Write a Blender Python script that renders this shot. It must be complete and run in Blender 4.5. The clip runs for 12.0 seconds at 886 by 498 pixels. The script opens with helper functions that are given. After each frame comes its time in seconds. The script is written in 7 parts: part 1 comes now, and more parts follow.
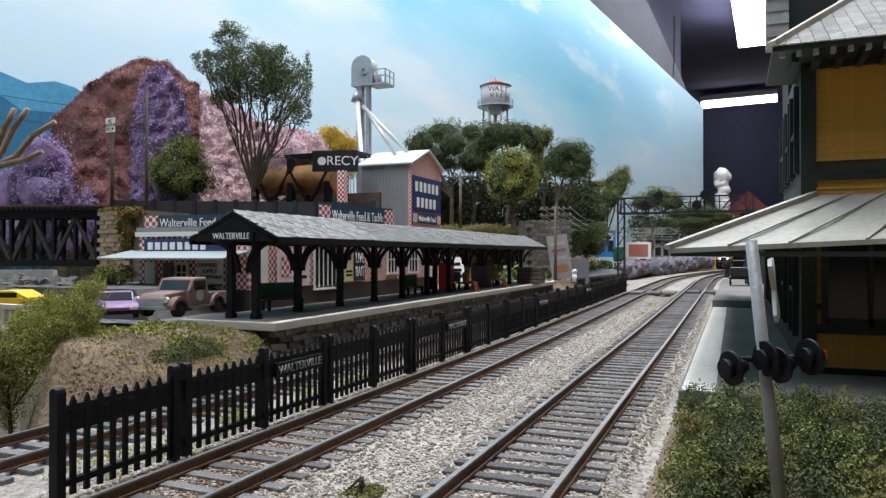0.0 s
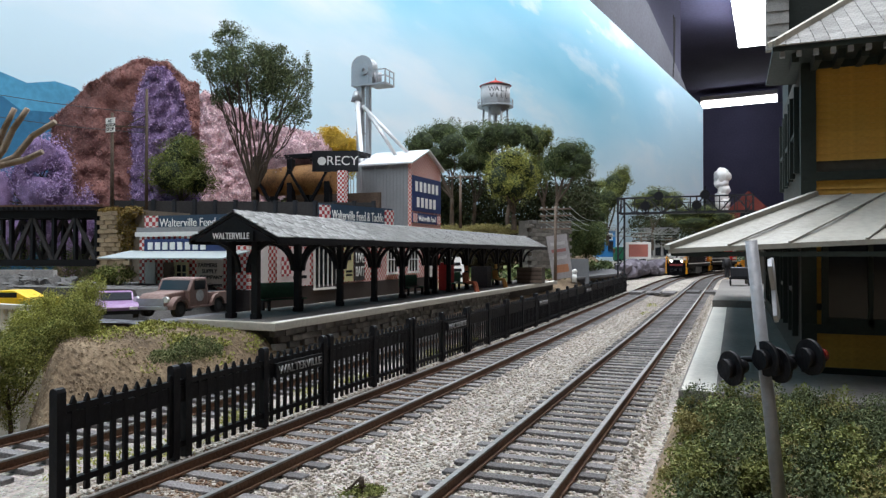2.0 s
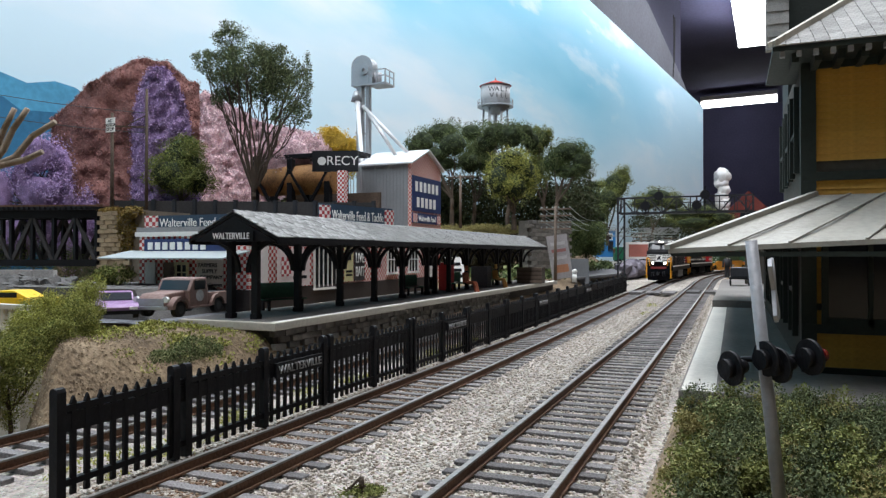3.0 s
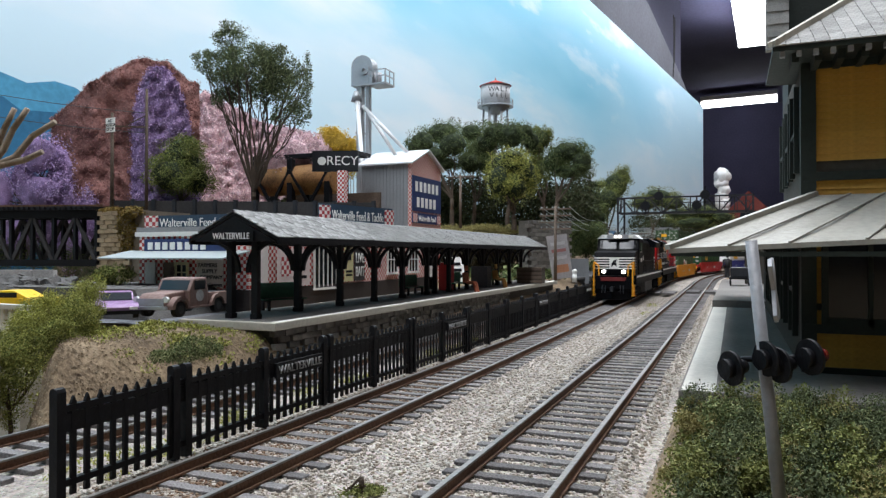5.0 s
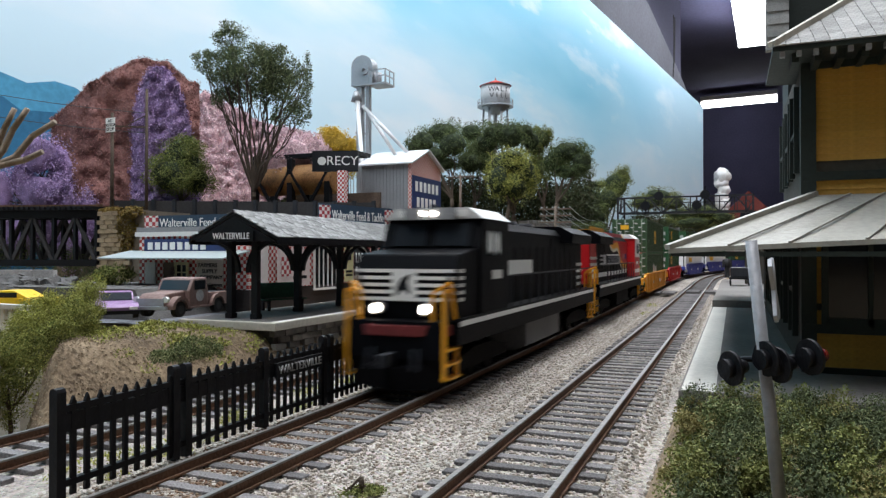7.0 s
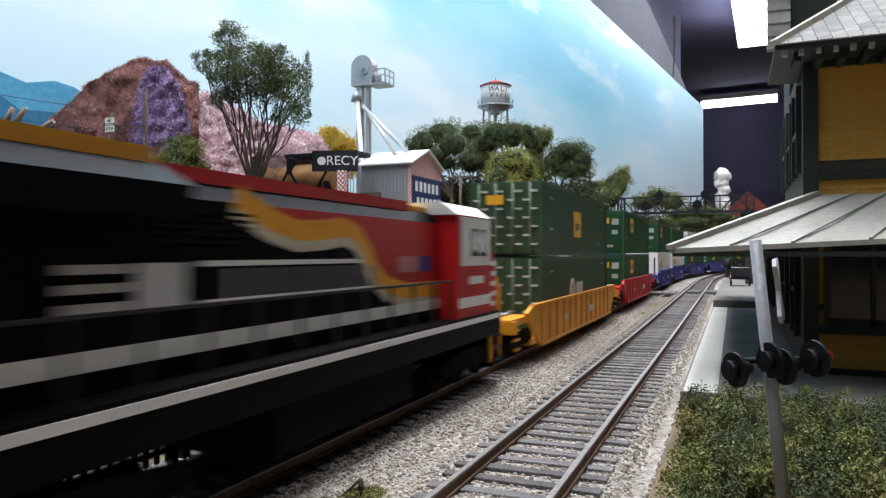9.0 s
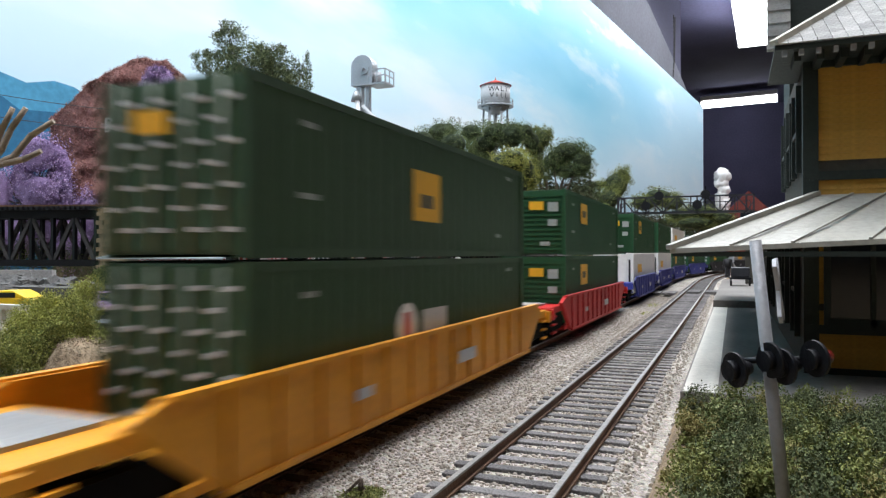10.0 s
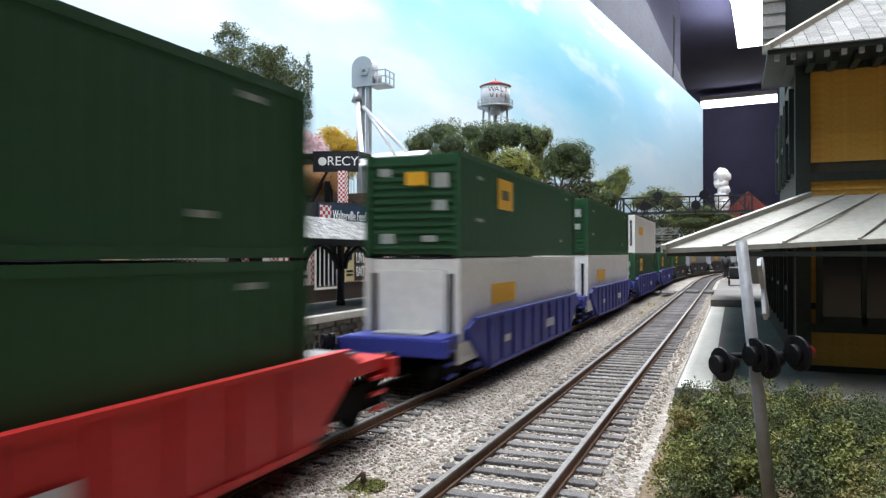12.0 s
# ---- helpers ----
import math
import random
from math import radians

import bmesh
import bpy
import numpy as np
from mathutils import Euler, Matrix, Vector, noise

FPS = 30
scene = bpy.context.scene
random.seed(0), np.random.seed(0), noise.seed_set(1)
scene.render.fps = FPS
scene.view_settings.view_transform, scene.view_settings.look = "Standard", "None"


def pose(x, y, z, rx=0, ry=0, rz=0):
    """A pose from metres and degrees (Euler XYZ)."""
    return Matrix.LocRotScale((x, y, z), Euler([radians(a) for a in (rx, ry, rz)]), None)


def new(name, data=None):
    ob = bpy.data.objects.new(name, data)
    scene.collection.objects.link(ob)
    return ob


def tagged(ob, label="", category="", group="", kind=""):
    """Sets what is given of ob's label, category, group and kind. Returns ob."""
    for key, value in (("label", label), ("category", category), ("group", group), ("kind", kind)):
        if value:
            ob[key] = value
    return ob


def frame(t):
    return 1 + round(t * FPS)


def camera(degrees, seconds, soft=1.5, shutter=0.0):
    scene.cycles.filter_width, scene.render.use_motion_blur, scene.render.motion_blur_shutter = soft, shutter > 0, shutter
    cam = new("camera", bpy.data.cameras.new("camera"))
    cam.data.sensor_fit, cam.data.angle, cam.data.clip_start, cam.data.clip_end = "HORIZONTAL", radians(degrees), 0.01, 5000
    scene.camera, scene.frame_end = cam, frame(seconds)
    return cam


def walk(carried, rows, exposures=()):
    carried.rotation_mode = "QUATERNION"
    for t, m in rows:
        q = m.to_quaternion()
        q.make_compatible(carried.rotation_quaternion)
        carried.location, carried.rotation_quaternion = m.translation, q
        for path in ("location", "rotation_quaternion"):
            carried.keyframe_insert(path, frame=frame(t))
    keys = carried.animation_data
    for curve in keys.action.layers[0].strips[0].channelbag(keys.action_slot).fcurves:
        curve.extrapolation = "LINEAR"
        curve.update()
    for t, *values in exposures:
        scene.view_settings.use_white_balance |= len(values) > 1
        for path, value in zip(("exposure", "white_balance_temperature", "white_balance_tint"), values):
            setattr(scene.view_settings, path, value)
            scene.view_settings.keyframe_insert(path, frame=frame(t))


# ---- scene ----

# The place is a 1:87 model railway: U is one prototype metre, in metres.
U = 1 / 87.1
FOV = 64.2
cam = camera(FOV, 12.0, soft=1.35, shutter=0.8)
EYE = (0.0, 0.0, 3.25)
YAW, TILT = 22.39, 0.41


def eye_pose(back):
    m = pose(0, 0, EYE[2] * U, 90 + TILT, 0, YAW)
    return m @ Matrix.Translation((0, 0, back * U))


walk(cam, [(0.0, eye_pose(0)), (7.4, eye_pose(0)), (8.6, eye_pose(-0.10)), (10.1, eye_pose(-0.10)),
           (10.4, eye_pose(0.06)), (11.1, eye_pose(0.06)), (11.5, eye_pose(0.18)), (12.0, eye_pose(0.25))],
     exposures=[(0.0, 0.0), (7.2, 0.0), (8.8, 0.16), (10.4, 0.34), (12.0, 0.46)])

# ---- light ----
world = bpy.data.worlds.new("room_air")
scene.world = world
world.use_nodes = True
world.node_tree.nodes["Background"].inputs[0].default_value = (0.75, 0.85, 1.0, 1)
world.node_tree.nodes["Background"].inputs[1].default_value = 0.06


def tube_light(x, y, z, long, wide, watts, rz=0.0):
    data = bpy.data.lights.new("tube_light", "AREA")
    data.shape, data.size, data.size_y = "RECTANGLE", wide * U, long * U
    data.energy, data.color = watts * 1.06, (0.90, 0.935, 1.0)
    ob = new("tube_light", data)
    ob.matrix_world = pose(x * U, y * U, z * U, 0, 0, rz)
    return ob


# Assumed ceiling tubes out of view; the last is an added side fill.
for lx, ly, lw in ((-9, -10, 9.8), (-11, 70, 9.2), (-30, 20, 7.4), (-4, 190, 8.4), (-40, 110, 7.8), (26, 88, 4.6)):
    tube_light(lx, ly, 96, 110, 14, lw)

# ---- materials ----
MATS = {}


def mat(name, color, rough=0.7, metal=0.0, vary=0.25, size=1.0, bump=0.25, fine=9.0, glow=0.0, spec=0.4, tint=None, rand=0.0):
    """A painted or natural surface: two scales of variation and relief, size in prototype metres."""
    if name in MATS:
        return MATS[name]
    m = bpy.data.materials.new(name)
    m.use_nodes = True
    nt = m.node_tree
    b = nt.nodes["Principled BSDF"]
    co = nt.nodes.new("ShaderNodeTexCoord")
    n1, n2 = nt.nodes.new("ShaderNodeTexNoise"), nt.nodes.new("ShaderNodeTexNoise")
    n1.inputs["Scale"].default_value = 1 / (U * size * 2.2)
    n1.inputs["Detail"].default_value = 4
    n2.inputs["Scale"].default_value = fine / (U * size)
    n2.inputs["Detail"].default_value = 5
    for n in (n1, n2):
        nt.links.new(co.outputs["Object"], n.inputs["Vector"])
    add = nt.nodes.new("ShaderNodeMath")
    add.operation = "ADD"
    nt.links.new(n1.outputs["Fac"], add.inputs[0])
    nt.links.new(n2.outputs["Fac"], add.inputs[1])
    ramp = nt.nodes.new("ShaderNodeMapRange")
    ramp.inputs["From Min"].default_value, ramp.inputs["From Max"].default_value = 0.65, 1.35
    nt.links.new(add.outputs[0], ramp.inputs["Value"])
    mix = nt.nodes.new("ShaderNodeMix")
    mix.data_type = "RGBA"
    dark = tuple(c * (1 - vary) for c in color)
    lite = tuple(min(1, c * (1 + vary * 0.8)) for c in (tint or color))
    mix.inputs["A"].default_value, mix.inputs["B"].default_value = (*dark, 1), (*lite, 1)
    nt.links.new(ramp.outputs[0], mix.inputs["Factor"])
    out = mix.outputs["Result"]
    if rand:
        info, hsv, rr = nt.nodes.new("ShaderNodeObjectInfo"), nt.nodes.new("ShaderNodeHueSaturation"), nt.nodes.new("ShaderNodeMapRange")
        rr.inputs["To Min"].default_value, rr.inputs["To Max"].default_value = 1 - rand, 1 + rand
        nt.links.new(info.outputs["Random"], rr.inputs["Value"])
        nt.links.new(rr.outputs[0], hsv.inputs["Value"])
        nt.links.new(out, hsv.inputs["Color"])
        out = hsv.outputs[0]
    nt.links.new(out, b.inputs["Base Color"])
    b.inputs["Roughness"].default_value, b.inputs["Metallic"].default_value = rough, metal
    b.inputs["Specular IOR Level"].default_value = spec
    if bump:
        bp = nt.nodes.new("ShaderNodeBump")
        bp.inputs["Strength"].default_value = bump
        bp.inputs["Distance"].default_value = 0.06 * U
        nt.links.new(n2.outputs["Fac"], bp.inputs["Height"])
        nt.links.new(bp.outputs[0], b.inputs["Normal"])
    if glow:
        b.inputs["Emission Color"].default_value = (*color, 1)
        b.inputs["Emission Strength"].default_value = glow
    MATS[name] = m
    return m


def island_mat(name, colors, rough=0.8, bump=0.0):
    """Leaves, stones and other joined small pieces: each island takes a colour of its own."""
    if name in MATS:
        return MATS[name]
    m = bpy.data.materials.new(name)
    m.use_nodes = True
    nt = m.node_tree
    b = nt.nodes["Principled BSDF"]
    geo, ramp = nt.nodes.new("ShaderNodeNewGeometry"), nt.nodes.new("ShaderNodeValToRGB")
    els = ramp.color_ramp.elements
    while len(els) < len(colors):
        els.new(0.5)
    for i, c in enumerate(colors):
        els[i].position, els[i].color = i / (len(colors) - 1), (*c, 1)
    nt.links.new(geo.outputs["Random Per Island"], ramp.inputs[0])
    nt.links.new(ramp.outputs[0], b.inputs["Base Color"])
    b.inputs["Roughness"].default_value, b.inputs["Specular IOR Level"].default_value = rough, 0.2
    MATS[name] = m
    return m


def checker_mat(name, c1, c2, size, mortar=0.0):
    """Painted checks of a given size, on the two axes along a wall."""
    if name in MATS:
        return MATS[name]
    m = mat(name, c1, 0.6, vary=0.12, bump=0.1)
    nt = m.node_tree
    b = nt.nodes["Principled BSDF"]
    old = b.inputs["Base Color"].links[0].from_socket
    co, ck, mx = nt.nodes.new("ShaderNodeTexCoord"), nt.nodes.new("ShaderNodeTexChecker"), nt.nodes.new("ShaderNodeMix")
    off = nt.nodes.new("ShaderNodeVectorMath")
    off.operation = "ADD"
    off.inputs[1].default_value = (0.31 * size * U, 0.31 * size * U, 0.01 * U)
    nt.links.new(co.outputs["Object"], off.inputs[0])
    nt.links.new(off.outputs[0], ck.inputs["Vector"])
    ck.inputs["Scale"].default_value = 1 / (size * U)
    ck.inputs["Color1"].default_value, ck.inputs["Color2"].default_value = (1, 1, 1, 1), (0, 0, 0, 1)
    mx.data_type = "RGBA"
    mx.inputs["A"].default_value = (*c2, 1)
    nt.links.new(ck.outputs["Fac"], mx.inputs["Factor"])
    nt.links.new(old, mx.inputs["B"])
    nt.links.new(mx.outputs["Result"], b.inputs["Base Color"])
    return m


BLACK = mat("black_paint", (0.007, 0.007, 0.009), 0.55, vary=0.4, spec=0.22)
DARKSTEEL = mat("dark_steel", (0.02, 0.021, 0.026), 0.5, vary=0.4)
RUST = mat("rusty_rail_side", (0.13, 0.065, 0.035), 0.8, vary=0.45, size=0.6, bump=0.4)
RAILTOP = mat("worn_rail_head", (0.24, 0.225, 0.21), 0.42, metal=0.8, vary=0.3)
TIE = mat("weathered_tie", (0.10, 0.097, 0.098), 0.9, vary=0.5, size=0.4, bump=0.6, rand=0.35, tint=(0.165, 0.155, 0.152))
CONCRETE = mat("aged_concrete", (0.50, 0.47, 0.40), 0.85, vary=0.18, size=1.2, bump=0.35)
CONCRETE_LIT = mat("pale_concrete_edge", (0.68, 0.65, 0.58), 0.85, vary=0.15, bump=0.3)
SHINGLE = mat("weathered_grey_shingle", (0.27, 0.27, 0.262), 0.95, vary=0.35, size=0.4, bump=0.6, rand=0.3, spec=0.15)
WHITE = mat("white_paint", (0.78, 0.77, 0.73), 0.6, vary=0.1)
YELLOW_WALL = mat("ochre_siding", (0.50, 0.27, 0.045), 0.7, vary=0.18, size=0.8, rand=0.06)
DKGREEN = mat("dark_green_trim", (0.016, 0.023, 0.019), 0.6, vary=0.3)
BENCH = mat("bench_green", (0.03, 0.15, 0.085), 0.5, vary=0.3)
CHECK = checker_mat("red_white_checks", (0.50, 0.05, 0.04), (0.80, 0.76, 0.72), 0.165)
CHECK_BIG = checker_mat("emblem_checks", (0.45, 0.05, 0.06), (0.80, 0.76, 0.72), 0.21)
CHECK_S = checker_mat("small_red_white_checks", (0.55, 0.09, 0.06), (0.80, 0.72, 0.66), 0.17)
METAL = mat("galvanised_metal", (0.40, 0.42, 0.44), 0.45, metal=0.55, vary=0.15, size=1.0, bump=0.15)
METALROOF = mat("pale_metal_roof", (0.72, 0.73, 0.74), 0.4, metal=0.3, vary=0.12)
NAVY = mat("navy_sign", (0.022, 0.04, 0.13), 0.5, vary=0.2)
LETTER = mat("white_letter", (0.85, 0.85, 0.82), 0.6, vary=0.05, bump=0)
STONE = mat("grey_stone", (0.19, 0.178, 0.16), 0.9, vary=0.4, size=0.5, bump=0.8, rand=0.3)
STONE_TAN = mat("tan_stone", (0.33, 0.25, 0.16), 0.9, vary=0.4, size=0.5, bump=0.8, rand=0.3)
BARK = mat("tree_bark", (0.085, 0.062, 0.045), 0.95, vary=0.4, size=0.4, bump=0.8)
WOODPOLE = mat("weathered_pole_wood", (0.14, 0.105, 0.08), 0.9, vary=0.35, size=0.4, bump=0.5)
GLASS = mat("dark_window_glass", (0.018, 0.021, 0.025), 0.08, vary=0.1, bump=0, spec=0.4)
ORANGE = mat("well_car_yellow", (0.72, 0.30, 0.015), 0.5, vary=0.22, size=1.5)
RED = mat("well_car_red", (0.50, 0.02, 0.018), 0.5, vary=0.22, size=1.5)
PURPLE = mat("well_car_purple", (0.035, 0.045, 0.26), 0.5, vary=0.22, size=1.5)
BOXGREEN = mat("container_green", (0.032, 0.072, 0.03), 0.55, vary=0.18, size=2.0)
BOXGREEN2 = mat("container_bright_green", (0.014, 0.072, 0.024), 0.55, vary=0.18, size=2.0)
BOXWHITE = mat("container_white", (0.76, 0.74, 0.70), 0.55, vary=0.12, size=2.0)
LOCORED = mat("locomotive_red", (0.50, 0.012, 0.015), 0.4, vary=0.15, size=1.5)
LOCOBLACK = mat("locomotive_black", (0.003, 0.003, 0.004), 0.5, vary=0.3, size=1.5, spec=0.06)
GOLD = mat("gold_yellow_paint", (0.80, 0.36, 0.02), 0.45, vary=0.15)
GREYPLATE = mat("grey_steel", (0.28, 0.28, 0.29), 0.55, vary=0.25)
LAMPGLOW = mat("lit_headlight", (1.0, 0.93, 0.80), 0.4, glow=14.0, vary=0.0, bump=0)


# ---- mesh helpers, in prototype metres ----
def box(bm, x0, x1, y0, y1, z0, z1):
    v = [bm.verts.new(p) for p in ((x0, y0, z0), (x1, y0, z0), (x1, y1, z0), (x0, y1, z0), (x0, y0, z1), (x1, y0, z1), (x1, y1, z1), (x0, y1, z1))]
    for f in ((3, 2, 1, 0), (4, 5, 6, 7), (0, 1, 5, 4), (1, 2, 6, 5), (2, 3, 7, 6), (3, 0, 4, 7)):
        bm.faces.new([v[i] for i in f])
    return v


def prism(bm, pts, axis, a, b):
    """A closed outline swept from a to b along an axis; pts are the two other coordinates, in axis order."""
    def put(p, k):
        return {0: (k, p[0], p[1]), 1: (p[0], k, p[1]), 2: (p[0], p[1], k)}[axis]
    lo, hi = [bm.verts.new(put(p, a)) for p in pts], [bm.verts.new(put(p, b)) for p in pts]
    n = len(pts)
    for i in range(n):
        bm.faces.new((lo[i], lo[(i + 1) % n], hi[(i + 1) % n], hi[i]))
    bm.faces.new(lo[::-1])
    bm.faces.new(hi)


def cyl(bm, p, q, r0, r1=None, seg=10, caps=True):
    p, q = Vector(p), Vector(q)
    r1 = r0 if r1 is None else r1
    d = (q - p).normalized()
    a = d.orthogonal().normalized()
    b = d.cross(a)
    lo, hi = [], []
    for i in range(seg):
        w = a * math.cos(math.tau * i / seg) + b * math.sin(math.tau * i / seg)
        lo.append(bm.verts.new(p + w * r0))
        hi.append(bm.verts.new(q + w * r1))
    for i in range(seg):
        f = bm.faces.new((lo[i], lo[(i + 1) % seg], hi[(i + 1) % seg], hi[i]))
        f.smooth = seg > 6
    if caps:
        bm.faces.new(lo[::-1])
        bm.faces.new(hi)


def beam(bm, p, q, w, t=None):
    """A square bar from p to q."""
    p, q = Vector(p), Vector(q)
    t = w if t is None else t
    d = (q - p).normalized()
    up = Vector((0, 0, 1)) if abs(d.z) < 0.95 else Vector((0, 1, 0))
    a = d.cross(up).normalized()
    b = a.cross(d)
    c = [(a * sx * w + b * sz * t) / 2 for sx, sz in ((-1, -1), (1, -1), (1, 1), (-1, 1))]
    lo, hi = [bm.verts.new(p + k) for k in c], [bm.verts.new(q + k) for k in c]
    for i in range(4):
        bm.faces.new((lo[i], lo[(i + 1) % 4], hi[(i + 1) % 4], hi[i]))
    bm.faces.new(lo[::-1])
    bm.faces.new(hi)


def finish(bm, bevel=0.0):
    if bevel:
        bmesh.ops.bevel(bm, geom=bm.edges[:], offset=bevel, segments=2, affect="EDGES", profile=0.6)
    bmesh.ops.recalc_face_normals(bm, faces=bm.faces[:])
    return bm


def mesh_of(name, bm, material, bevel=0.0):
    finish(bm, bevel)
    bmesh.ops.scale(bm, vec=(U, U, U), verts=bm.verts[:])
    me = bpy.data.meshes.new(name)
    bm.to_mesh(me)
    bm.free()
    me.materials.append(material)
    return me


def part(name, bm, material, parent=None, label="", bevel=0.0):
    ob = new(name, mesh_of(name, bm, material, bevel))
    ob.parent = parent
    if label:
        tagged(ob, label)
    return ob


def thing(name, label, category, x=0, y=0, z=0, rz=0, group="", kind=""):
    ob = new(name)
    ob.matrix_basis = pose(x * U, y * U, z * U, 0, 0, rz)
    ob.empty_display_size = 0.01
    return tagged(ob, label, category, group, kind)


def at(ob, x, y, z, rx=0, ry=0, rz=0):
    ob.matrix_basis = pose(x * U, y * U, z * U, rx, ry, rz)
    return ob


def soup(name, verts, faces, material, parent=None, label="", smooth=False):
    """A joined mesh from computed arrays in prototype metres."""
    me = bpy.data.meshes.new(name)
    me.from_pydata((np.asarray(verts) * U).tolist(), [], np.asarray(faces).tolist())
    me.materials.append(material)
    if smooth:
        me.polygons.foreach_set("use_smooth", [True] * len(me.polygons))
    ob = new(name, me)
    ob.parent = parent
    if label:
        tagged(ob, label)
    return ob


def boxes(*rows):
    bm = bmesh.new()
    for r in rows:
        box(bm, *r)
    return bm


def words(name, text, height, material, parent, m, width=None, label=""):
    """Raised lettering; m: pose in its parent's space, the letters standing on x, facing +z."""
    cu = bpy.data.curves.new(name, "FONT")
    cu.body, cu.size, cu.align_x, cu.align_y, cu.extrude = text, height * U * 1.35, "CENTER", "CENTER", 0.012 * U
    tmp = bpy.data.objects.new(name, cu)
    scene.collection.objects.link(tmp)
    me = bpy.data.meshes.new_from_object(tmp)
    bpy.data.objects.remove(tmp)
    if width:
        xs = [v.co.x for v in me.vertices]
        k = width * U / max(1e-6, max(xs) - min(xs))
        for v in me.vertices:
            v.co.x *= k
    me.materials.clear()
    me.materials.append(material)
    ob = new(name, me)
    ob.parent = parent
    ob.matrix_basis = m
    if label:
        tagged(ob, label)
    return ob


def face_pose(x, y, z, turn):
    """Upright lettering at a place, facing the direction turn (degrees; 0 is towards -y, 90 towards +x)."""
    return pose(x * U, y * U, z * U, 90, 0, turn)


def spot(px, py, Z):
    """A place on the layout by direction from the eye and distance, all in prototype metres and the lens's own units."""
    f = 784 / math.tan(radians(FOV / 2))
    c, s = math.cos(radians(YAW)), math.sin(radians(YAW))
    lx = (1299 - px) * Z * c / f
    return -lx, (Z - lx * s) / c, EYE[2] - (py - 450) * Z / f


# ---- ground and tracks ----
T1, T2, T3 = -7.75, -3.08, -12.5
BEND, RADIUS = 84.0, 210.0


def sm(a, b, v):
    k = min(1.0, max(0.0, (v - a) / (b - a)))
    return k * k * (3 - 2 * k)


def grade(y):
    return 0.005 * min(150.0, max(0.0, y - 30.0))


def bent(x, s):
    """Place and heading on a track that lies at x on the straight and bends to the right beyond BEND."""
    if s <= BEND:
        return x, s, 0.0
    r = RADIUS - x + T1
    a = (s - BEND) / RADIUS
    return x + r * (1 - math.cos(a)), BEND + r * math.sin(a), -math.degrees(a)


def unbend(x, y):
    """The track coordinate (lateral, along) of a point of the ground."""
    if y <= BEND:
        return x, y
    cx = T1 + RADIUS
    a = math.atan2(y - BEND, cx - x) if x < cx else 1.5
    d = math.hypot(y - BEND, cx - x)
    return cx - d, BEND + a * RADIUS


def ground_z(x, y):
    q, s = unbend(x, y)
    n = noise.noise((x * 0.35, y * 0.35, 0.0)) * 0.5 + noise.noise((x * 1.3, y * 1.3, 4.0)) * 0.2
    bed = -0.605 + 0.315 * sm(2.1, 1.3, abs(q - T2)) + 0.12 * sm(2.1, 1.3, abs(q - T1)) - 0.04 * sm(2.2, 1.3, abs(q - T3))
    town = 0.55 + 0.06 * n
    left = sm(-13.9, -15.6, q)
    z = bed * (1 - left) + town * left
    # gully at the near end of the town
    gully = sm(21.5, 15.5, y + 0.25 * (x + 22)) * sm(-17.5, -21.5, x) + sm(-30, -36, x) * sm(44, 36, y)
    z -= min(1.0, gully) * (3.6 + n)
    # the mound of bare earth beyond the third track
    z += 0.35 * sm(-14.0, -16.5, x) * sm(-21, -18, x) * sm(10, 13, y) * sm(20, 17, y) * (1 + 1.2 * n)
    # its near side breaks off steeply
    z -= 3.2 * left * sm(0.35, -1.3, y + 0.8 * x + 0.5 * n) * sm(-23, -20, x)
    # upper terrace
    edge = 31.5
    z += 6.0 * sm(-edge, -edge - 3.0, x) * sm(38, 46, y) * (1 + 0.25 * n)
    right = sm(-1.35, -0.95, q)
    z = z * (1 - right) + (0.16 + 0.1 * n) * right
    return z + grade(s) + 0.03 * n


def build_ground():
    xs = np.concatenate([np.linspace(-420, -70, 8)[:-1], np.linspace(-70, -24, 60)[:-1], np.linspace(-24, 4, 113)[:-1], np.linspace(4, 60, 20)[:-1], np.linspace(60, 420, 8)])
    ys = np.concatenate([np.linspace(-400, -6, 8)[:-1], np.linspace(-6, 40, 150)[:-1], np.linspace(40, 150, 140)[:-1], np.linspace(150, 330, 50)[:-1], np.linspace(330, 1200, 8)])
    verts = [(x, y, ground_z(x, y)) for y in ys for x in xs]
    n = len(xs)
    faces = [(j * n + i, j * n + i + 1, (j + 1) * n + i + 1, (j + 1) * n + i) for j in range(len(ys) - 1) for i in range(n - 1)]
    m = mat("layout_earth", (0.14, 0.088, 0.048), 0.95, vary=0.6, size=1.0, bump=1.0, tint=(0.21, 0.155, 0.095))
    ob = soup("ground", verts, faces, m, smooth=True)
    return tagged(ob, "sandy brown scenic earth of the model railway", "ground", kind="structure")


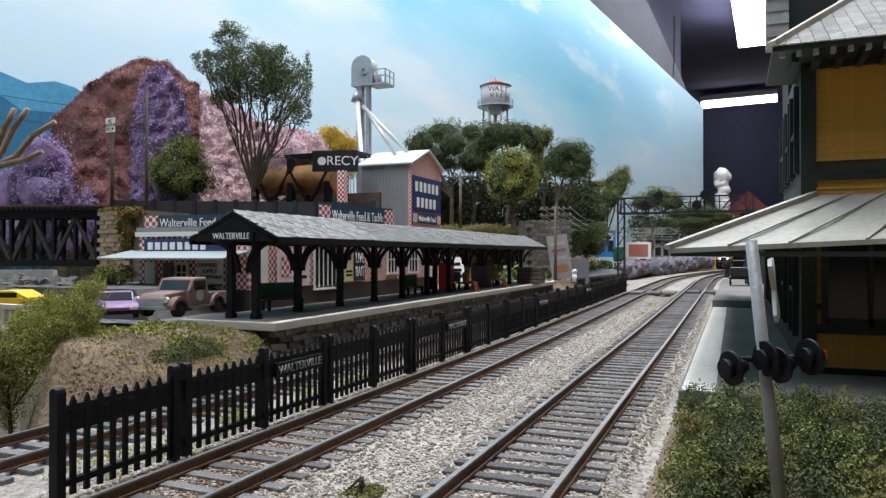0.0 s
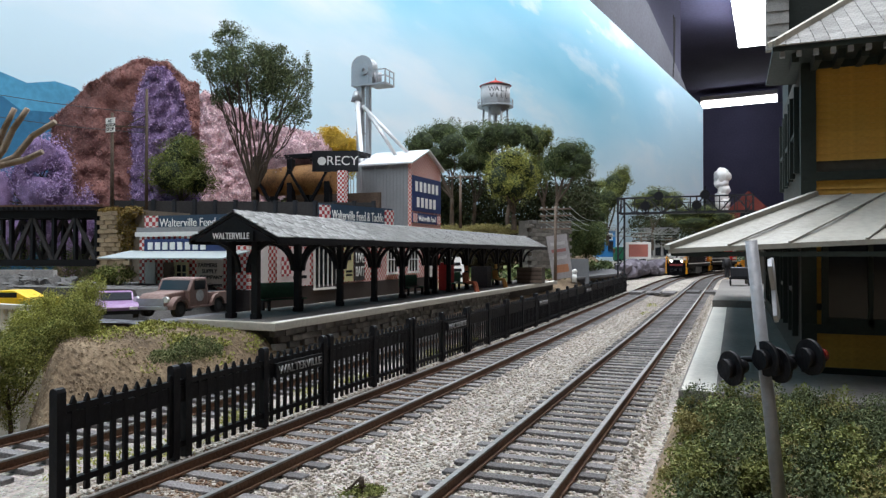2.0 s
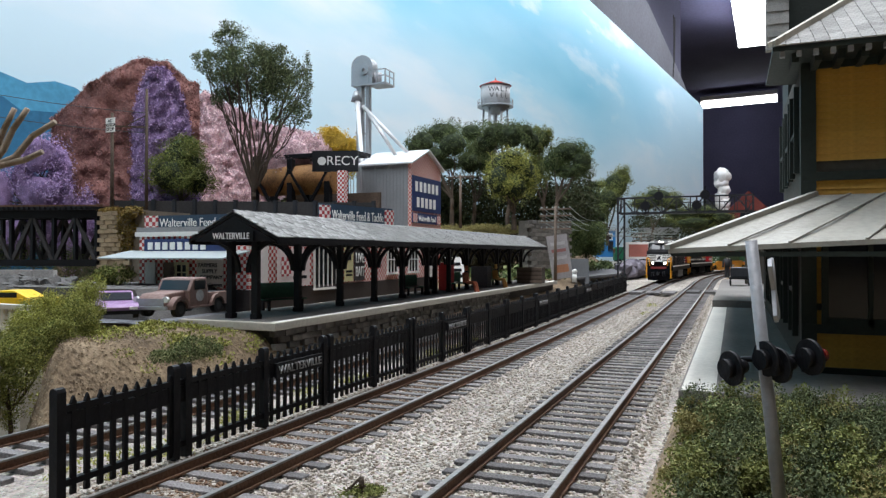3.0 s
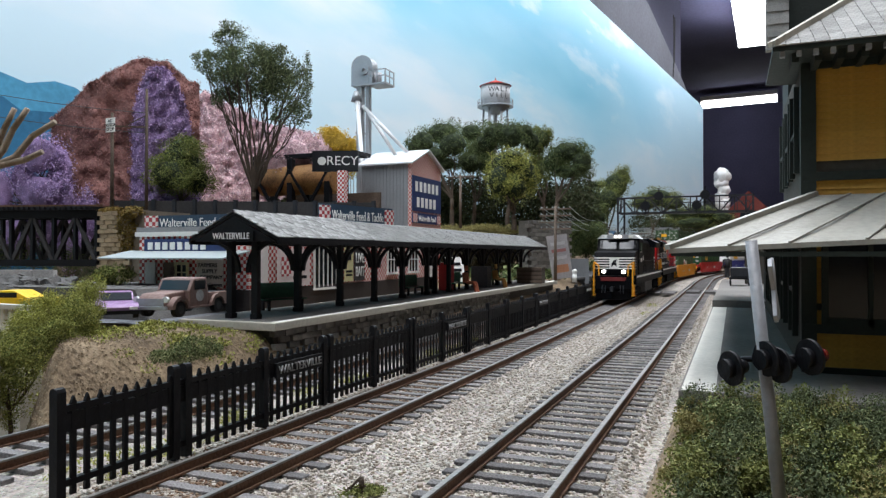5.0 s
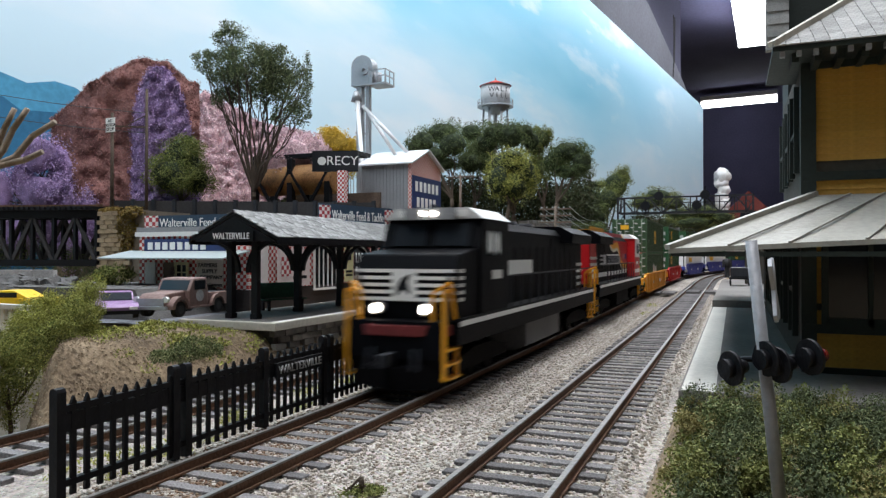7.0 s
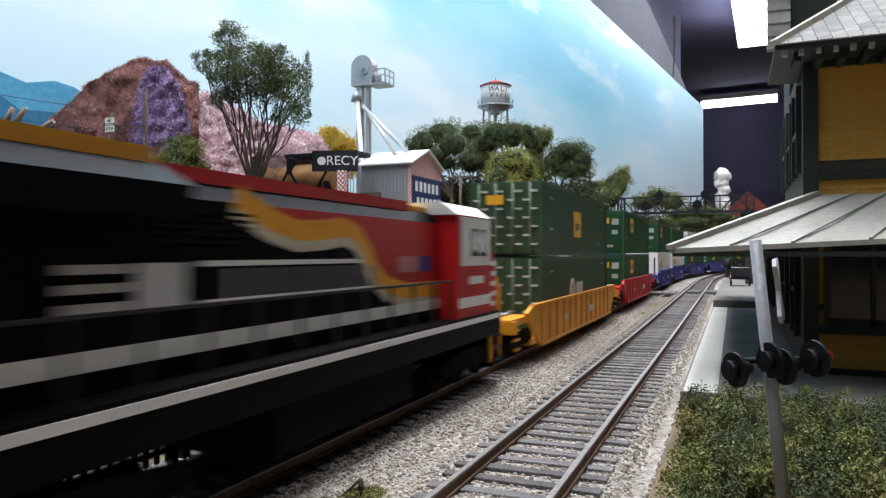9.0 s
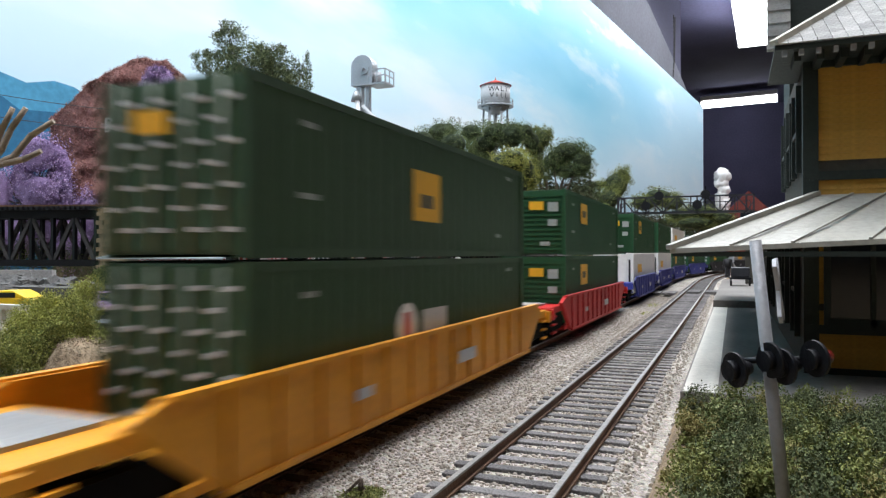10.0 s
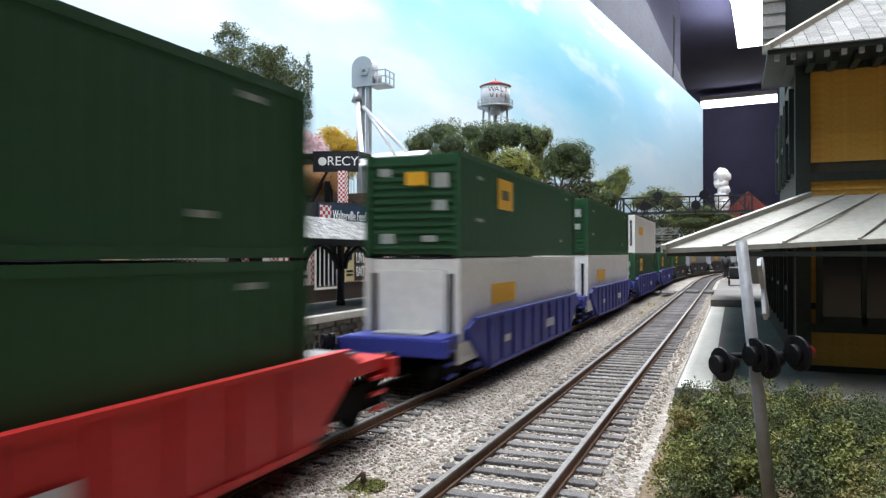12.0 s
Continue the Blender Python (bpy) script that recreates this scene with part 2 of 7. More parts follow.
def scatter_stones(name, label, count, spots, colors, size):
    """Loose stones as small uneven blocks lying on the ground."""
    rng = np.random.default_rng(5)
    base = np.array([(-1, -1, -.6), (1, -1, -.6), (1, 1, -.6), (-1, 1, -.6), (-.6, -.7, .6), (.7, -.6, .6), (.6, .7, .6), (-.7, .6, .6)])
    quads = np.array([(4, 5, 6, 7), (0, 1, 5, 4), (1, 2, 6, 5), (2, 3, 7, 6), (3, 0, 4, 7)])
    V, F = [], []
    for i in range(count):
        x, y = spots(rng)
        r = size * rng.uniform(0.55, 1.25)
        a = rng.uniform(0, 6.3)
        m = np.array([(math.cos(a), -math.sin(a), 0), (math.sin(a), math.cos(a), 0), (0, 0, 1)])
        p = (base * rng.uniform(0.7, 1.15, (8, 3)) * r) @ m.T
        V.append(p + (x, y, ground_z(x, y) + 0.03 + r * 0.2))
        F.append(quads + 8 * i)
    m = island_mat(name + "_mix", colors, 0.9)
    return tagged(soup(name, np.concatenate(V), np.concatenate(F), m), label, "ballast", kind="stuff")


def track(x, z, label, y0, s1, split):
    """A track: ties one by one on the near stretch, two rails with web and head."""
    t = thing("railway_track", label, "track", x, 0, 0, group="railway tracks")
    tie = mesh_of("tie", boxes((-1.24, 1.24, -0.115, 0.115, -0.16, 0.0)), TIE, 0.02)
    s, far = y0, bmesh.new()
    rng = random.Random(int(-x * 10))
    while s < s1:
        px, py, h = bent(x, s)
        zz = z - 0.2 + grade(s)
        if s < split:
            o = new("tie", tie)
            o.parent = t
            at(o, px - x + rng.uniform(-.04, .04), py, zz + rng.uniform(-.012, .012), 0, 0, h + rng.uniform(-1.5, 1.5))
        else:
            c, sn = math.cos(math.radians(h)), math.sin(math.radians(h))
            beam(far, (px - x - 1.28 * c, py - 1.28 * sn, zz - .08), (px - x + 1.28 * c, py + 1.28 * sn, zz - .08), 0.26, 0.16)
        s += 0.58
    tagged(part("far_tie", far, TIE, t), kind="stuff")
    for side in (-0.755, 0.755):
        for nm, w, z0, z1, m in (("rail", 0.055, -0.2, -0.035, RUST), ("rail_foot", 0.15, -0.2, -0.165, RUST), ("rail_head", 0.085, -0.035, 0.0, RAILTOP)):
            V, F = [], []
            stops = [y0, 10, 20, 30, 45, 60, BEND] + [BEND + 4 * k for k in range(1, int((s1 - BEND) / 4))]
            for k, s in enumerate(stops):
                px, py, h = bent(x + side, s)
                g = z + grade(s)
                c, sn = math.cos(math.radians(h)) * w / 2, math.sin(math.radians(h)) * w / 2
                V += [(px - x - c, py - sn, g + z0), (px - x + c, py + sn, g + z0), (px - x + c, py + sn, g + z1), (px - x - c, py - sn, g + z1)]
                if k:
                    b = 4 * k
                    F += [(b - 4 + i, b - 4 + (i + 1) % 4, b + (i + 1) % 4, b + i) for i in range(4)]
            soup(nm, V, F, m, t)
    return t


build_ground()
track(T1, -0.2, "main railway track with rusty rails on weathered ties", -4, 300, 62)
track(T2, 0.0, "second main track with shiny railheads in pale ballast", -4, 300, 62)
track(T3, -0.32, "siding with rusty rails behind the black fence", -4, 84, 50)


def ballast_mat():
    m = mat("ballast_bed_stone", (0.30, 0.27, 0.235), 0.95, vary=0.35, size=1.6, bump=0.0, tint=(0.36, 0.325, 0.285))
    nt = m.node_tree
    b = nt.nodes["Principled BSDF"]
    old = b.inputs["Base Color"].links[0].from_socket
    co, vo, mx, bp = nt.nodes.new("ShaderNodeTexCoord"), nt.nodes.new("ShaderNodeTexVoronoi"), nt.nodes.new("ShaderNodeMix"), nt.nodes.new("ShaderNodeBump")
    vo.inputs["Scale"].default_value = 1 / (0.055 * U)
    mx.data_type, mx.blend_type = "RGBA", "MULTIPLY"
    mx.inputs["Factor"].default_value = 0.75
    sat = nt.nodes.new("ShaderNodeHueSaturation")
    sat.inputs["Saturation"].default_value, sat.inputs["Value"].default_value = 0.15, 1.7
    bp.inputs["Distance"].default_value, bp.inputs["Strength"].default_value = 0.05 * U, 1.0
    bp.invert = True
    nt.links.new(co.outputs["Object"], vo.inputs["Vector"])
    nt.links.new(vo.outputs["Color"], sat.inputs["Color"])
    nt.links.new(old, mx.inputs["A"])
    nt.links.new(sat.outputs[0], mx.inputs["B"])
    nt.links.new(mx.outputs["Result"], b.inputs["Base Color"])
    nt.links.new(vo.outputs["Distance"], bp.inputs["Height"])
    nt.links.new(bp.outputs[0], b.inputs["Normal"])
    return m


def build_bed():
    qs = [-14.0 + 0.25 * i for i in range(52)]
    ss = [-4 + 0.5 * i for i in range(190)] + [92 + 4 * i for i in range(52)]
    V = []
    for s in ss:
        for q in qs:
            x, y, _ = bent(q, s)
            V.append((x, y, ground_z(x, y) + 0.03))
    n = len(qs)
    F = [(j * n + i, j * n + i + 1, (j + 1) * n + i + 1, (j + 1) * n + i) for j in range(len(ss) - 1) for i in range(n - 1)]
    tagged(soup("ballast_bed", V, F, ballast_mat(), smooth=True), "bed of pale grey and tan crushed stone ballast", "ballast", kind="structure")


build_bed()


def ballast_spot(rng):
    y = 5.0 + 62 * rng.random() ** 1.7
    return rng.uniform(-10.2, -1.2), y


scatter_stones("ballast", "loose pale grey and tan track ballast", 54000, ballast_spot,
               [(0.15, 0.13, 0.11), (0.33, 0.295, 0.25), (0.43, 0.39, 0.34), (0.25, 0.20, 0.15), (0.52, 0.49, 0.45)], 0.034)


def stained_spot(rng):
    return T1 + rng.choice((-1.15, -.35, .0, .3)) + rng.normal(0, .22), 5.0 + 34 * rng.random() ** 1.5


scatter_stones("stained_ballast", "rust-brown stained ballast along the main track", 9000, stained_spot,
               [(0.11, 0.062, 0.036), (0.17, 0.10, 0.06), (0.20, 0.145, 0.10), (0.09, 0.06, 0.045)], 0.034)


def mound_spot(rng):
    return rng.uniform(-21.5, -14.0), rng.uniform(11, 20.3)


scatter_stones("mound_grit", "loose tan grit and stones on the earth mound", 7000, mound_spot,
               [(0.15, 0.105, 0.065), (0.19, 0.14, 0.09), (0.25, 0.20, 0.14), (0.17, 0.125, 0.08)], 0.02)


# ---- room round the layout ----
def sky_mat():
    m = mat("painted_sky", (0.35, 0.62, 0.80), 0.42, vary=0.0, bump=0.03)
    nt = m.node_tree
    b = nt.nodes["Principled BSDF"]
    co, mp = nt.nodes.new("ShaderNodeTexCoord"), nt.nodes.new("ShaderNodeMapping")
    mp.inputs["Scale"].default_value = (1.0, 0.36, 1.4)
    mp.inputs["Rotation"].default_value = (0.35, 0, 0)
    big, puff = nt.nodes.new("ShaderNodeTexNoise"), nt.nodes.new("ShaderNodeTexNoise")
    for n, size, detail in ((big, 34, 4), (puff, 15, 6)):
        n.inputs["Scale"].default_value, n.inputs["Detail"].default_value, n.inputs["Roughness"].default_value = 1 / (size * U), detail, 0.5
        nt.links.new(mp.outputs[0], n.inputs["Vector"])
    nt.links.new(co.outputs["Object"], mp.inputs[0])
    # the paint deepens with height, its edge broken up in long swells
    sep, lift, add, rng = nt.nodes.new("ShaderNodeSeparateXYZ"), nt.nodes.new("ShaderNodeMath"), nt.nodes.new("ShaderNodeMath"), nt.nodes.new("ShaderNodeMapRange")
    lift.operation, add.operation = "MULTIPLY", "ADD"
    lift.inputs[1].default_value = 46 * U
    nt.links.new(co.outputs["Object"], sep.inputs[0])
    nt.links.new(big.outputs["Fac"], lift.inputs[0])
    nt.links.new(lift.outputs[0], add.inputs[0])
    nt.links.new(sep.outputs["Z"], add.inputs[1])
    rng.inputs["From Min"].default_value, rng.inputs["From Max"].default_value = 33 * U, 74 * U
    nt.links.new(add.outputs[0], rng.inputs["Value"])
    ramp = nt.nodes.new("ShaderNodeValToRGB")
    e = ramp.color_ramp.elements
    e[0].position, e[0].color = 0.0, (0.56, 0.77, 0.87, 1)
    e[1].position, e[1].color = 1.0, (0.12, 0.50, 0.71, 1)
    for at_, col in ((0.4, (0.62, 0.80, 0.89, 1)), (0.68, (0.33, 0.66, 0.82, 1))):
        k = e.new(at_)
        k.color = col
    nt.links.new(rng.outputs[0], ramp.inputs[0])
    # loose white clouds over it
    cl, mx = nt.nodes.new("ShaderNodeMapRange"), nt.nodes.new("ShaderNodeMix")
    cl.inputs["From Min"].default_value, cl.inputs["From Max"].default_value = 0.53, 0.68
    cl.inputs["To Max"].default_value = 0.8
    nt.links.new(puff.outputs["Fac"], cl.inputs["Value"])
    mx.data_type = "RGBA"
    mx.inputs["B"].default_value = (0.78, 0.86, 0.90, 1)
    nt.links.new(cl.outputs[0], mx.inputs["Factor"])
    nt.links.new(ramp.outputs[0], mx.inputs["A"])
    # whiten the far end: the ceiling lamp's glow put into the paint
    far, pale = nt.nodes.new("ShaderNodeMapRange"), nt.nodes.new("ShaderNodeMix")
    far.inputs["From Min"].default_value, far.inputs["From Max"].default_value = 165 * U, 265 * U
    far.inputs["To Max"].default_value = 0.72
    nt.links.new(sep.outputs["Y"], far.inputs["Value"])
    pale.data_type = "RGBA"
    pale.inputs["B"].default_value = (0.60, 0.76, 0.87, 1)
    nt.links.new(far.outputs[0], pale.inputs["Factor"])
    nt.links.new(mx.outputs["Result"], pale.inputs["A"])
    nt.links.new(pale.outputs["Result"], b.inputs["Base Color"])
    return m


def build_room():
    sky = thing("backdrop", "curved backdrop board painted with pale blue sky and clouds", "backdrop", kind="structure")
    V, F = [], []
    pts = [(-70, -110), (-66.6, -60), (-33.1, 173), (-12, 320)]
    for k, (x, y) in enumerate(pts):
        V += [(x, y, -4), (x, y, 66), (x - 1, y, 66), (x - 1, y, -4)]
        if k:
            b = 4 * k
            F += [(b - 4 + i, b - 4 + (i + 1) % 4, b + (i + 1) % 4, b + i) for i in range(4)]
    F += [(b, b + 1, b + 2, b + 3), (3, 2, 1, 0)]
    soup("painted_board", V, F, sky_mat(), sky)
    wallm = mat("grey_room_wall", (0.30, 0.31, 0.34), 0.9, vary=0.15, size=8)
    upper = mat("slate_grey_upper_wall", (0.085, 0.088, 0.11), 0.85, vary=0.25, size=8)
    dark = mat("dark_room_wall", (0.10, 0.097, 0.175), 0.95, vary=0.2, size=10)
    # upper wall, its top falling towards the end of the room
    V, F = [], []
    rows = [(-75, -120, 100), (-37, 173, 98), (-26.5, 248, 88), (-20.6, 291, 77), (-16.5, 320, 68)]
    for k, (x, y, z) in enumerate(rows):
        V += [(x, y, 62), (x, y, z), (x - 4, y, z), (x - 4, y, 62)]
        if k:
            c = 4 * k
            F += [(c - 4 + i, c - 4 + (i + 1) % 4, c + (i + 1) % 4, c + i) for i in range(4)]
    tagged(soup("wall_upper", V, F, upper), "slate grey room wall above the painted board", "wall", kind="structure")
    bm = bmesh.new()
    prism(bm, [(-79.5, -120), (-41.5, 173), (-21, 320), (-25, 322), (-84, -120)], 2, 62, 112)
    tagged(part("wall_soffit", bm, mat("night_blue_soffit", (0.03, 0.03, 0.055), .95, vary=.2, size=10)), "dark upper band of the room wall", "wall", kind="structure")
    cable = thing("hanging_cable", "dark loose cable hanging down the upper wall", "cable")
    for off, low in ((0, 66), (.9, 68)):
        p = [Vector((-19.6 + off * .3, 262 + off * 3, 88)), Vector((-19.5, 263 + off * 4, 80)), Vector((-19.6, 264 + off * 2, 72)), Vector((-19.7, 261.5, low))]
        bm = bmesh.new()
        for u, v in zip(p, p[1:]):
            cyl(bm, u, v, .22, seg=6)
        part("cable_strand", bm, mat("black_cable", (0.02, 0.02, 0.022), .6), cable)
    tagged(part("ceiling", boxes((-420, 420, -420, 1200, 112, 116)), dark), "dark unlit room ceiling", "ceiling", kind="structure")
    tagged(part("wall_end", boxes((-420, 420, 560, 566, -100, 112)), dark), "dark far wall of the club room", "wall", kind="structure")
    tagged(part("wall_back", boxes((-420, 420, -420, -414, -100, 112)), wallm), "grey wall behind the layout", "wall", kind="structure")
    tagged(part("wall_side", boxes((250, 256, -414, 560, -100, 112)), dark), "dark side wall of the club room", "wall", kind="structure")


build_room()


def tube_fixture(label, x0, y0, z0, x1, y1, z1, r):
    t = thing("fluorescent_fixture", label, "ceiling lamp", group="fluorescent fixtures")
    bm = bmesh.new()
    beam(bm, (x0, y0, z0 + 2 * r), (x1, y1, z1 + 2 * r), 4 * r, 1.5 * r)
    part("housing", bm, WHITE, t)
    bm = bmesh.new()
    if r > 3:
        beam(bm, (x0, y0, z0), (x1, y1, z1), 3.9 * r, r)
    else:
        cyl(bm, (x0, y0, z0), (x1, y1, z1), r, seg=12)
    part("tube", bm, mat("lit_tube", (0.92, 0.95, 1.0), 0.5, glow=11.0, vary=0, bump=0), t)


# ---- picket fence ----
def build_fence():
    f = thing("picket_fence", "black picket fence with square posts beside the track", "fence", -9.25, 0, -0.42)
    post, picket = bmesh.new(), bmesh.new()
    box(post, -0.08, 0.08, -0.08, 0.08, 0, 1.62)
    prism(post, [(-0.08, 1.62), (0.08, 1.62), (0.06, 1.67), (0, 1.69), (-0.06, 1.67)], 1, -0.08, 0.08)
    prism(picket, [(-0.045, 0.06), (0.045, 0.06), (0.045, 1.44), (0, 1.54), (-0.045, 1.44)], 0, -0.025, 0.025)
    post, picket = mesh_of("post", post, BLACK), mesh_of("picket", picket, BLACK)
    rail = mesh_of("fence_rail", boxes((-0.05, 0.05, 0, 2.5, -0.05, 0.05)), BLACK)
    band = mesh_of("top_band", boxes((-0.04, 0.04, 0, 2.5, -0.15, 0.13)), BLACK)
    for k in range(25):
        y = 7.5 + 2.47 * k
        g = grade(y)
        for yy in (y,) if k % 2 == 0 else (y - 0.13, y + 0.17):
            o = new("post", post)
            o.parent = f
            at(o, 0, yy, g)
        if k == 24:
            break
        for z, me in ((0.25, rail), (1.16, band), (1.36, rail)):
            o = new(me.name, me)
            o.parent = f
            at(o, 0, y, g + z)
        for j in range(1, 10):
            o = new("picket", picket)
            o.parent = f
            at(o, 0.02, y + 2.47 * j / 10, g)
        if k in (2, 6, 11, 16):
            sign = part("name_board", boxes((0.06, 0.12, y + 0.3, y + 2.15, g + 0.98, g + 1.30)), BLACK, f)
            words("lettering", "WALTERVILLE", 0.19, mat("dull_grey_letter", (0.30, 0.30, 0.30), .7), sign, face_pose(0.13, y + 1.22, g + 1.14, 90), 1.7)


build_fence()


# ---- station canopy on the far platform ----
def build_platform():
    p = thing("platform", "concrete station platform with stone face and white edge line", "platform", kind="structure")
    part("slab", boxes((-18.6, -14.4, 20.0, 61.5, 0.62, 0.9)), CONCRETE, p, bevel=0.03)
    part("paving", boxes((-18.5, -14.76, 20.25, 61.4, 0.9, 0.906)), mat("dark_worn_paving", (0.15, 0.14, 0.13), 0.95, vary=0.35, size=1.0), p)
    part("edge_line", boxes((-14.75, -14.5, 20.3, 61.4, 0.9, 0.906)), WHITE, p)
    part("foundation", boxes((-18.2, -14.75, 20.4, 61.3, -0.9, 0.6)), mat("dark_foundation", (0.09, 0.08, 0.07), 0.95, vary=0.4), p)
    stone = mesh_of("stone", boxes((-0.12, 0.12, -0.3, 0.3, -0.11, 0.11)), STONE, 0.03)
    rng = random.Random(3)
    for row in range(5):
        y = 20.6 + 0.35 * (row % 2)
        while y < 48:
            o = new("stone", stone)
            o.parent = p
            at(o, -14.72 + rng.uniform(-.05, .05), y, 0.48 - 0.235 * row, rng.uniform(-4, 4), 0, rng.uniform(-4, 4))
            y += 0.66 if row < 2 else 0.9


build_platform()
CX = -16.5


def build_canopy():
    c = thing("station_canopy", "long dark timber platform canopy with grey shingle roof", "canopy", CX, 0, 0.9)
    y0, y1, ez, rz, w = 20.4, 58.4, 2.92, 3.86, 1.95
    bm = bmesh.new()
    prism(bm, [(-w, ez - 0.1), (0, rz - 0.12), (w, ez - 0.1), (w, ez), (0, rz - 0.02), (-w, ez)], 1, y0, y1)
    roof = part("roof", bm, BLACK, c)
    part("gable", (lambda b: (prism(b, [(-w + .2, ez - .12), (w - .2, ez - .12), (0, rz - .15)], 1, y0 + .02, y0 + .12), b)[1])(bmesh.new()), BLACK, c)
    part("fascia", boxes((w - .06, w + .03, y0, y1, ez - .22, ez - .02), (-w - .03, -w + .06, y0, y1, ez - .22, ez - .02)), BLACK, c)
    sl = math.degrees(math.atan2(rz - ez, w))
    L = math.hypot(w, rz - ez)
    rng = random.Random(8)
    me = mesh_of("shingle", boxes((-0.02, 0.25, -0.155, 0.155, 0.0, 0.028)), SHINGLE)
    rows = 12
    V, F = [], []
    n = 0
    for side in (1, -1):
        for r in range(rows):
            d = L * (r + 0.02) / rows
            y = y0 + 0.1 + 0.16 * (r % 2)
            while y < y1:
                dz = rng.uniform(0.0, 0.03)
                if side == 1 and y < 28:
                    o = new("shingle", me)
                    o.parent = roof
                    k = L - d - 0.24
                    at(o, w * k / L, y, ez + (rz - ez) * (1 - k / L) + 0.01 + dz, 0, sl, rng.uniform(-3, 3))
                    n += 1
                else:
                    xa, xb = w * d / L, w * min(1.0, (d + 0.25) / L)
                    za, zb = rz - (rz - ez) * d / L, rz - (rz - ez) * min(1.0, (d + 0.25) / L)
                    i = len(V)
                    t = 0.03 + dz
                    for yy in (y - .155, y + .155):
                        V += [(side * xa, yy, za), (side * xb, yy, zb), (side * xb, yy, zb + t), (side * xa, yy, za + t * .4)]
                    F += [(i, i + 1, i + 2, i + 3), (i + 7, i + 6, i + 5, i + 4), (i + 3, i + 2, i + 6, i + 7), (i + 1, i + 5, i + 6, i + 2)]
                y += 0.325
    tagged(soup("shingle_field", V, F, SHINGLE, roof), kind="stuff")
    # posts in pairs with curved brackets
    ys = [21.0, 24.46, 27.8, 31.1, 34.3, 37.6, 38.8, 41.0, 44.2, 47.4, 50.7, 53.9, 57.2]
    for y in ys:
        for x in ((-0.55, 0.55) if y == ys[0] else (0.0,)):
            q = part("post", boxes((x - .12, x + .12, y - .12, y + .12, 0, ez + .3), (x - .15, x + .15, y - .15, y + .15, 0, .2)), BLACK, c)
        for s in (-1, 1):
            arc = [i * math.pi / 12 for i in range(7)]
            pts = [(s * (0.17 + 1.25 * (1 - math.cos(k))), ez - 1.25 + 1.2 * math.sin(k)) for k in arc]
            low = [(s * (0.17 + 1.11 * (1 - math.cos(k)) + .14), ez - 1.25 + 1.06 * math.sin(k)) for k in arc]
            bm = bmesh.new()
            prism(bm, [(y + k, z) for k, z in pts + low[::-1]], 0, -.045, .045)
            part("bracket", bm, BLACK, q)
            bm = bmesh.new()
            prism(bm, pts + low[::-1], 1, y - .07, y + .07)
            part("bracket", bm, BLACK, q)
    part("plate_beam", boxes((-.12, .12, y0 + .2, y1 - .2, ez - .06, ez + .14)), BLACK, c)
    b = part("name_board", boxes((-.95, .95, y0 - .1, y0 - .02, ez - .12, ez + .24)), BLACK, c)
    words("lettering", "WALTERVILLE", 0.24, LETTER, b, face_pose(0, y0 - .11, ez + .06, 0), 1.6)


build_canopy()


def bench(x, y, z, rz, label):
    b = thing("bench", label, "bench", x, y, z, rz, group="platform benches")
    for k in range(4):
        part("seat_slat", boxes((-1.0, 1.0, -0.45 + 0.14 * k, -0.34 + 0.14 * k, 0.44, 0.49)), BENCH, b)
    part("backrest", boxes((-1.0, 1.0, 0.1, 0.18, 0.5, 1.15)), BENCH, b, bevel=0.02)
    for x0 in (-0.85, 0.75):
        part("leg", boxes((x0, x0 + .1, -0.42, -0.3, 0, .45), (x0, x0 + .1, 0.05, 0.17, 0, .5), (x0, x0 + .1, -.42, .17, .36, .43)), BLACK, b)


bench(-17.7, 25.0, 0.9, 68, "dark green slatted bench on the platform")
bench(-17.3, 37.0, 0.9, 85, "dark green slatted bench under the canopy")
bench(-17.0, 43.4, 0.9, 85, "dark green slatted bench with a seated figurine")
bench(-17.0, 50.6, 0.9, 85, "dark green bench near the end of the platform")


# ---- feed store ----
def poster(t, x, y, z, turn, w, h, color, bars, name="poster"):
    """A flat printed board with bars for writing too small to read."""
    o = part(name, boxes((-w / 2, w / 2, -0.04, 0.0, 0, h)), mat("board_" + name + str(len(bpy.data.objects)), color, 0.6, vary=0.1, bump=0.1), t)
    at(o, x, y, z, 0, 0, turn)
    for k, (bx, bz, bw, bh, bc) in enumerate(bars):
        part("printed_bar", boxes((bx - bw / 2, bx + bw / 2, -0.05, -0.04, bz, bz + bh)), bc, o)
    return o


def window(t, x, y, z, turn, w, h, cols=2, rows=3, frame_mat=None):
    fm = frame_mat or WHITE
    o = part("window", boxes((-w / 2, w / 2, -0.02, 0.0, 0, h)), GLASS, t)
    at(o, x, y, z, 0, 0, turn)
    rowsb = [(-w / 2 - .1, -w / 2 + .02, -.09, 0, -.1, h + .1), (w / 2 - .02, w / 2 + .1, -.09, 0, -.1, h + .1), (-w / 2, w / 2, -.09, 0, h - .02, h + .12)]
    part("frame", boxes(*rowsb), fm, o)
    part("sill", boxes((-w / 2 - .16, w / 2 + .16, -.16, 0, -.16, -.05)), fm, o)
    for i in range(1, cols):
        part("muntin", boxes((-w / 2 + w * i / cols - .03, -w / 2 + w * i / cols + .03, -.06, -.02, 0, h)), fm, o)
    for i in range(1, rows):
        part("muntin", boxes((-w / 2, w / 2, -.06, -.02, h * i / rows - .03, h * i / rows + .03)), fm, o)
    return o


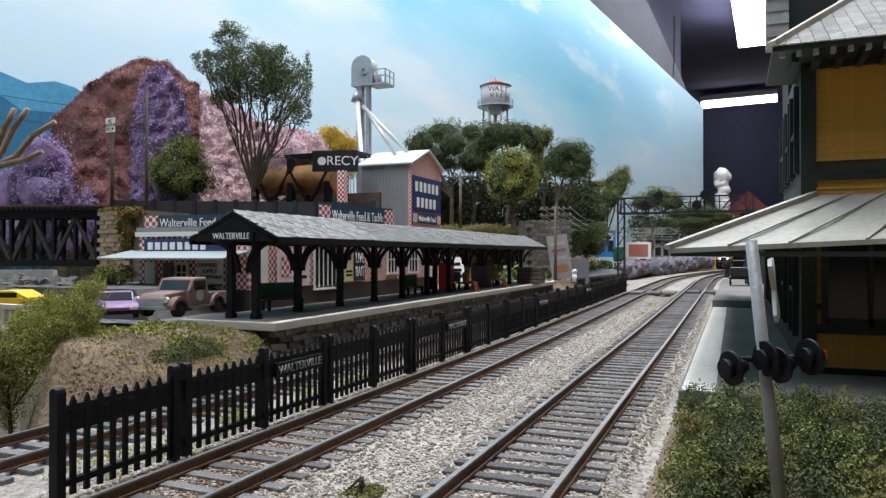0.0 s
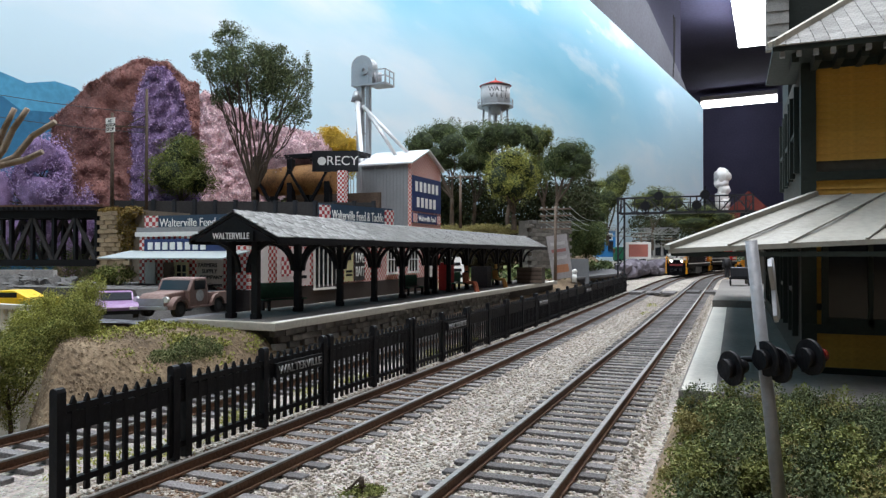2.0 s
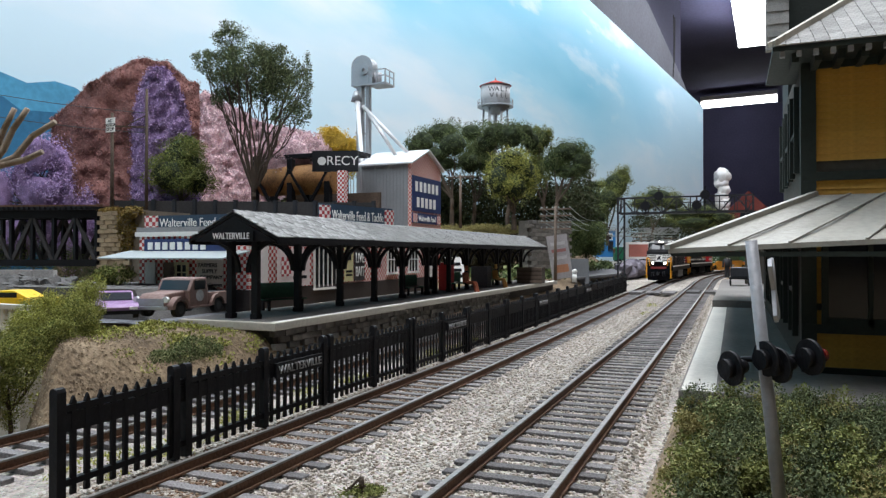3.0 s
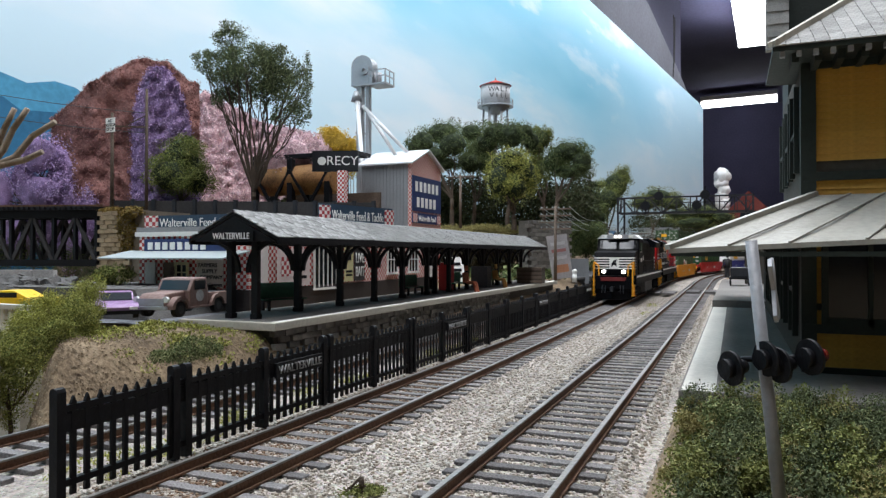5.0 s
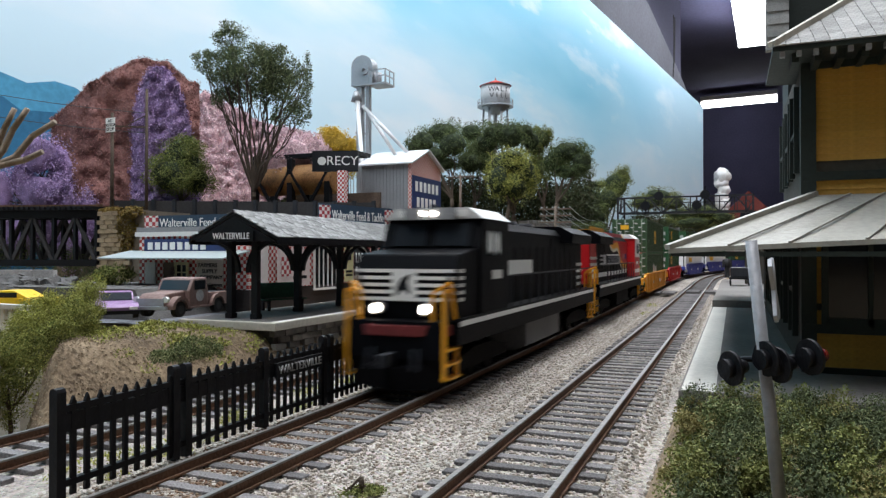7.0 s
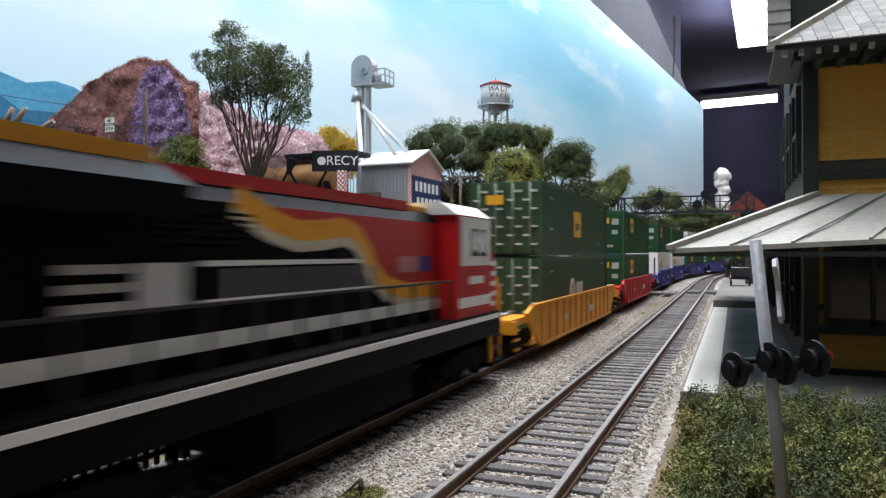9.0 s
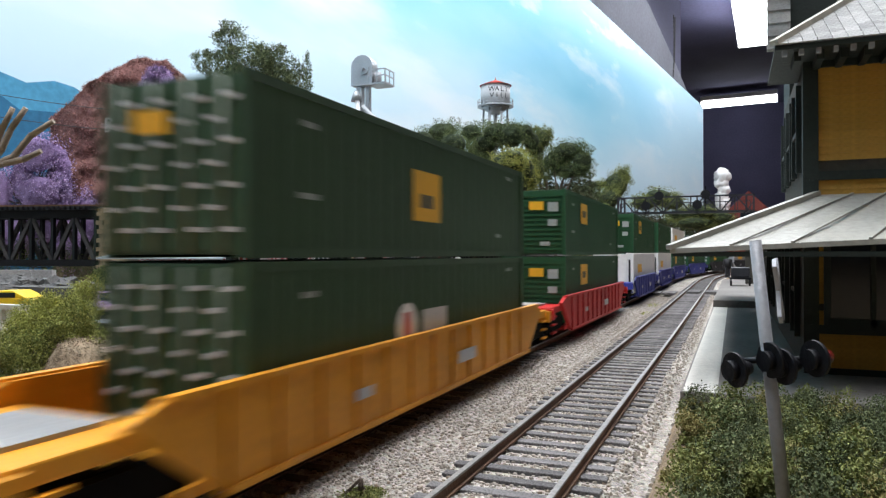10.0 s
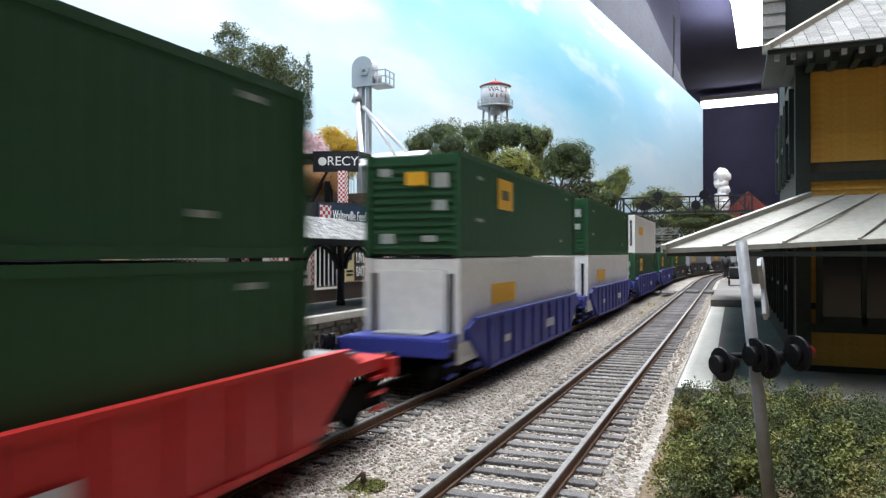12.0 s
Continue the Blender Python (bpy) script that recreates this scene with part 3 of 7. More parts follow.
def build_store():
    s = thing("feed_store", "feed store with red and white checked walls and dark base", "shop")
    X0, X1, Y0, Y1, G, H = -27.1, -20.5, 26.5, 48.4, 0.5, 4.3
    part("wall", boxes((X0, X1, Y0, Y0 + .3, G + 1.1, H), (X1 - .3, X1, Y0 + .3, Y1, G + 1.1, H), (X0, X0 + .3, Y0 + .3, Y1, G, H), (X0 + .3, X1 - .3, Y1 - .3, Y1, G, H)), CHECK, s)
    part("base_wall", boxes((X0 - .06, X1 + .06, Y0 - .06, Y0 + .3, G, G + 1.1), (X1 - .3, X1 + .06, Y0 + .3, Y1, G, G + 1.1)), mat("dark_brown_base", (0.035, 0.027, 0.025), 0.7, vary=0.3), s)
    part("roof", boxes((X0 - .1, X1 + .1, Y0 - .1, Y1 + .1, H, H + .25)), GREYPLATE, s)
    part("cornice", boxes((X0 - .15, X1 + .15, Y0 - .15, Y0 - .02, H - .2, H + .02)), WHITE, s)
    b = part("brand_board", boxes((X0 + .5, X1 - 1.2, Y0 - .2, Y0 - .08, H - .98, H - .32)), NAVY, s, "navy board with plain white bars")
    for k in range(8):
        x = X0 + .75 + .46 * k
        part("letter_bar", boxes((x, x + .3, Y0 - .23, Y0 - .2, H - .84, H - .48)), LETTER, b)
    sb = part("roof_sign", boxes((X0 + .6, X1 - .4, Y0 + .1, Y0 + .22, H + .12, H + .82)), mat("slate_blue_sign", (0.03, 0.06, 0.10), 0.5), s)
    part("check_square", boxes((X0 + .3, X0 + 1.1, Y0 + .02, Y0 + .1, H + .12, H + .82)), CHECK_BIG, sb)
    words("lettering", "Walterville Feed", 0.42, LETTER, sb, face_pose(X0 + 2.9, Y0 + .09, H + .45, 0), 3.4)
    aw = bmesh.new()
    prism(aw, [(Y0 - 2.0, 3.02), (Y0 - .05, 3.34), (Y0 - .05, 3.42), (Y0 - 2.0, 3.08)], 0, X0 - .6, X1 + .1)
    part("awning", aw, mat("pale_awning", (0.34, 0.38, 0.38), 0.5, vary=0.15), s)
    part("door", boxes((X0 + .48, X0 + 1.1, Y0 - .12, Y0 - .02, G + .3, G + 2.35)), WHITE, s)
    part("entrance", boxes((X0 + 1.6, X0 + 2.25, Y0 - .09, Y0 - .02, G + .3, G + 2.35)), mat("brown_door", (0.12, 0.08, 0.05), 0.6), s)
    window(s, X0 + 2.75, Y0 - .07, G + 1.5, 0, .65, .75, 2, 2, mat("cream_frame", (0.7, 0.66, 0.4), 0.6))
    o = poster(s, X1 - 2.15, Y0 - .1, G + 1.2, 0, 1.55, 1.3, (0.62, 0.55, 0.47), [])
    for k, w in enumerate(("FARMERS", "SUPPLY", "COMPANY")):
        words("lettering", w, 0.2, BLACK, o, face_pose(-.1 + .1 * k, -.06, 1.02 - .28 * k, 0))
    words("lettering", "Hunting Licenses", 0.18, BLACK, o, face_pose(0, -.06, .12, 0), 1.45)
    # track side
    poster(s, X1 + .05, 27.35, G + .9, 90, .9, 2.6, (0.80, 0.74, 0.70), [])
    pb = poster(s, X1 + .08, 29.9, G + 1.15, 90, 2.8, 1.85, (0.82, 0.70, 0.68), [(.5, .35, 1.2, .16, BLACK), (.5, .75, .8, .16, BLACK), (.5, 1.1, 1.1, .16, BLACK), (.4, 1.45, 1.0, .16, BLACK)])
    part("check_square", boxes((-1.15, -.3, -.06, -.045, .5, 1.45)), CHECK_BIG, pb)
    window(s, X1 + .02, 32.95, G + 1.0, 90, 2.2, 2.3, 5, 1)
    poster(s, X1 + .08, 35.35, G + 1.2, 90, .95, 2.3, (0.72, 0.66, 0.36), [(0, 1.2, .5, .5, BLACK), (0, .5, .7, .12, BLACK), (0, .3, .7, .1, BLACK), (0, 1.9, .7, .14, BLACK)])
    lb = poster(s, X1 + .08, 36.6, G + 1.2, 90, 1.2, 2.3, (0.045, 0.04, 0.04), [])
    words("lettering", "WE SELL", 0.26, LETTER, lb, face_pose(0, -.06, 1.95, 0), .95)
    words("lettering", "LIVE", 0.62, LETTER, lb, face_pose(0, -.06, 1.3, 0), 1.0)
    words("lettering", "BAIT", 0.62, LETTER, lb, face_pose(0, -.06, .5, 0), 1.0)
    window(s, X1 + .02, 41.05, G + 1.6, 90, 1.35, 1.6, 3, 2)
    window(s, X1 + .02, 44.25, G + 1.6, 90, 1.45, 1.6, 3, 2)
    part("side_door", boxes((X1 + .002, X1 + .06, 46.9, 47.6, G + .1, G + 2.7)), WHITE, s)
    # angled roof billboard
    r = part("billboard", boxes((-3.3, 3.3, -.08, .08, 0, 1.25)), mat("slate_blue_sign", (0.03, 0.06, 0.10), 0.5), s)
    at(r, X1 - .75, 37.9, H + .62, 0, 0, 78)
    for k in (-2.4, 0, 2.4):
        part("sign_leg", boxes((k - .06, k + .06, .08, .2, -.4, 1.0)), DARKSTEEL, r)
    part("check_square", boxes((-3.4, -2.5, -.12, -.08, .12, 1.15)), CHECK_BIG, r)
    part("check_square", boxes((2.5, 3.4, -.12, -.08, .12, 1.15)), CHECK_BIG, r)
    words("lettering", "Walterville Feed & Tackle", 0.6, LETTER, r, face_pose(0, -.1, .6, 0), 4.7)


build_store()


# ---- feed mill with elevator leg ----
def build_mill():
    m = thing("feed_mill", "tall grey metal feed mill with checked brick gable", "mill")
    X0, X1, Y0, Y1, G = -29.7, -25.0, 53.7, 60.1, 0.5
    E, R = 10.95, 12.3
    ym = (Y0 + Y1) / 2
    bm = bmesh.new()
    x = X0
    while x < X1 - .3:
        box(bm, x, x + .16, Y0 - .05, Y0, G, E)
        x += .32
    part("corrugation", bm, METAL, m)
    bm = bmesh.new()
    prism(bm, [(Y0, G), (Y1, G), (Y1, E), (ym, R - .1), (Y0, E)], 0, X0, X1 - .3)
    part("wall", bm, METAL, m)
    bm = bmesh.new()
    prism(bm, [(Y0, G), (Y1, G), (Y1, E), (ym, R - .1), (Y0, E)], 0, X1 - .3, X1)
    part("brick_gable", bm, CHECK_S, m)
    for a, b in ((Y0 - .35, ym), (Y1 + .35, ym)):
        bm = bmesh.new()
        za = E - .15
        prism(bm, [(a, za), (b, R), (b, R + .14), (a, za + .14)], 0, X0 - .3, X1 + .3)
        part("roof", bm, METALROOF, m)
    b = part("brand_board", boxes((X1, X1 + .1, Y0 + .1, Y1 - .2, 6.9, 9.9)), NAVY, m, "navy board with two rows of plain white bars")
    for row, z in enumerate((8.55, 7.2)):
        for k in range(6 if row == 0 else 5):
            y = Y0 + .6 + .88 * k + (.3 if row else 0)
            part("letter_bar", boxes((X1 + .1, X1 + .13, y, y + .5, z + .04, z + .9)), LETTER, b)
    b = part("name_board", boxes((X1, X1 + .1, Y0 + .1, Y1 - .2, 5.9, 6.75)), NAVY, m)
    part("check_square", boxes((X1 + .1, X1 + .12, Y0 + .15, Y0 + 1.0, 5.95, 6.7)), CHECK, b)
    part("check_square", boxes((X1 + .1, X1 + .12, Y1 - 1.1, Y1 - .25, 5.95, 6.7)), CHECK, b)
    words("lettering", "Walterville Feed", 0.5, LETTER, b, face_pose(X1 + .11, ym - .1, 6.3, 90), 3.7)
    # elevator leg
    g = thing("grain_elevator_leg", "galvanised bucket elevator leg with head and sloping spouts", "grain elevator", -30.55, 55.8, 0.05)
    part("leg_casing", boxes((-.7, -.2, -.3, .3, 0, 18.2)), METAL, g)
    part("leg_casing", boxes((.18, .52, -.25, .25, 0, 18.2)), METAL, g)
    for z in range(2, 18, 2):
        part("casing_flange", boxes((-.77, -.13, -.37, .37, z, z + .12)), METAL, g)
    bm = bmesh.new()
    prism(bm, [(-1.1, 18.2), (1.0, 18.2), (1.0, 19.9)] + [(-.05 + 1.05 * math.cos(a), 19.9 + 1.0 * math.sin(a)) for a in [i * math.pi / 8 for i in range(1, 8)]] + [(-1.1, 19.9)], 1, -.55, .55)
    hd = part("head_cover", bm, METAL, g)
    bm = bmesh.new()
    cyl(bm, (.2, -.55, 19.6), (.2, -.7, 19.6), .5, seg=16)
    cyl(bm, (.2, -.55, 19.6), (.2, -1.0, 19.6), .14, seg=8)
    part("bearing", bm, METAL, hd)
    part("service_platform", boxes((.7, 2.5, -.9, .9, 18.1, 18.25)), METAL, g)
    for x, y in ((.8, -.85), (1.65, -.85), (2.45, -.85), (2.45, .85), (2.45, 0), (1.65, .85)):
        part("rail_post", boxes((x - .04, x + .04, y - .04, y + .04, 18.25, 19.4)), METAL, g)
    part("guard_rail", boxes((.8, 2.5, -.9, -.82, 19.35, 19.43), (.8, 2.5, -.9, -.82, 18.8, 18.88), (2.42, 2.5, -.9, .9, 19.35, 19.43), (2.42, 2.5, -.9, .9, 18.8, 18.88)), METAL, g)
    bm = bmesh.new()
    cyl(bm, (1.3, 0, 18.25), (1.3, 0, 19.3), .35, seg=12)
    part("motor", bm, GREYPLATE, g)
    bm = bmesh.new()
    cyl(bm, (-.55, -.6, 16.8), (-.55, -.6, 17.7), .5, .2, 12)
    part("distributor", bm, METAL, g)
    for p, q, r in (((-.4, -.7, 17.0), (1.5, -2.3, 4.6), .22), ((0, -.4, 16.4), (4.4, .8, 11.6), .17), ((.2, -.2, 16.2), (3.4, .0, 11.4), .17)):
        bm = bmesh.new()
        cyl(bm, p, q, r, seg=10)
        part("spout", bm, METALROOF, g)
    bm = bmesh.new()
    for x in (-1.35, -1.05):
        beam(bm, (x, -.2, 0), (x, -.2, 10), .05)
    part("ladder", bm, METAL, g)


build_mill()


# ---- depot ----
def build_depot():
    d = thing("depot", "two-storey ochre station building with dark green trim", "station building")
    WX, WY, G = 1.45, 18.45, 0.5
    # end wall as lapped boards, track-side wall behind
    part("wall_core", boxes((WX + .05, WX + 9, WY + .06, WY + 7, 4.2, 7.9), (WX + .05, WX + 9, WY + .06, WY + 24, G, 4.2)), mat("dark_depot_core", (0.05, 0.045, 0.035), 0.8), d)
    board = bmesh.new()
    prism(board, [(0.0, 0.0), (-.035, 0.0), (-.005, .17), (0.0, .17)], 0, 0, 8.6)
    board = mesh_of("siding_board", board, YELLOW_WALL)
    z = G + .12
    while z < 7.7:
        if not (1.85 < z < 2.0 or 5.05 < z < 5.25):
            o = new("siding_board", board)
            o.parent = d
            at(o, WX + .3, WY + .05, z)
        z += .165
    for z0, z1 in ((G, G + .14), (1.42, 1.62), (4.95, 5.15), (7.55, 7.9)):
        part("trim_band", boxes((WX + .02, WX + 9, WY - .06, WY + .04, z0, z1)), DKGREEN, d)
    part("corner_board", boxes((WX, WX + .32, WY - .05, WY + .3, G, 7.9)), DKGREEN, d)
    w = part("window", boxes((WX + .55, WX + 2.2, WY - .03, WY + .02, 1.75, 3.6)), GLASS, d)
    part("frame", boxes((WX + .42, WX + .56, WY - .1, WY + .02, 1.62, 3.75), (WX + 1.35, WX + 1.45, WY - .1, WY, 1.62, 3.7), (WX + .5, WX + 2.2, WY - .1, WY, 1.62, 1.78)), DKGREEN, w)
    # track-side wall: posts, windows
    for k in range(5):
        y = WY + 1.4 + 3.6 * k
        w = part("window", boxes((WX - .02, WX + .03, y, y + 1.3, 1.4, 3.3)), GLASS, d)
        part("frame", boxes((WX - .1, WX + .03, y - .12, y, 1.2, 3.45), (WX - .1, WX + .03, y + 1.3, y + 1.42, 1.2, 3.45), (WX - .08, WX + .02, y, y + 1.3, 2.3, 2.4)), DKGREEN, w)
        if k > 2:
            continue
        y = WY + .7 + 2.15 * k
        w = part("window", boxes((WX - .02, WX + .03, y, y + 1.3, 5.3, 7.1)), GLASS, d)
        part("frame", boxes((WX - .1, WX + .03, y - .12, y, 5.2, 7.3), (WX - .1, WX + .03, y + 1.3, y + 1.42, 5.2, 7.3), (WX - .08, WX + .02, y, y + 1.3, 6.15, 6.25)), DKGREEN, w)
    # awning roof round the ground floor
    tin = mat("pale_tin_roof", (0.36, 0.345, 0.30), 0.55, vary=0.2, size=1.2, bump=0.3)
    bm = bmesh.new()
    c = [(-1.25, 15.2, 3.36), (6.5, 15.2, 3.72), (6.5, WY - .02, 4.62), (1.75, WY - .02, 4.62)]
    lo, hi = [bm.verts.new((x, y, z - .1)) for x, y, z in c], [bm.verts.new(p) for p in c]
    for i in range(4):
        bm.faces.new((lo[i], lo[(i + 1) % 4], hi[(i + 1) % 4], hi[i]))
    bm.faces.new(lo[::-1]), bm.faces.new(hi)
    aw = part("awning", bm, tin, d)
    bm = bmesh.new()
    c = [(-1.25, 15.2, 3.36), (1.75, WY - .02, 4.62), (1.75, 44, 4.62), (-1.25, 44, 3.4)]
    lo, hi = [bm.verts.new((x, y, z - .1)) for x, y, z in c], [bm.verts.new(p) for p in c]
    for i in range(4):
        bm.faces.new((lo[i], lo[(i + 1) % 4], hi[(i + 1) % 4], hi[i]))
    bm.faces.new(lo[::-1]), bm.faces.new(hi)
    part("awning", bm, tin, d)
    for x in (-.1, 1.0, 2.3, 3.8):
        bm = bmesh.new()
        t0 = (x + 1.25) / 7.75
        xt = 1.75 + t0 * 4.75
        beam(bm, (x, 15.2, 3.38 + .36 * t0), (xt, WY - .03, 4.63), .06, .035)
        part("standing_seam", bm, tin, aw)
    bm = bmesh.new()
    beam(bm, (-1.27, 15.18, 3.39), (1.75, WY - .03, 4.66), .16, .1)
    part("hip_cap", bm, tin, aw)
    part("gutter", boxes((-1.2, 6.5, 15.22, 15.32, 3.2, 3.3)), DKGREEN, aw)
    # main hipped roof with shingles
    ex, ey, ez = 0.8, 17.1, 7.8
    top = (5.6, 22.0, 11.6)
    core = bmesh.new()
    pts = [(ex, ey, ez), (12, ey, ez), (12, 20.6, ez), (ex, 20.6, ez)]
    b0 = [core.verts.new(p) for p in pts]
    b1 = [core.verts.new(p) for p in ((4.23, 20.58, 10.5), (12, 20.58, 10.5), (12, 20.6, 10.5), (4.23, 20.6, 10.5))]
    for i in range(4):
        core.faces.new((b0[i], b0[(i + 1) % 4], b1[(i + 1) % 4], b1[i]))
    core.faces.new(b0[::-1]), core.faces.new(b1)
    rf = part("roof", core, mat("roof_underlay", (0.12, 0.12, 0.12), 0.9), d)
    # shingle grey raised to hold the glare of the ceiling tube
    sh = mesh_of("shingle", boxes((-.135, .135, -.02, .2, 0, .028)), mat("pale_depot_shingle", (0.44, 0.43, 0.41), 0.9, vary=0.3, size=0.4, bump=0.5, rand=0.22, spec=0.2))
    n = math.hypot(top[1] - ey, top[2] - ez)
    a = math.degrees(math.atan2(top[2] - ez, top[1] - ey))
    rng = random.Random(4)
    for r in range(20):
        k = r * .165 / n
        x = ex + (top[0] - ex) * k + .12 + .14 * (r % 2)
        while x < 5.2:
            o = new("shingle", sh)
            o.parent = rf
            at(o, x, ey + (top[1] - ey) * k - .02, ez + (top[2] - ez) * k + .015, a, 0, rng.uniform(-1.5, 1.5))
            x += .285
    bm = bmesh.new()
    beam(bm, (ex - .02, ey - .02, ez + .06), (4.2, 20.55, 10.54), .22, .12)
    part("hip_cap", bm, CONCRETE, rf)
    part("soffit", boxes((ex, 12, ey, 20.6, ez - .1, ez - .004)), DKGREEN, rf)
    for k in range(16):
        part("dentil", boxes((.95 + .33 * k, 1.05 + .33 * k, ey + .06, ey + .2, ez - .22, ez - .1)), GREYPLATE, rf)
    # cross wing behind: dark wall and its shingled slope
    a0, a1 = spot(1396, 95, 24.5), spot(1530, -60, 24.5)
    dw = part("cross_wing", boxes((a0[0], a1[0], a0[1], a0[1] + 3, 7.9, a1[2])), DKGREEN, d)
    b0 = spot(1357, 95, 24)
    zc = 10.2
    rowk = 0
    while zc < 13.4:
        # same glare-brightened grey on the wing's slope
        part("shingle_course", boxes((b0[0], a0[0] - .02, b0[1] + .05 * (rowk % 2), b0[1] + .4, zc, zc + .2)), mat("pale_depot_shingle", (0.44, 0.43, 0.41)), dw)
        zc += .215
        rowk += 1
    for k in range(12):
        part("bracket", boxes((1.2 + .45 * k, 1.34 + .45 * k, 17.4, 18.38, 7.5, 7.7)), DKGREEN, rf)
    p = thing("depot_platform", "concrete depot platform beside the track, greyed for awning shade, with worn pale lit edge", "platform", kind="structure")
    # slabs darkened for awning shade; the worn pale edge strip carries the light
    part("slab", boxes((-1.05, 12, 15.05, 39.4, 0.0, 0.5)), mat("dusty_grey_concrete", (0.18, 0.165, 0.15), 0.9, vary=0.25, size=1.5), p, bevel=0.04)
    part("slab", boxes((-1.05, 12, 39.4, 72, 0.3, 0.86)), mat("dusty_grey_concrete", (0.18, 0.165, 0.15), 0.9), p, bevel=0.04)
    part("edge_strip", boxes((-1.0, -.35, 15.1, 39.3, .5, .506)), CONCRETE_LIT, p)


build_depot()


# ---- crossing signal ----
def build_signal():
    s = thing("crossing_signal", "grey crossing signal post with crossbuck and dark lamps", "crossing signal", 0.41, 8.28, 0.95)
    s.matrix_basis = pose(0.41 * U, 8.28 * U, 0.946 * U, 1.0, -5.6, 0) @ Matrix.Scale(0.72, 4)
    grey = mat("signal_grey", (0.27, 0.27, 0.28), 0.5, metal=0.2, vary=0.2)
    bm = bmesh.new()
    cyl(bm, (0, 0, -1.6), (0, 0, 3.42), .1, .085, 14)
    part("post", bm, grey, s)
    for a in (56, -56):
        o = part("crossbuck_blade", boxes((-.5, .5, -.03, .03, -.1, .1)), mat("worn_white_blade", (0.38, 0.39, 0.41), 0.6, vary=.15), s, bevel=0.01)
        at(o, .24, .13, 2.66, 0, a, 84)
    bm = bmesh.new()
    cyl(bm, (-.42, .05, 1.66), (.68, -.05, 1.66), .045, seg=8)
    part("lamp_arm", bm, BLACK, s)
    glassm = mat("red_lens", (0.16, 0.008, 0.012), 0.12, vary=0.1, bump=0)
    w = Vector((-.80, -.6, 0))
    for x, z, k in ((-.44, 1.56, 0), (.05, 1.68, 0), (.2, 1.58, 0), (.62, 1.68, 1)):
        p = Vector((x, -.12, z))
        bm = bmesh.new()
        cyl(bm, p, p + w * .05, .26, seg=24)
        l = part("lamp_target", bm, BLACK, s)
        bm = bmesh.new()
        cyl(bm, p + w * .05, p + w * .16, .14, .15, 18)
        part("visor", bm, BLACK, l)
        bm = bmesh.new()
        cyl(bm, p + w * .05, p + w * .08, .12, seg=16)
        part("lens", bm, glassm, l)
        bm = bmesh.new()
        cyl(bm, p, p - w * .22, .17, .09, 14)
        part("lamp_housing", bm, glassm if k else BLACK, l)


build_signal()


# ---- trees and bushes ----
def leaf_cloud(rng, blobs, count, leaf, rough=0.22, shell=0.45):
    """Small leaf quads scattered through the shells of several blobs. blobs: (x, y, z, rx, ry, rz)."""
    w = np.array([(b[3] * b[4] * b[5]) ** 0.7 for b in blobs])
    pick = rng.choice(len(blobs), count, p=w / w.sum())
    B = np.array(blobs)[pick]
    d = rng.normal(size=(count, 3))
    d /= np.linalg.norm(d, axis=1)[:, None]
    rad = 1 - shell * rng.random(count) ** 2.2
    lump = 1 + rough * np.sin(d[:, 0] * 7 + B[:, 0] * 3) * np.cos(d[:, 2] * 6 + B[:, 1] * 5) + rng.normal(0, 0.22 * rough, count)
    c = B[:, :3] + d * B[:, 3:] * (rad * lump)[:, None]
    a = rng.normal(size=(count, 3)); a /= np.linalg.norm(a, axis=1)[:, None]
    b = np.cross(a, rng.normal(size=(count, 3))); b /= np.linalg.norm(b, axis=1)[:, None]
    s = leaf * rng.uniform(0.5, 1.3, (count, 1))
    V = np.stack([c - a * s, c + b * s * .6, c + a * s, c - b * s * .6], 1).reshape(-1, 3)
    F = np.arange(count * 4).reshape(-1, 4)
    return V, F


def limb(bm, p, q, r0, r1, rng, bend=0.12):
    p, q = Vector(p), Vector(q)
    L = (q - p).length
    last, lr = p, r0
    for k in range(1, 4):
        c = p.lerp(q, k / 3)
        if k < 3:
            c += Vector([rng.uniform(-bend, bend) * L for _ in range(3)]) * 0.6
        r = r0 + (r1 - r0) * k / 3
        cyl(bm, last, c, lr, r, 7, caps=(k == 3))
        last, lr = c, r


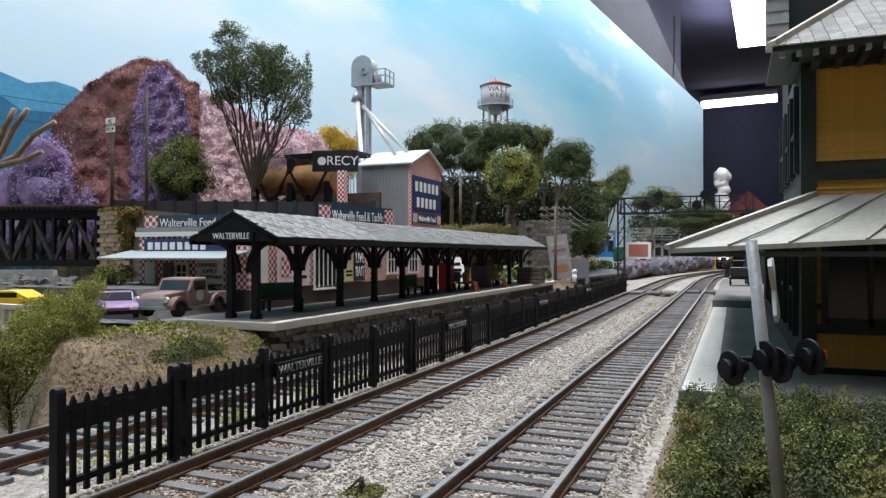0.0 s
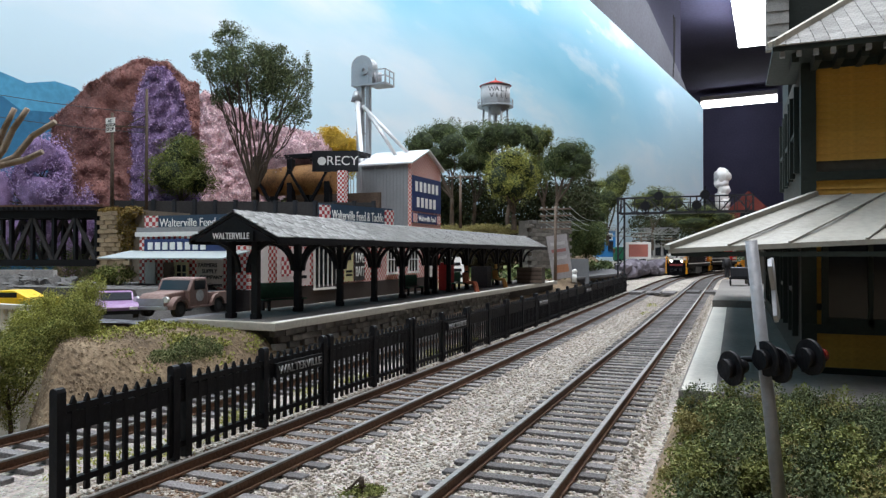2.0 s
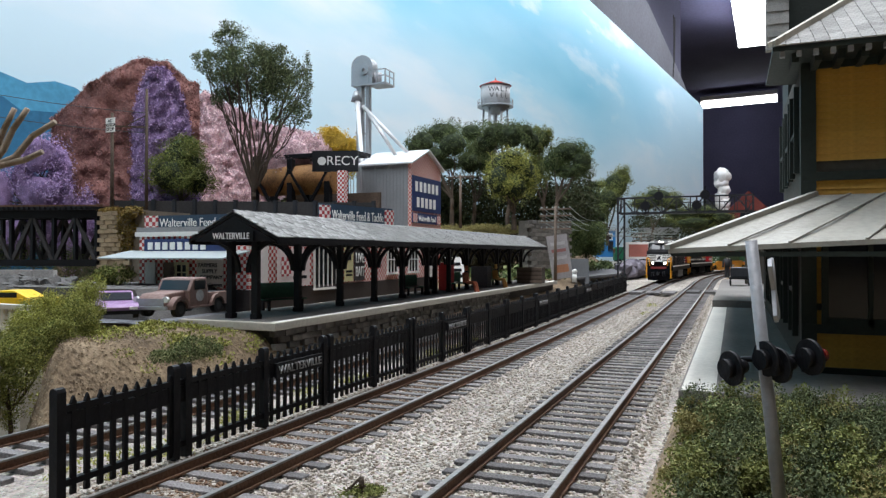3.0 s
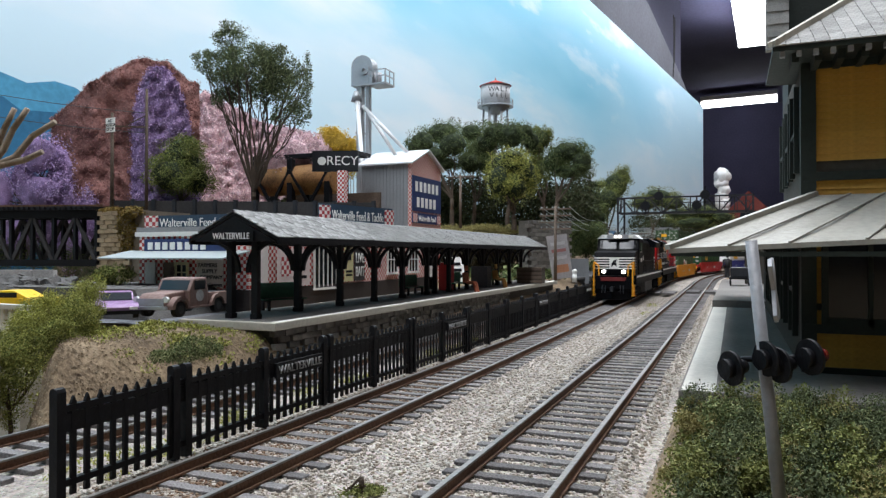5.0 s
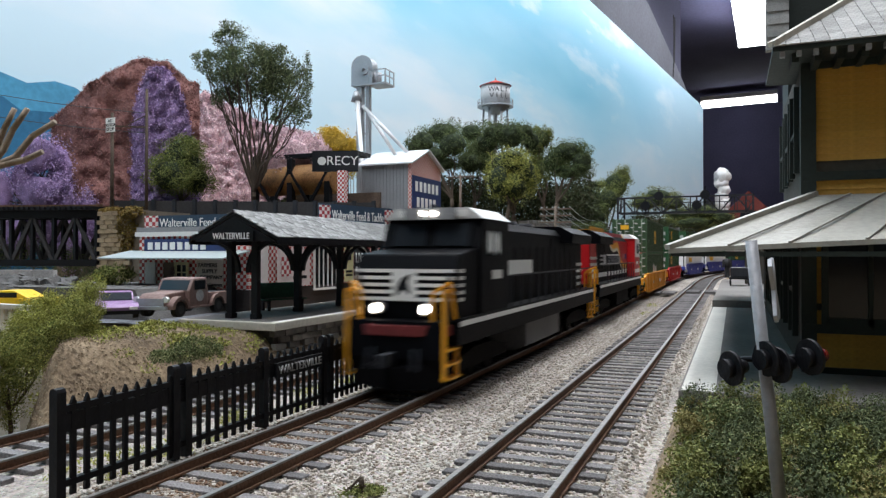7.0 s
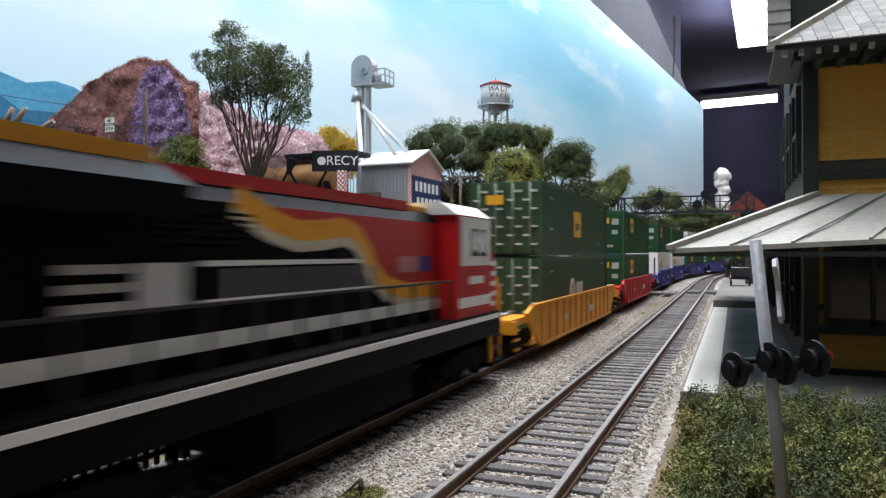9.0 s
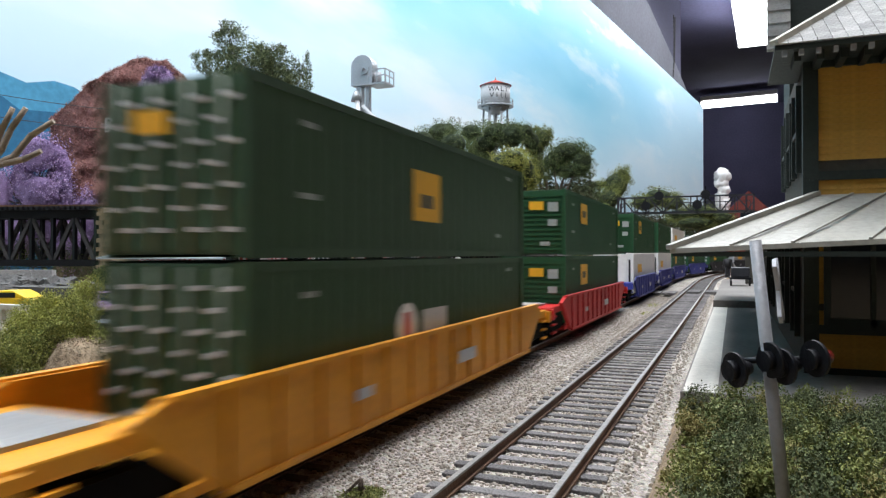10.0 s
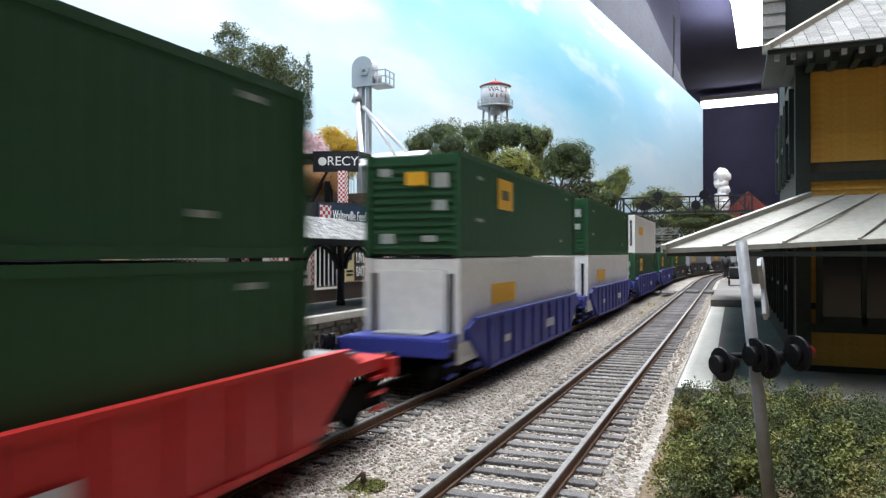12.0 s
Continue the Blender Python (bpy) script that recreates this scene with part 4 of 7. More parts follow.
def tree(name, label, x, y, z, blobs, trunk_r, leaves, leaf, material, seed, category="tree", lean=(0, 0), group="", core=0.0, core_mat=None, low_fork=0.5):
    """A tree at its base: blobs are clumps of crown relative to it; a limb runs to each."""
    t = thing(name, label, category, x, y, z, group=group)
    rng, nr = random.Random(seed), np.random.default_rng(seed)
    bm = bmesh.new()
    low = min(b[2] - b[5] for b in blobs)
    fork = Vector((lean[0], lean[1], max(0.25, low * low_fork)))
    limb(bm, (0, 0, -0.4), fork, trunk_r, trunk_r * .75, rng, 0.06)
    for b in blobs:
        limb(bm, fork, (b[0], b[1], b[2]), trunk_r * .5, trunk_r * .12, rng)
        for _ in range(4):
            k = rng.uniform(.4, .9)
            p = fork.lerp(Vector(b[:3]), k)
            q = Vector(b[:3]) + Vector((rng.uniform(-1, 1) * b[3], rng.uniform(-1, 1) * b[4], rng.uniform(-.2, 1) * b[5])) * .85
            limb(bm, p, q, trunk_r * .2, trunk_r * .05, rng)
    part("trunk", bm, BARK, t)
    lumps = []
    for b in blobs:
        for _ in range(7):
            u = Vector((rng.uniform(-1, 1), rng.uniform(-1, 1), rng.uniform(-.6, 1))).normalized()
            k = rng.uniform(.2, .46)
            lumps.append((b[0] + u.x * b[3] * .92, b[1] + u.y * b[4] * .92, b[2] + u.z * b[5] * .92, b[3] * k, b[4] * k, b[5] * k))
    V, F = leaf_cloud(nr, list(blobs) + lumps, leaves, leaf, 0.34, 0.45)
    soup("crown", V, F, material, t)
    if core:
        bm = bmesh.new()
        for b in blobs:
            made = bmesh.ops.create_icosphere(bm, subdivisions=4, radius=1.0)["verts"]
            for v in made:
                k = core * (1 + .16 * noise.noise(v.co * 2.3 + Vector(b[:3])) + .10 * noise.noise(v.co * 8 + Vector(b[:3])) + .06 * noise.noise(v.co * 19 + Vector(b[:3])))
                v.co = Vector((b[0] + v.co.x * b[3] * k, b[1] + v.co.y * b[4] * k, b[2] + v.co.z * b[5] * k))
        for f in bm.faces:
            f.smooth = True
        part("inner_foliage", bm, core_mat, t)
    return t


def leafmat(name, *cols):
    return island_mat(name, cols, 0.85)


G_DARK = leafmat("dark_foliage", (0.025, 0.04, 0.016), (0.06, 0.088, 0.03), (0.11, 0.14, 0.05), (0.18, 0.21, 0.09))
G_TALL = leafmat("grey_green_foliage", (0.03, 0.042, 0.02), (0.075, 0.10, 0.045), (0.13, 0.16, 0.075), (0.21, 0.24, 0.12))
G_MID = leafmat("olive_foliage", (0.04, 0.055, 0.017), (0.11, 0.14, 0.036), (0.20, 0.22, 0.062), (0.28, 0.28, 0.10))
G_SHRUB = leafmat("shrub_green", (0.04, 0.06, 0.022), (0.095, 0.125, 0.045), (0.18, 0.205, 0.085), (0.28, 0.28, 0.13))
G_LIGHT = leafmat("yellow_green_foliage", (0.10, 0.115, 0.025), (0.24, 0.26, 0.06), (0.38, 0.37, 0.10), (0.30, 0.32, 0.08))
G_DEEP = leafmat("deep_green_turf", (0.045, 0.058, 0.028), (0.09, 0.11, 0.05), (0.15, 0.17, 0.08))
G_TURF = leafmat("olive_turf", (0.10, 0.115, 0.035), (0.17, 0.185, 0.055), (0.24, 0.245, 0.085))
G_STRAW = leafmat("straw_turf", (0.16, 0.13, 0.05), (0.24, 0.21, 0.075), (0.30, 0.27, 0.11))
G_BANK = leafmat("bank_green", (0.06, 0.075, 0.018), (0.15, 0.17, 0.04), (0.25, 0.26, 0.065), (0.33, 0.33, 0.10))
PINK = leafmat("pink_blossom", (0.50, 0.30, 0.35), (0.78, 0.54, 0.55), (0.86, 0.74, 0.73), (0.40, 0.27, 0.36))
LILAC = leafmat("purple_blossom", (0.17, 0.11, 0.24), (0.28, 0.18, 0.36), (0.56, 0.42, 0.60), (0.20, 0.16, 0.32))
MAROON = leafmat("maroon_foliage", (0.21, 0.09, 0.08), (0.26, 0.115, 0.10), (0.30, 0.15, 0.13), (0.17, 0.11, 0.11))
YELLOW = leafmat("yellow_foliage", (0.45, 0.30, 0.03), (0.65, 0.46, 0.06), (0.55, 0.40, 0.08))


def grown(name, label, px, py, Z, clumps, trunk_r, leaves, leaf, material, seed, group="", core=0.0, core_mat=None, low_fork=0.5, flat=0.8):
    """A tree whose base and crown clumps are given as bearings; clumps: (bearing, level, radius across, radius up, depth)."""
    x, y, z = spot(px, py, Z)
    k = Z / (784 / math.tan(radians(FOV / 2)))
    blobs = []
    for cx, cy, rx, rz, dz in clumps:
        a, b, c = spot(cx, cy, Z + dz)
        blobs.append((a - x, b - y, c - z, rx * k, rx * k * flat, rz * k))
    return tree(name, label, x, y, z, blobs, trunk_r, leaves, leaf, material, seed, group=group, core=core, core_mat=core_mat, low_fork=low_fork)


grown("tall_tree", "tall open tree with dark green crown and many bare limbs", 449, 372, 52,
      [(410, 72, 30, 30, 0), (362, 108, 22, 18, 1), (385, 118, 30, 26, 0), (400, 145, 30, 32, 1), (432, 112, 48, 36, -1), (458, 132, 46, 38, 0), (480, 104, 30, 24, 0), (492, 140, 34, 36, 1), (518, 125, 20, 28, 1), (543, 120, 8, 26, 1), (545, 150, 9, 34, 1), (470, 165, 36, 24, 0), (425, 165, 30, 18, 1), (525, 165, 24, 40, -1), (532, 205, 18, 20, -1), (500, 205, 22, 20, 0), (403, 48, 16, 14, 0), (385, 172, 12, 18, 0)],
      0.2, 46000, 0.066, G_TALL, 11, low_fork=0.22)
# near-black core colour stands for the shade inside the crown
grown("bush_tree", "rounded olive green bushy tree", 320, 365, 50,
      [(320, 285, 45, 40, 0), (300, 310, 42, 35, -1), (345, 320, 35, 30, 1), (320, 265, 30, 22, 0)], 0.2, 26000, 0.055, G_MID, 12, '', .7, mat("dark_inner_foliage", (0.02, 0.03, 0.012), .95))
# these crowns get the same dark filling in place of inner shade
for i, (px, py, Z, cl, m) in enumerate((
        (800, 400, 84, [(748, 252, 28, 26, 0), (782, 236, 36, 25, 1), (802, 256, 32, 26, -1), (768, 276, 34, 18, 0), (735, 262, 18, 18, 1), (790, 290, 22, 14, 0)], G_DARK),
        (840, 405, 88, [(835, 236, 26, 20, 0), (850, 272, 32, 28, 0), (832, 288, 30, 22, -1), (865, 295, 26, 20, 0)], G_DARK),
        (900, 405, 82, [(880, 236, 34, 24, 0), (905, 240, 32, 28, -1), (860, 256, 28, 22, 1), (928, 234, 22, 18, 0), (940, 250, 20, 22, 1)], G_DARK),
        (910, 400, 72, [(893, 292, 32, 28, 0), (925, 302, 30, 32, 0), (905, 330, 40, 30, 0), (882, 318, 24, 32, -1), (936, 322, 20, 28, 1), (905, 278, 30, 16, 0)], G_LIGHT),
        (962, 400, 86, [(960, 246, 18, 22, 0), (948, 264, 16, 16, 0), (952, 300, 18, 30, 0)], G_MID),
        (985, 400, 80, [(1005, 270, 34, 24, 0), (983, 286, 27, 26, 1), (1030, 288, 23, 26, -1), (1010, 304, 36, 16, 0)], G_DARK),
        (1075, 430, 105, [(1090, 328, 26, 28, 0), (1058, 328, 22, 8, 1), (1102, 315, 16, 20, 0), (1078, 352, 26, 22, -1), (1060, 375, 24, 22, 0)], G_MID),
        (1030, 425, 95, [(1030, 360, 34, 24, 0), (1050, 385, 30, 26, 2), (1010, 380, 22, 22, 0)], G_DARK),
        (1155, 440, 150, [(1165, 350, 30, 20, 0), (1140, 360, 28, 16, 2), (1190, 360, 26, 16, 0)], G_MID),
        (1240, 440, 170, [(1240, 375, 32, 16, 0), (1205, 380, 28, 14, 2), (1275, 385, 26, 16, 0), (1230, 395, 40, 14, 0)], G_MID))):
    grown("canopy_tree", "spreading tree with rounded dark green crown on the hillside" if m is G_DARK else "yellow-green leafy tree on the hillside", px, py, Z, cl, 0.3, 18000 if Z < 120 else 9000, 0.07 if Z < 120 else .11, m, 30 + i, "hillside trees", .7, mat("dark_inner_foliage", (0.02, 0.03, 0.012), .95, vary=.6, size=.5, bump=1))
CORES = {LILAC: mat("purple_inner", (0.17, 0.11, 0.23), .95, vary=.5, size=.5, bump=1, tint=(0.30, 0.2, 0.36)), PINK: mat("pink_inner", (0.54, 0.36, 0.39), .95, vary=.5, size=.5, bump=1, tint=(0.68, 0.48, 0.5)),
         MAROON: mat("maroon_inner", (0.19, 0.08, 0.07), .95, vary=.5, size=1.6, bump=1, tint=(0.25, 0.12, 0.105)), YELLOW: mat("yellow_inner", (0.45, 0.31, 0.05), .95, vary=.4, size=.6, bump=1)}


def skyline(pts, x):
    for (a, b), (c, d) in zip(pts, pts[1:]):
        if a <= x <= c:
            return b + (d - b) * (x - a) / (c - a)
    return pts[0][1] if x < pts[0][0] else pts[-1][1]


HILL_TOP = ((80, 222), (95, 206), (140, 168), (150, 152), (175, 140), (200, 120), (235, 104), (262, 101), (295, 108), (320, 130), (345, 148), (372, 158), (410, 185), (470, 218), (560, 226), (640, 250))


def wooded_hill(label, x0, x1, drop, low, Z, material, leaves, leaf, seed, clump, dome=0, slope=4.0):
    """A hillside packed with foliage: a sloping, lumpy bank with small leaves all over it, ragged at the skyline."""
    t = thing("wooded_hill", label, "hill", group="backdrop trees")
    f = 784 / math.tan(radians(FOV / 2))

    def place(u, v):
        px = x0 + (x1 - x0) * u
        top = skyline(HILL_TOP, px) + drop + dome * abs(2 * u - 1) ** 3
        q = Vector((px / clump, (top + (low - top) * v) / clump, seed))
        lump = noise.noise(q) * .55 + noise.noise(q * 2.7) * .25
        py = top + (low - top) * v - (1 - v) * 7 * noise.noise(q * 1.7)
        return spot(px + 2 * noise.noise(q * 2), py, Z - slope * v + lump * 1.1 + 2.5 * abs(2 * u - 1) ** 4)

    nu, nv = 70, 40
    V = [spot(x0 + (x1 - x0) * i / nu, low, Z + 3) for i in range(nu + 1)]
    V += [place(i / nu, j / nv) for j in range(nv + 1) for i in range(nu + 1)]
    n = nu + 1
    F = [(j * n + i, j * n + i + 1, (j + 1) * n + i + 1, (j + 1) * n + i) for j in range(nv + 1) for i in range(nu)]
    soup("inner_foliage", V, F, CORES[material], t, smooth=True)
    rg = np.random.default_rng(seed)
    uv = rg.random((leaves, 2))
    uv[: leaves // 14, 1] *= .03
    edge = rg.integers(0, 2, leaves // 10)
    uv[-(leaves // 10):, 0] = edge + (1 - 2 * edge) * rg.random(leaves // 10) * .04
    c = np.array([place(u, v) for u, v in uv]) + rg.normal(0, .09, (leaves, 3))
    a = rg.normal(size=(leaves, 3)); a /= np.linalg.norm(a, axis=1)[:, None]
    b = np.cross(a, rg.normal(size=(leaves, 3))); b /= np.linalg.norm(b, axis=1)[:, None]
    sz = leaf * rg.uniform(.5, 1.4, (leaves, 1))
    V = np.stack([c - a * sz, c + b * sz * .7, c + a * sz, c - b * sz * .7], 1).reshape(-1, 3)
    soup("leaf_cover", V, np.arange(leaves * 4).reshape(-1, 4), material, t)


wooded_hill("dull maroon wooded hill against the backdrop", 90, 352, 0, 392, 54, MAROON, 30000, .06, 5, 30, slope=2.5)
wooded_hill("violet blossoming hillside against the backdrop", 222, 352, 14, 392, 52, LILAC, 24000, .065, 3, 15, dome=170, slope=2.0)
wooded_hill("pale pink blossoming hillside against the backdrop", 300, 600, 2, 365, 66, PINK, 36000, .085, 4, 12, dome=40, slope=2.0)
for i, (px, py, Z, cl, m, n, lab) in enumerate((
        (80, 380, 50, [(70, 275, 45, 38, 0), (40, 320, 34, 45, 1), (105, 300, 34, 50, 1), (70, 345, 60, 40, 0), (110, 350, 30, 40, 0), (30, 420, 50, 50, 0), (120, 430, 45, 50, 0), (150, 400, 40, 60, 1), (0, 350, 35, 60, 1), (90, 390, 70, 60, 1)], LILAC, 26000, "purple blossoming tree against the backdrop"),
        (520, 350, 60, [(520, 280, 40, 40, 0), (545, 260, 30, 24, 1), (490, 300, 40, 40, 0)], PINK, 14000, "pink blossoming tree behind the mill"),
        (600, 340, 68, [(590, 250, 32, 24, 0), (615, 262, 22, 22, 0), (572, 262, 22, 24, 1), (600, 290, 40, 24, 0)], YELLOW, 16000, "yellow autumn tree behind the elevator"))):
    grown("blossom_tree", lab, px, py, Z, cl, 0.25, n, 0.07, m, 60 + i, "backdrop trees", .8, CORES[m], flat=.4)
for i, (px, py, Z, cl, m, n) in enumerate((
        (110, 640, 21.5, [(110, 560, 55, 45, 0), (150, 535, 40, 35, 1), (70, 600, 45, 45, -.5), (60, 560, 35, 35, 1), (165, 510, 25, 25, 1), (60, 625, 40, 35, -.5), (110, 600, 40, 30, -.5), (35, 590, 30, 40, 0), (140, 570, 35, 30, 0)], G_LIGHT, 20000),
        (205, 505, 33, [(205, 487, 28, 18, 0), (185, 490, 18, 14, 0)], G_MID, 1500),
        (60, 480, 47, [(-20, 460, 50, 40, 0), (40, 462, 50, 36, 0), (110, 465, 50, 36, 0), (170, 470, 40, 30, 0)], G_DARK, 3000),
        (20, 745, 18, [(10, 705, 36, 45, 0), (-10, 650, 40, 50, 0), (40, 655, 34, 38, 0), (65, 620, 34, 34, .5), (100, 592, 36, 28, 1), (20, 615, 38, 36, 1), (140, 560, 36, 34, 2)], G_BANK, 14000),
        (320, 640, 19.2, [(290, 632, 26, 12, 0), (345, 612, 36, 15, 0), (320, 628, 40, 14, -.2), (372, 620, 24, 12, 0)], G_SHRUB, 3500),
        (640, 872, 11.3, [(650, 868, 36, 7, 0), (605, 874, 28, 5, 0)], G_TURF, 900))):
    grown("bush", "yellow-green bushy undergrowth on the bank", px, py, Z, cl, 0.06, n * 3, 0.05 if Z > 25 else 0.024, m, 90 + i, "bank bushes")  # bushes on the bank


# Dark leaf clumps standing in for the shadow behind the hillside trunks.
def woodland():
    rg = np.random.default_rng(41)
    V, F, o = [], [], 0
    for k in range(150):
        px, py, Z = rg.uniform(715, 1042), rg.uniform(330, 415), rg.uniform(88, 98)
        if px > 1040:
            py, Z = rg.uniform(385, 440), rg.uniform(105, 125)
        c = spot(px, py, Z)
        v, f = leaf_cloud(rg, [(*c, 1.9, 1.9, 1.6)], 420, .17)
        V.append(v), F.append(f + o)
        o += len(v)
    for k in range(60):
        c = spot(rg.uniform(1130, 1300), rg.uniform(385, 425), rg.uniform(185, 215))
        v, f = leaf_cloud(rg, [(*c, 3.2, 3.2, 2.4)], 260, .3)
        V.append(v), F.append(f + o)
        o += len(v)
    tagged(soup("woodland", np.concatenate(V), np.concatenate(F), leafmat("shaded_wood", (0.012, 0.018, 0.008), (0.03, 0.042, 0.016), (0.06, 0.07, 0.028), (0.035, 0.028, 0.015))), "dense dark green woodland on the hillside, coloured for the shade between trunks", "woodland", kind="stuff")


woodland()


def brush_bank():
    """Dry grass and dark brush on the bank behind the platform."""
    rg = np.random.default_rng(52)
    for name, label, mats, n, top, leaf in (("brush", "dark brown brush on the bank behind the platform", leafmat("dark_brush", (0.02, 0.018, 0.012), (0.045, 0.04, 0.022), (0.07, 0.06, 0.032)), 90, 424, .12),
                                            ("thicket", "dark green thicket above the cutting wall", G_DARK, 70, 400, .1),
                                            ("dry_grass", "dry tan grass along the top of the bank", G_STRAW, 46, 402, .07)):
        V, F, o = [], [], 0
        for k in range(n):
            px = rg.uniform(1000, 1062) if name == "thicket" else rg.uniform(778, 948)
            c = spot(px, rg.uniform(top, top + (46 if n > 60 else 10)), rg.uniform(82, 92) if name == "thicket" else rg.uniform(74, 78))
            v, f = leaf_cloud(rg, [(*c, 1.0, .8, .75 if n > 60 else .4)], 420, leaf)
            V.append(v), F.append(f + o)
            o += len(v)
        tagged(soup(name, np.concatenate(V), np.concatenate(F), mats), label, "brush", kind="stuff")


brush_bank()


def low_green():
    """Clump foliage covering the ground before the depot platform."""
    rng = np.random.default_rng(7)
    for k in range(250):
        x, y = rng.uniform(-0.8, 4.2), rng.uniform(6.6, 14.8)
        if abs(x - .05 * y) < .34 and y < 9.3:
            continue
        r = rng.uniform(.15, .4)
        blobs = [(rng.uniform(-.17, .17), rng.uniform(-.17, .17), rng.uniform(-.05, .55) * r / .3, r * .55, r * .55, r * .5) for _ in range(6)]
        V, F = leaf_cloud(rng, blobs, 1350, (.019, .026, .021)[k % 3], .34)
        verge = y > 14.2 or x < -.4
        o = soup("ground_shrub", V, F, (G_STRAW, G_TURF)[k % 2] if verge and k % 3 else (G_DEEP, G_TURF, G_DEEP, G_SHRUB, G_DEEP, G_TURF, G_DEEP, G_SHRUB, G_STRAW)[k % 9])
        at(o, x, y, ground_z(x, y))
        tagged(o, "low clumped green shrub by the platform end", "shrub", "platform shrubs")


low_green()


# ---- further scenery ----
def strip(px0, px1, py0, py1, Z):
    """Two opposite corners of an upright face across the view at a distance."""
    return spot(px0, py1, Z), spot(px1, py0, Z)


def build_mountain():
    """The far ridge painted on the board: two thin flat layers lying on it."""
    m = thing("painted_mountain", "flat blue mountain ridge painted on the backdrop", "backdrop", kind="structure")
    a, b = Vector((-66.6, -60, 0)), Vector((-33.1, 173, 0))
    d = (b - a).normalized()
    n = Vector((d.y, -d.x, 0))
    for name, color, off, tops in (("far_ridge", (0.07, 0.30, 0.48), 0.15, ((-60, 110), (0, 128), (45, 147), (95, 144), (130, 155), (165, 180), (230, 260), (330, 330))),
                                   ("near_ridge", (0.025, 0.14, 0.26), 0.4, ((-60, 160), (0, 172), (30, 195), (95, 200), (130, 200), (200, 230), (330, 330)))):
        bm = bmesh.new()
        top, low = [], []
        for px, py in tops:
            u = Vector(spot(px, 450, 1.0)) - Vector((0, 0, EYE[2]))
            u.z = 0
            den = u.x * d.y - u.y * d.x
            k = (a.x * d.y - a.y * d.x) / den
            p = u * k + n * off
            z = EYE[2] - (py - 450) * k / (784 / math.tan(radians(FOV / 2)))
            top.append(bm.verts.new((p.x, p.y, z)))
            low.append(bm.verts.new((p.x, p.y, -3)))
        for i in range(len(top) - 1):
            bm.faces.new((low[i], low[i + 1], top[i + 1], top[i]))
        part(name, bm, mat("painted_" + name, color, 0.9, vary=0.25, size=4, bump=0.05), m)


build_mountain()


def build_terrace_wall():
    w = thing("retaining_wall", "long dark board retaining wall below the upper line", "wall", kind="structure")
    (x0, y0, z0), (x1, y1, z1) = strip(205, 640, 352, 400, 47)
    bm = bmesh.new()
    beam(bm, (x0, y0, 4.2), (x1, y1 + 2, 4.2), .5, 5.2)
    part("wall_board", bm, mat("sooty_board", (0.035, 0.033, 0.033), 0.85, vary=0.35, size=1), w)
    for k in range(14):
        p = Vector((x0, y0, 0)).lerp(Vector((x1, y1 + 2, 0)), k / 13)
        part("wall_post", boxes((p.x - .12, p.x + .12, p.y - .4, p.y - .2, 1.5, 6.9)), DARKSTEEL, w)


build_terrace_wall()


def build_recycler():
    r = thing("scrap_loading_shed", "black steel loading shed with orange tank and white sign", "industrial shed")
    k = 60
    x0, y0, zb = spot(452, 372, k)
    x1, y1, zt = spot(640, 268, k - 4)
    g = zb - 3
    fx, fy = (x1 - x0), (y1 - y0)
    for a in (0, .35, .7):
        for dy in (0, 2.6):
            part("column", boxes((x0 + fx * a - .25, x0 + fx * a + .25, y0 + fy * a + dy - .25, y0 + fy * a + dy + .25, g, zt - .3)), BLACK, r)
    bm = bmesh.new()
    beam(bm, (x0 - .5, y0 + 1.4, zt), (x1 - .6, y1 + 1.4, zt), 2.4, .32)
    part("roof", bm, BLACK, r)
    bm = bmesh.new()
    cyl(bm, (x0 + .2, y0 + 1.0, zt - 1.9), (x0 + fx * .74, y0 + fy * .74 + 1.0, zt - 1.9), 1.3, seg=24)
    part("tank", bm, mat("rusty_orange_tank", (0.17, 0.075, 0.028), 0.7, vary=0.75, size=0.8, tint=(0.34, 0.17, 0.06)), r)
    bm = bmesh.new()
    beam(bm, (x0 + .2, y0 + 4.2, zt - 4.0), (x1 - .5, y1 + 4.2, zt - 4.0), .3, 2.2)
    part("back_wall", bm, mat("weathered_plank", (0.14, 0.10, 0.075), 0.9, vary=0.4), r)
    for a, b in ((.0, .35), (.35, .72)):
        for q in (0, 1):
            bm = bmesh.new()
            za, zc = (g + .4, zt - 1.2) if q else (zt - 1.2, g + .4)
            beam(bm, (x0 + fx * a, y0 + fy * a - .2, za), (x0 + fx * b, y0 + fy * b - .2, zc), .22)
            part("brace", bm, BLACK, r)
    p, q = Vector(spot(553, 283, k - 5)), Vector(spot(634, 286, k - 5))
    ang = math.degrees(math.atan2(q.y - p.y, q.x - p.x))
    L = (q - p).length
    s = part("sign_board", boxes((-L / 2, L / 2, -.12, .12, -.85, .75)), mat("black_sign", (0.012, 0.014, 0.018), 0.5, vary=0.2), r)
    c = (p + q) / 2
    at(s, c.x, c.y, c.z, 0, 0, ang)
    words("lettering", "RECY", .75, LETTER, s, face_pose(.55, -.13, -.05, 0), 2.4)
    bm = bmesh.new()
    cyl(bm, (-L / 2 + .75, -.12, -.05), (-L / 2 + .75, -.15, -.05), .33, seg=20)
    part("emblem", bm, LETTER, s, "round white emblem")
    p = Vector(spot(606, 380, 50))
    o = part("chequered_pier", boxes((-.27, .27, -.27, .27, 0, 3.6)), CHECK, None)
    at(o, p.x, p.y, p.z - .5)
    tagged(o, "slim red and white checked chimney pier", "chimney")


build_recycler()


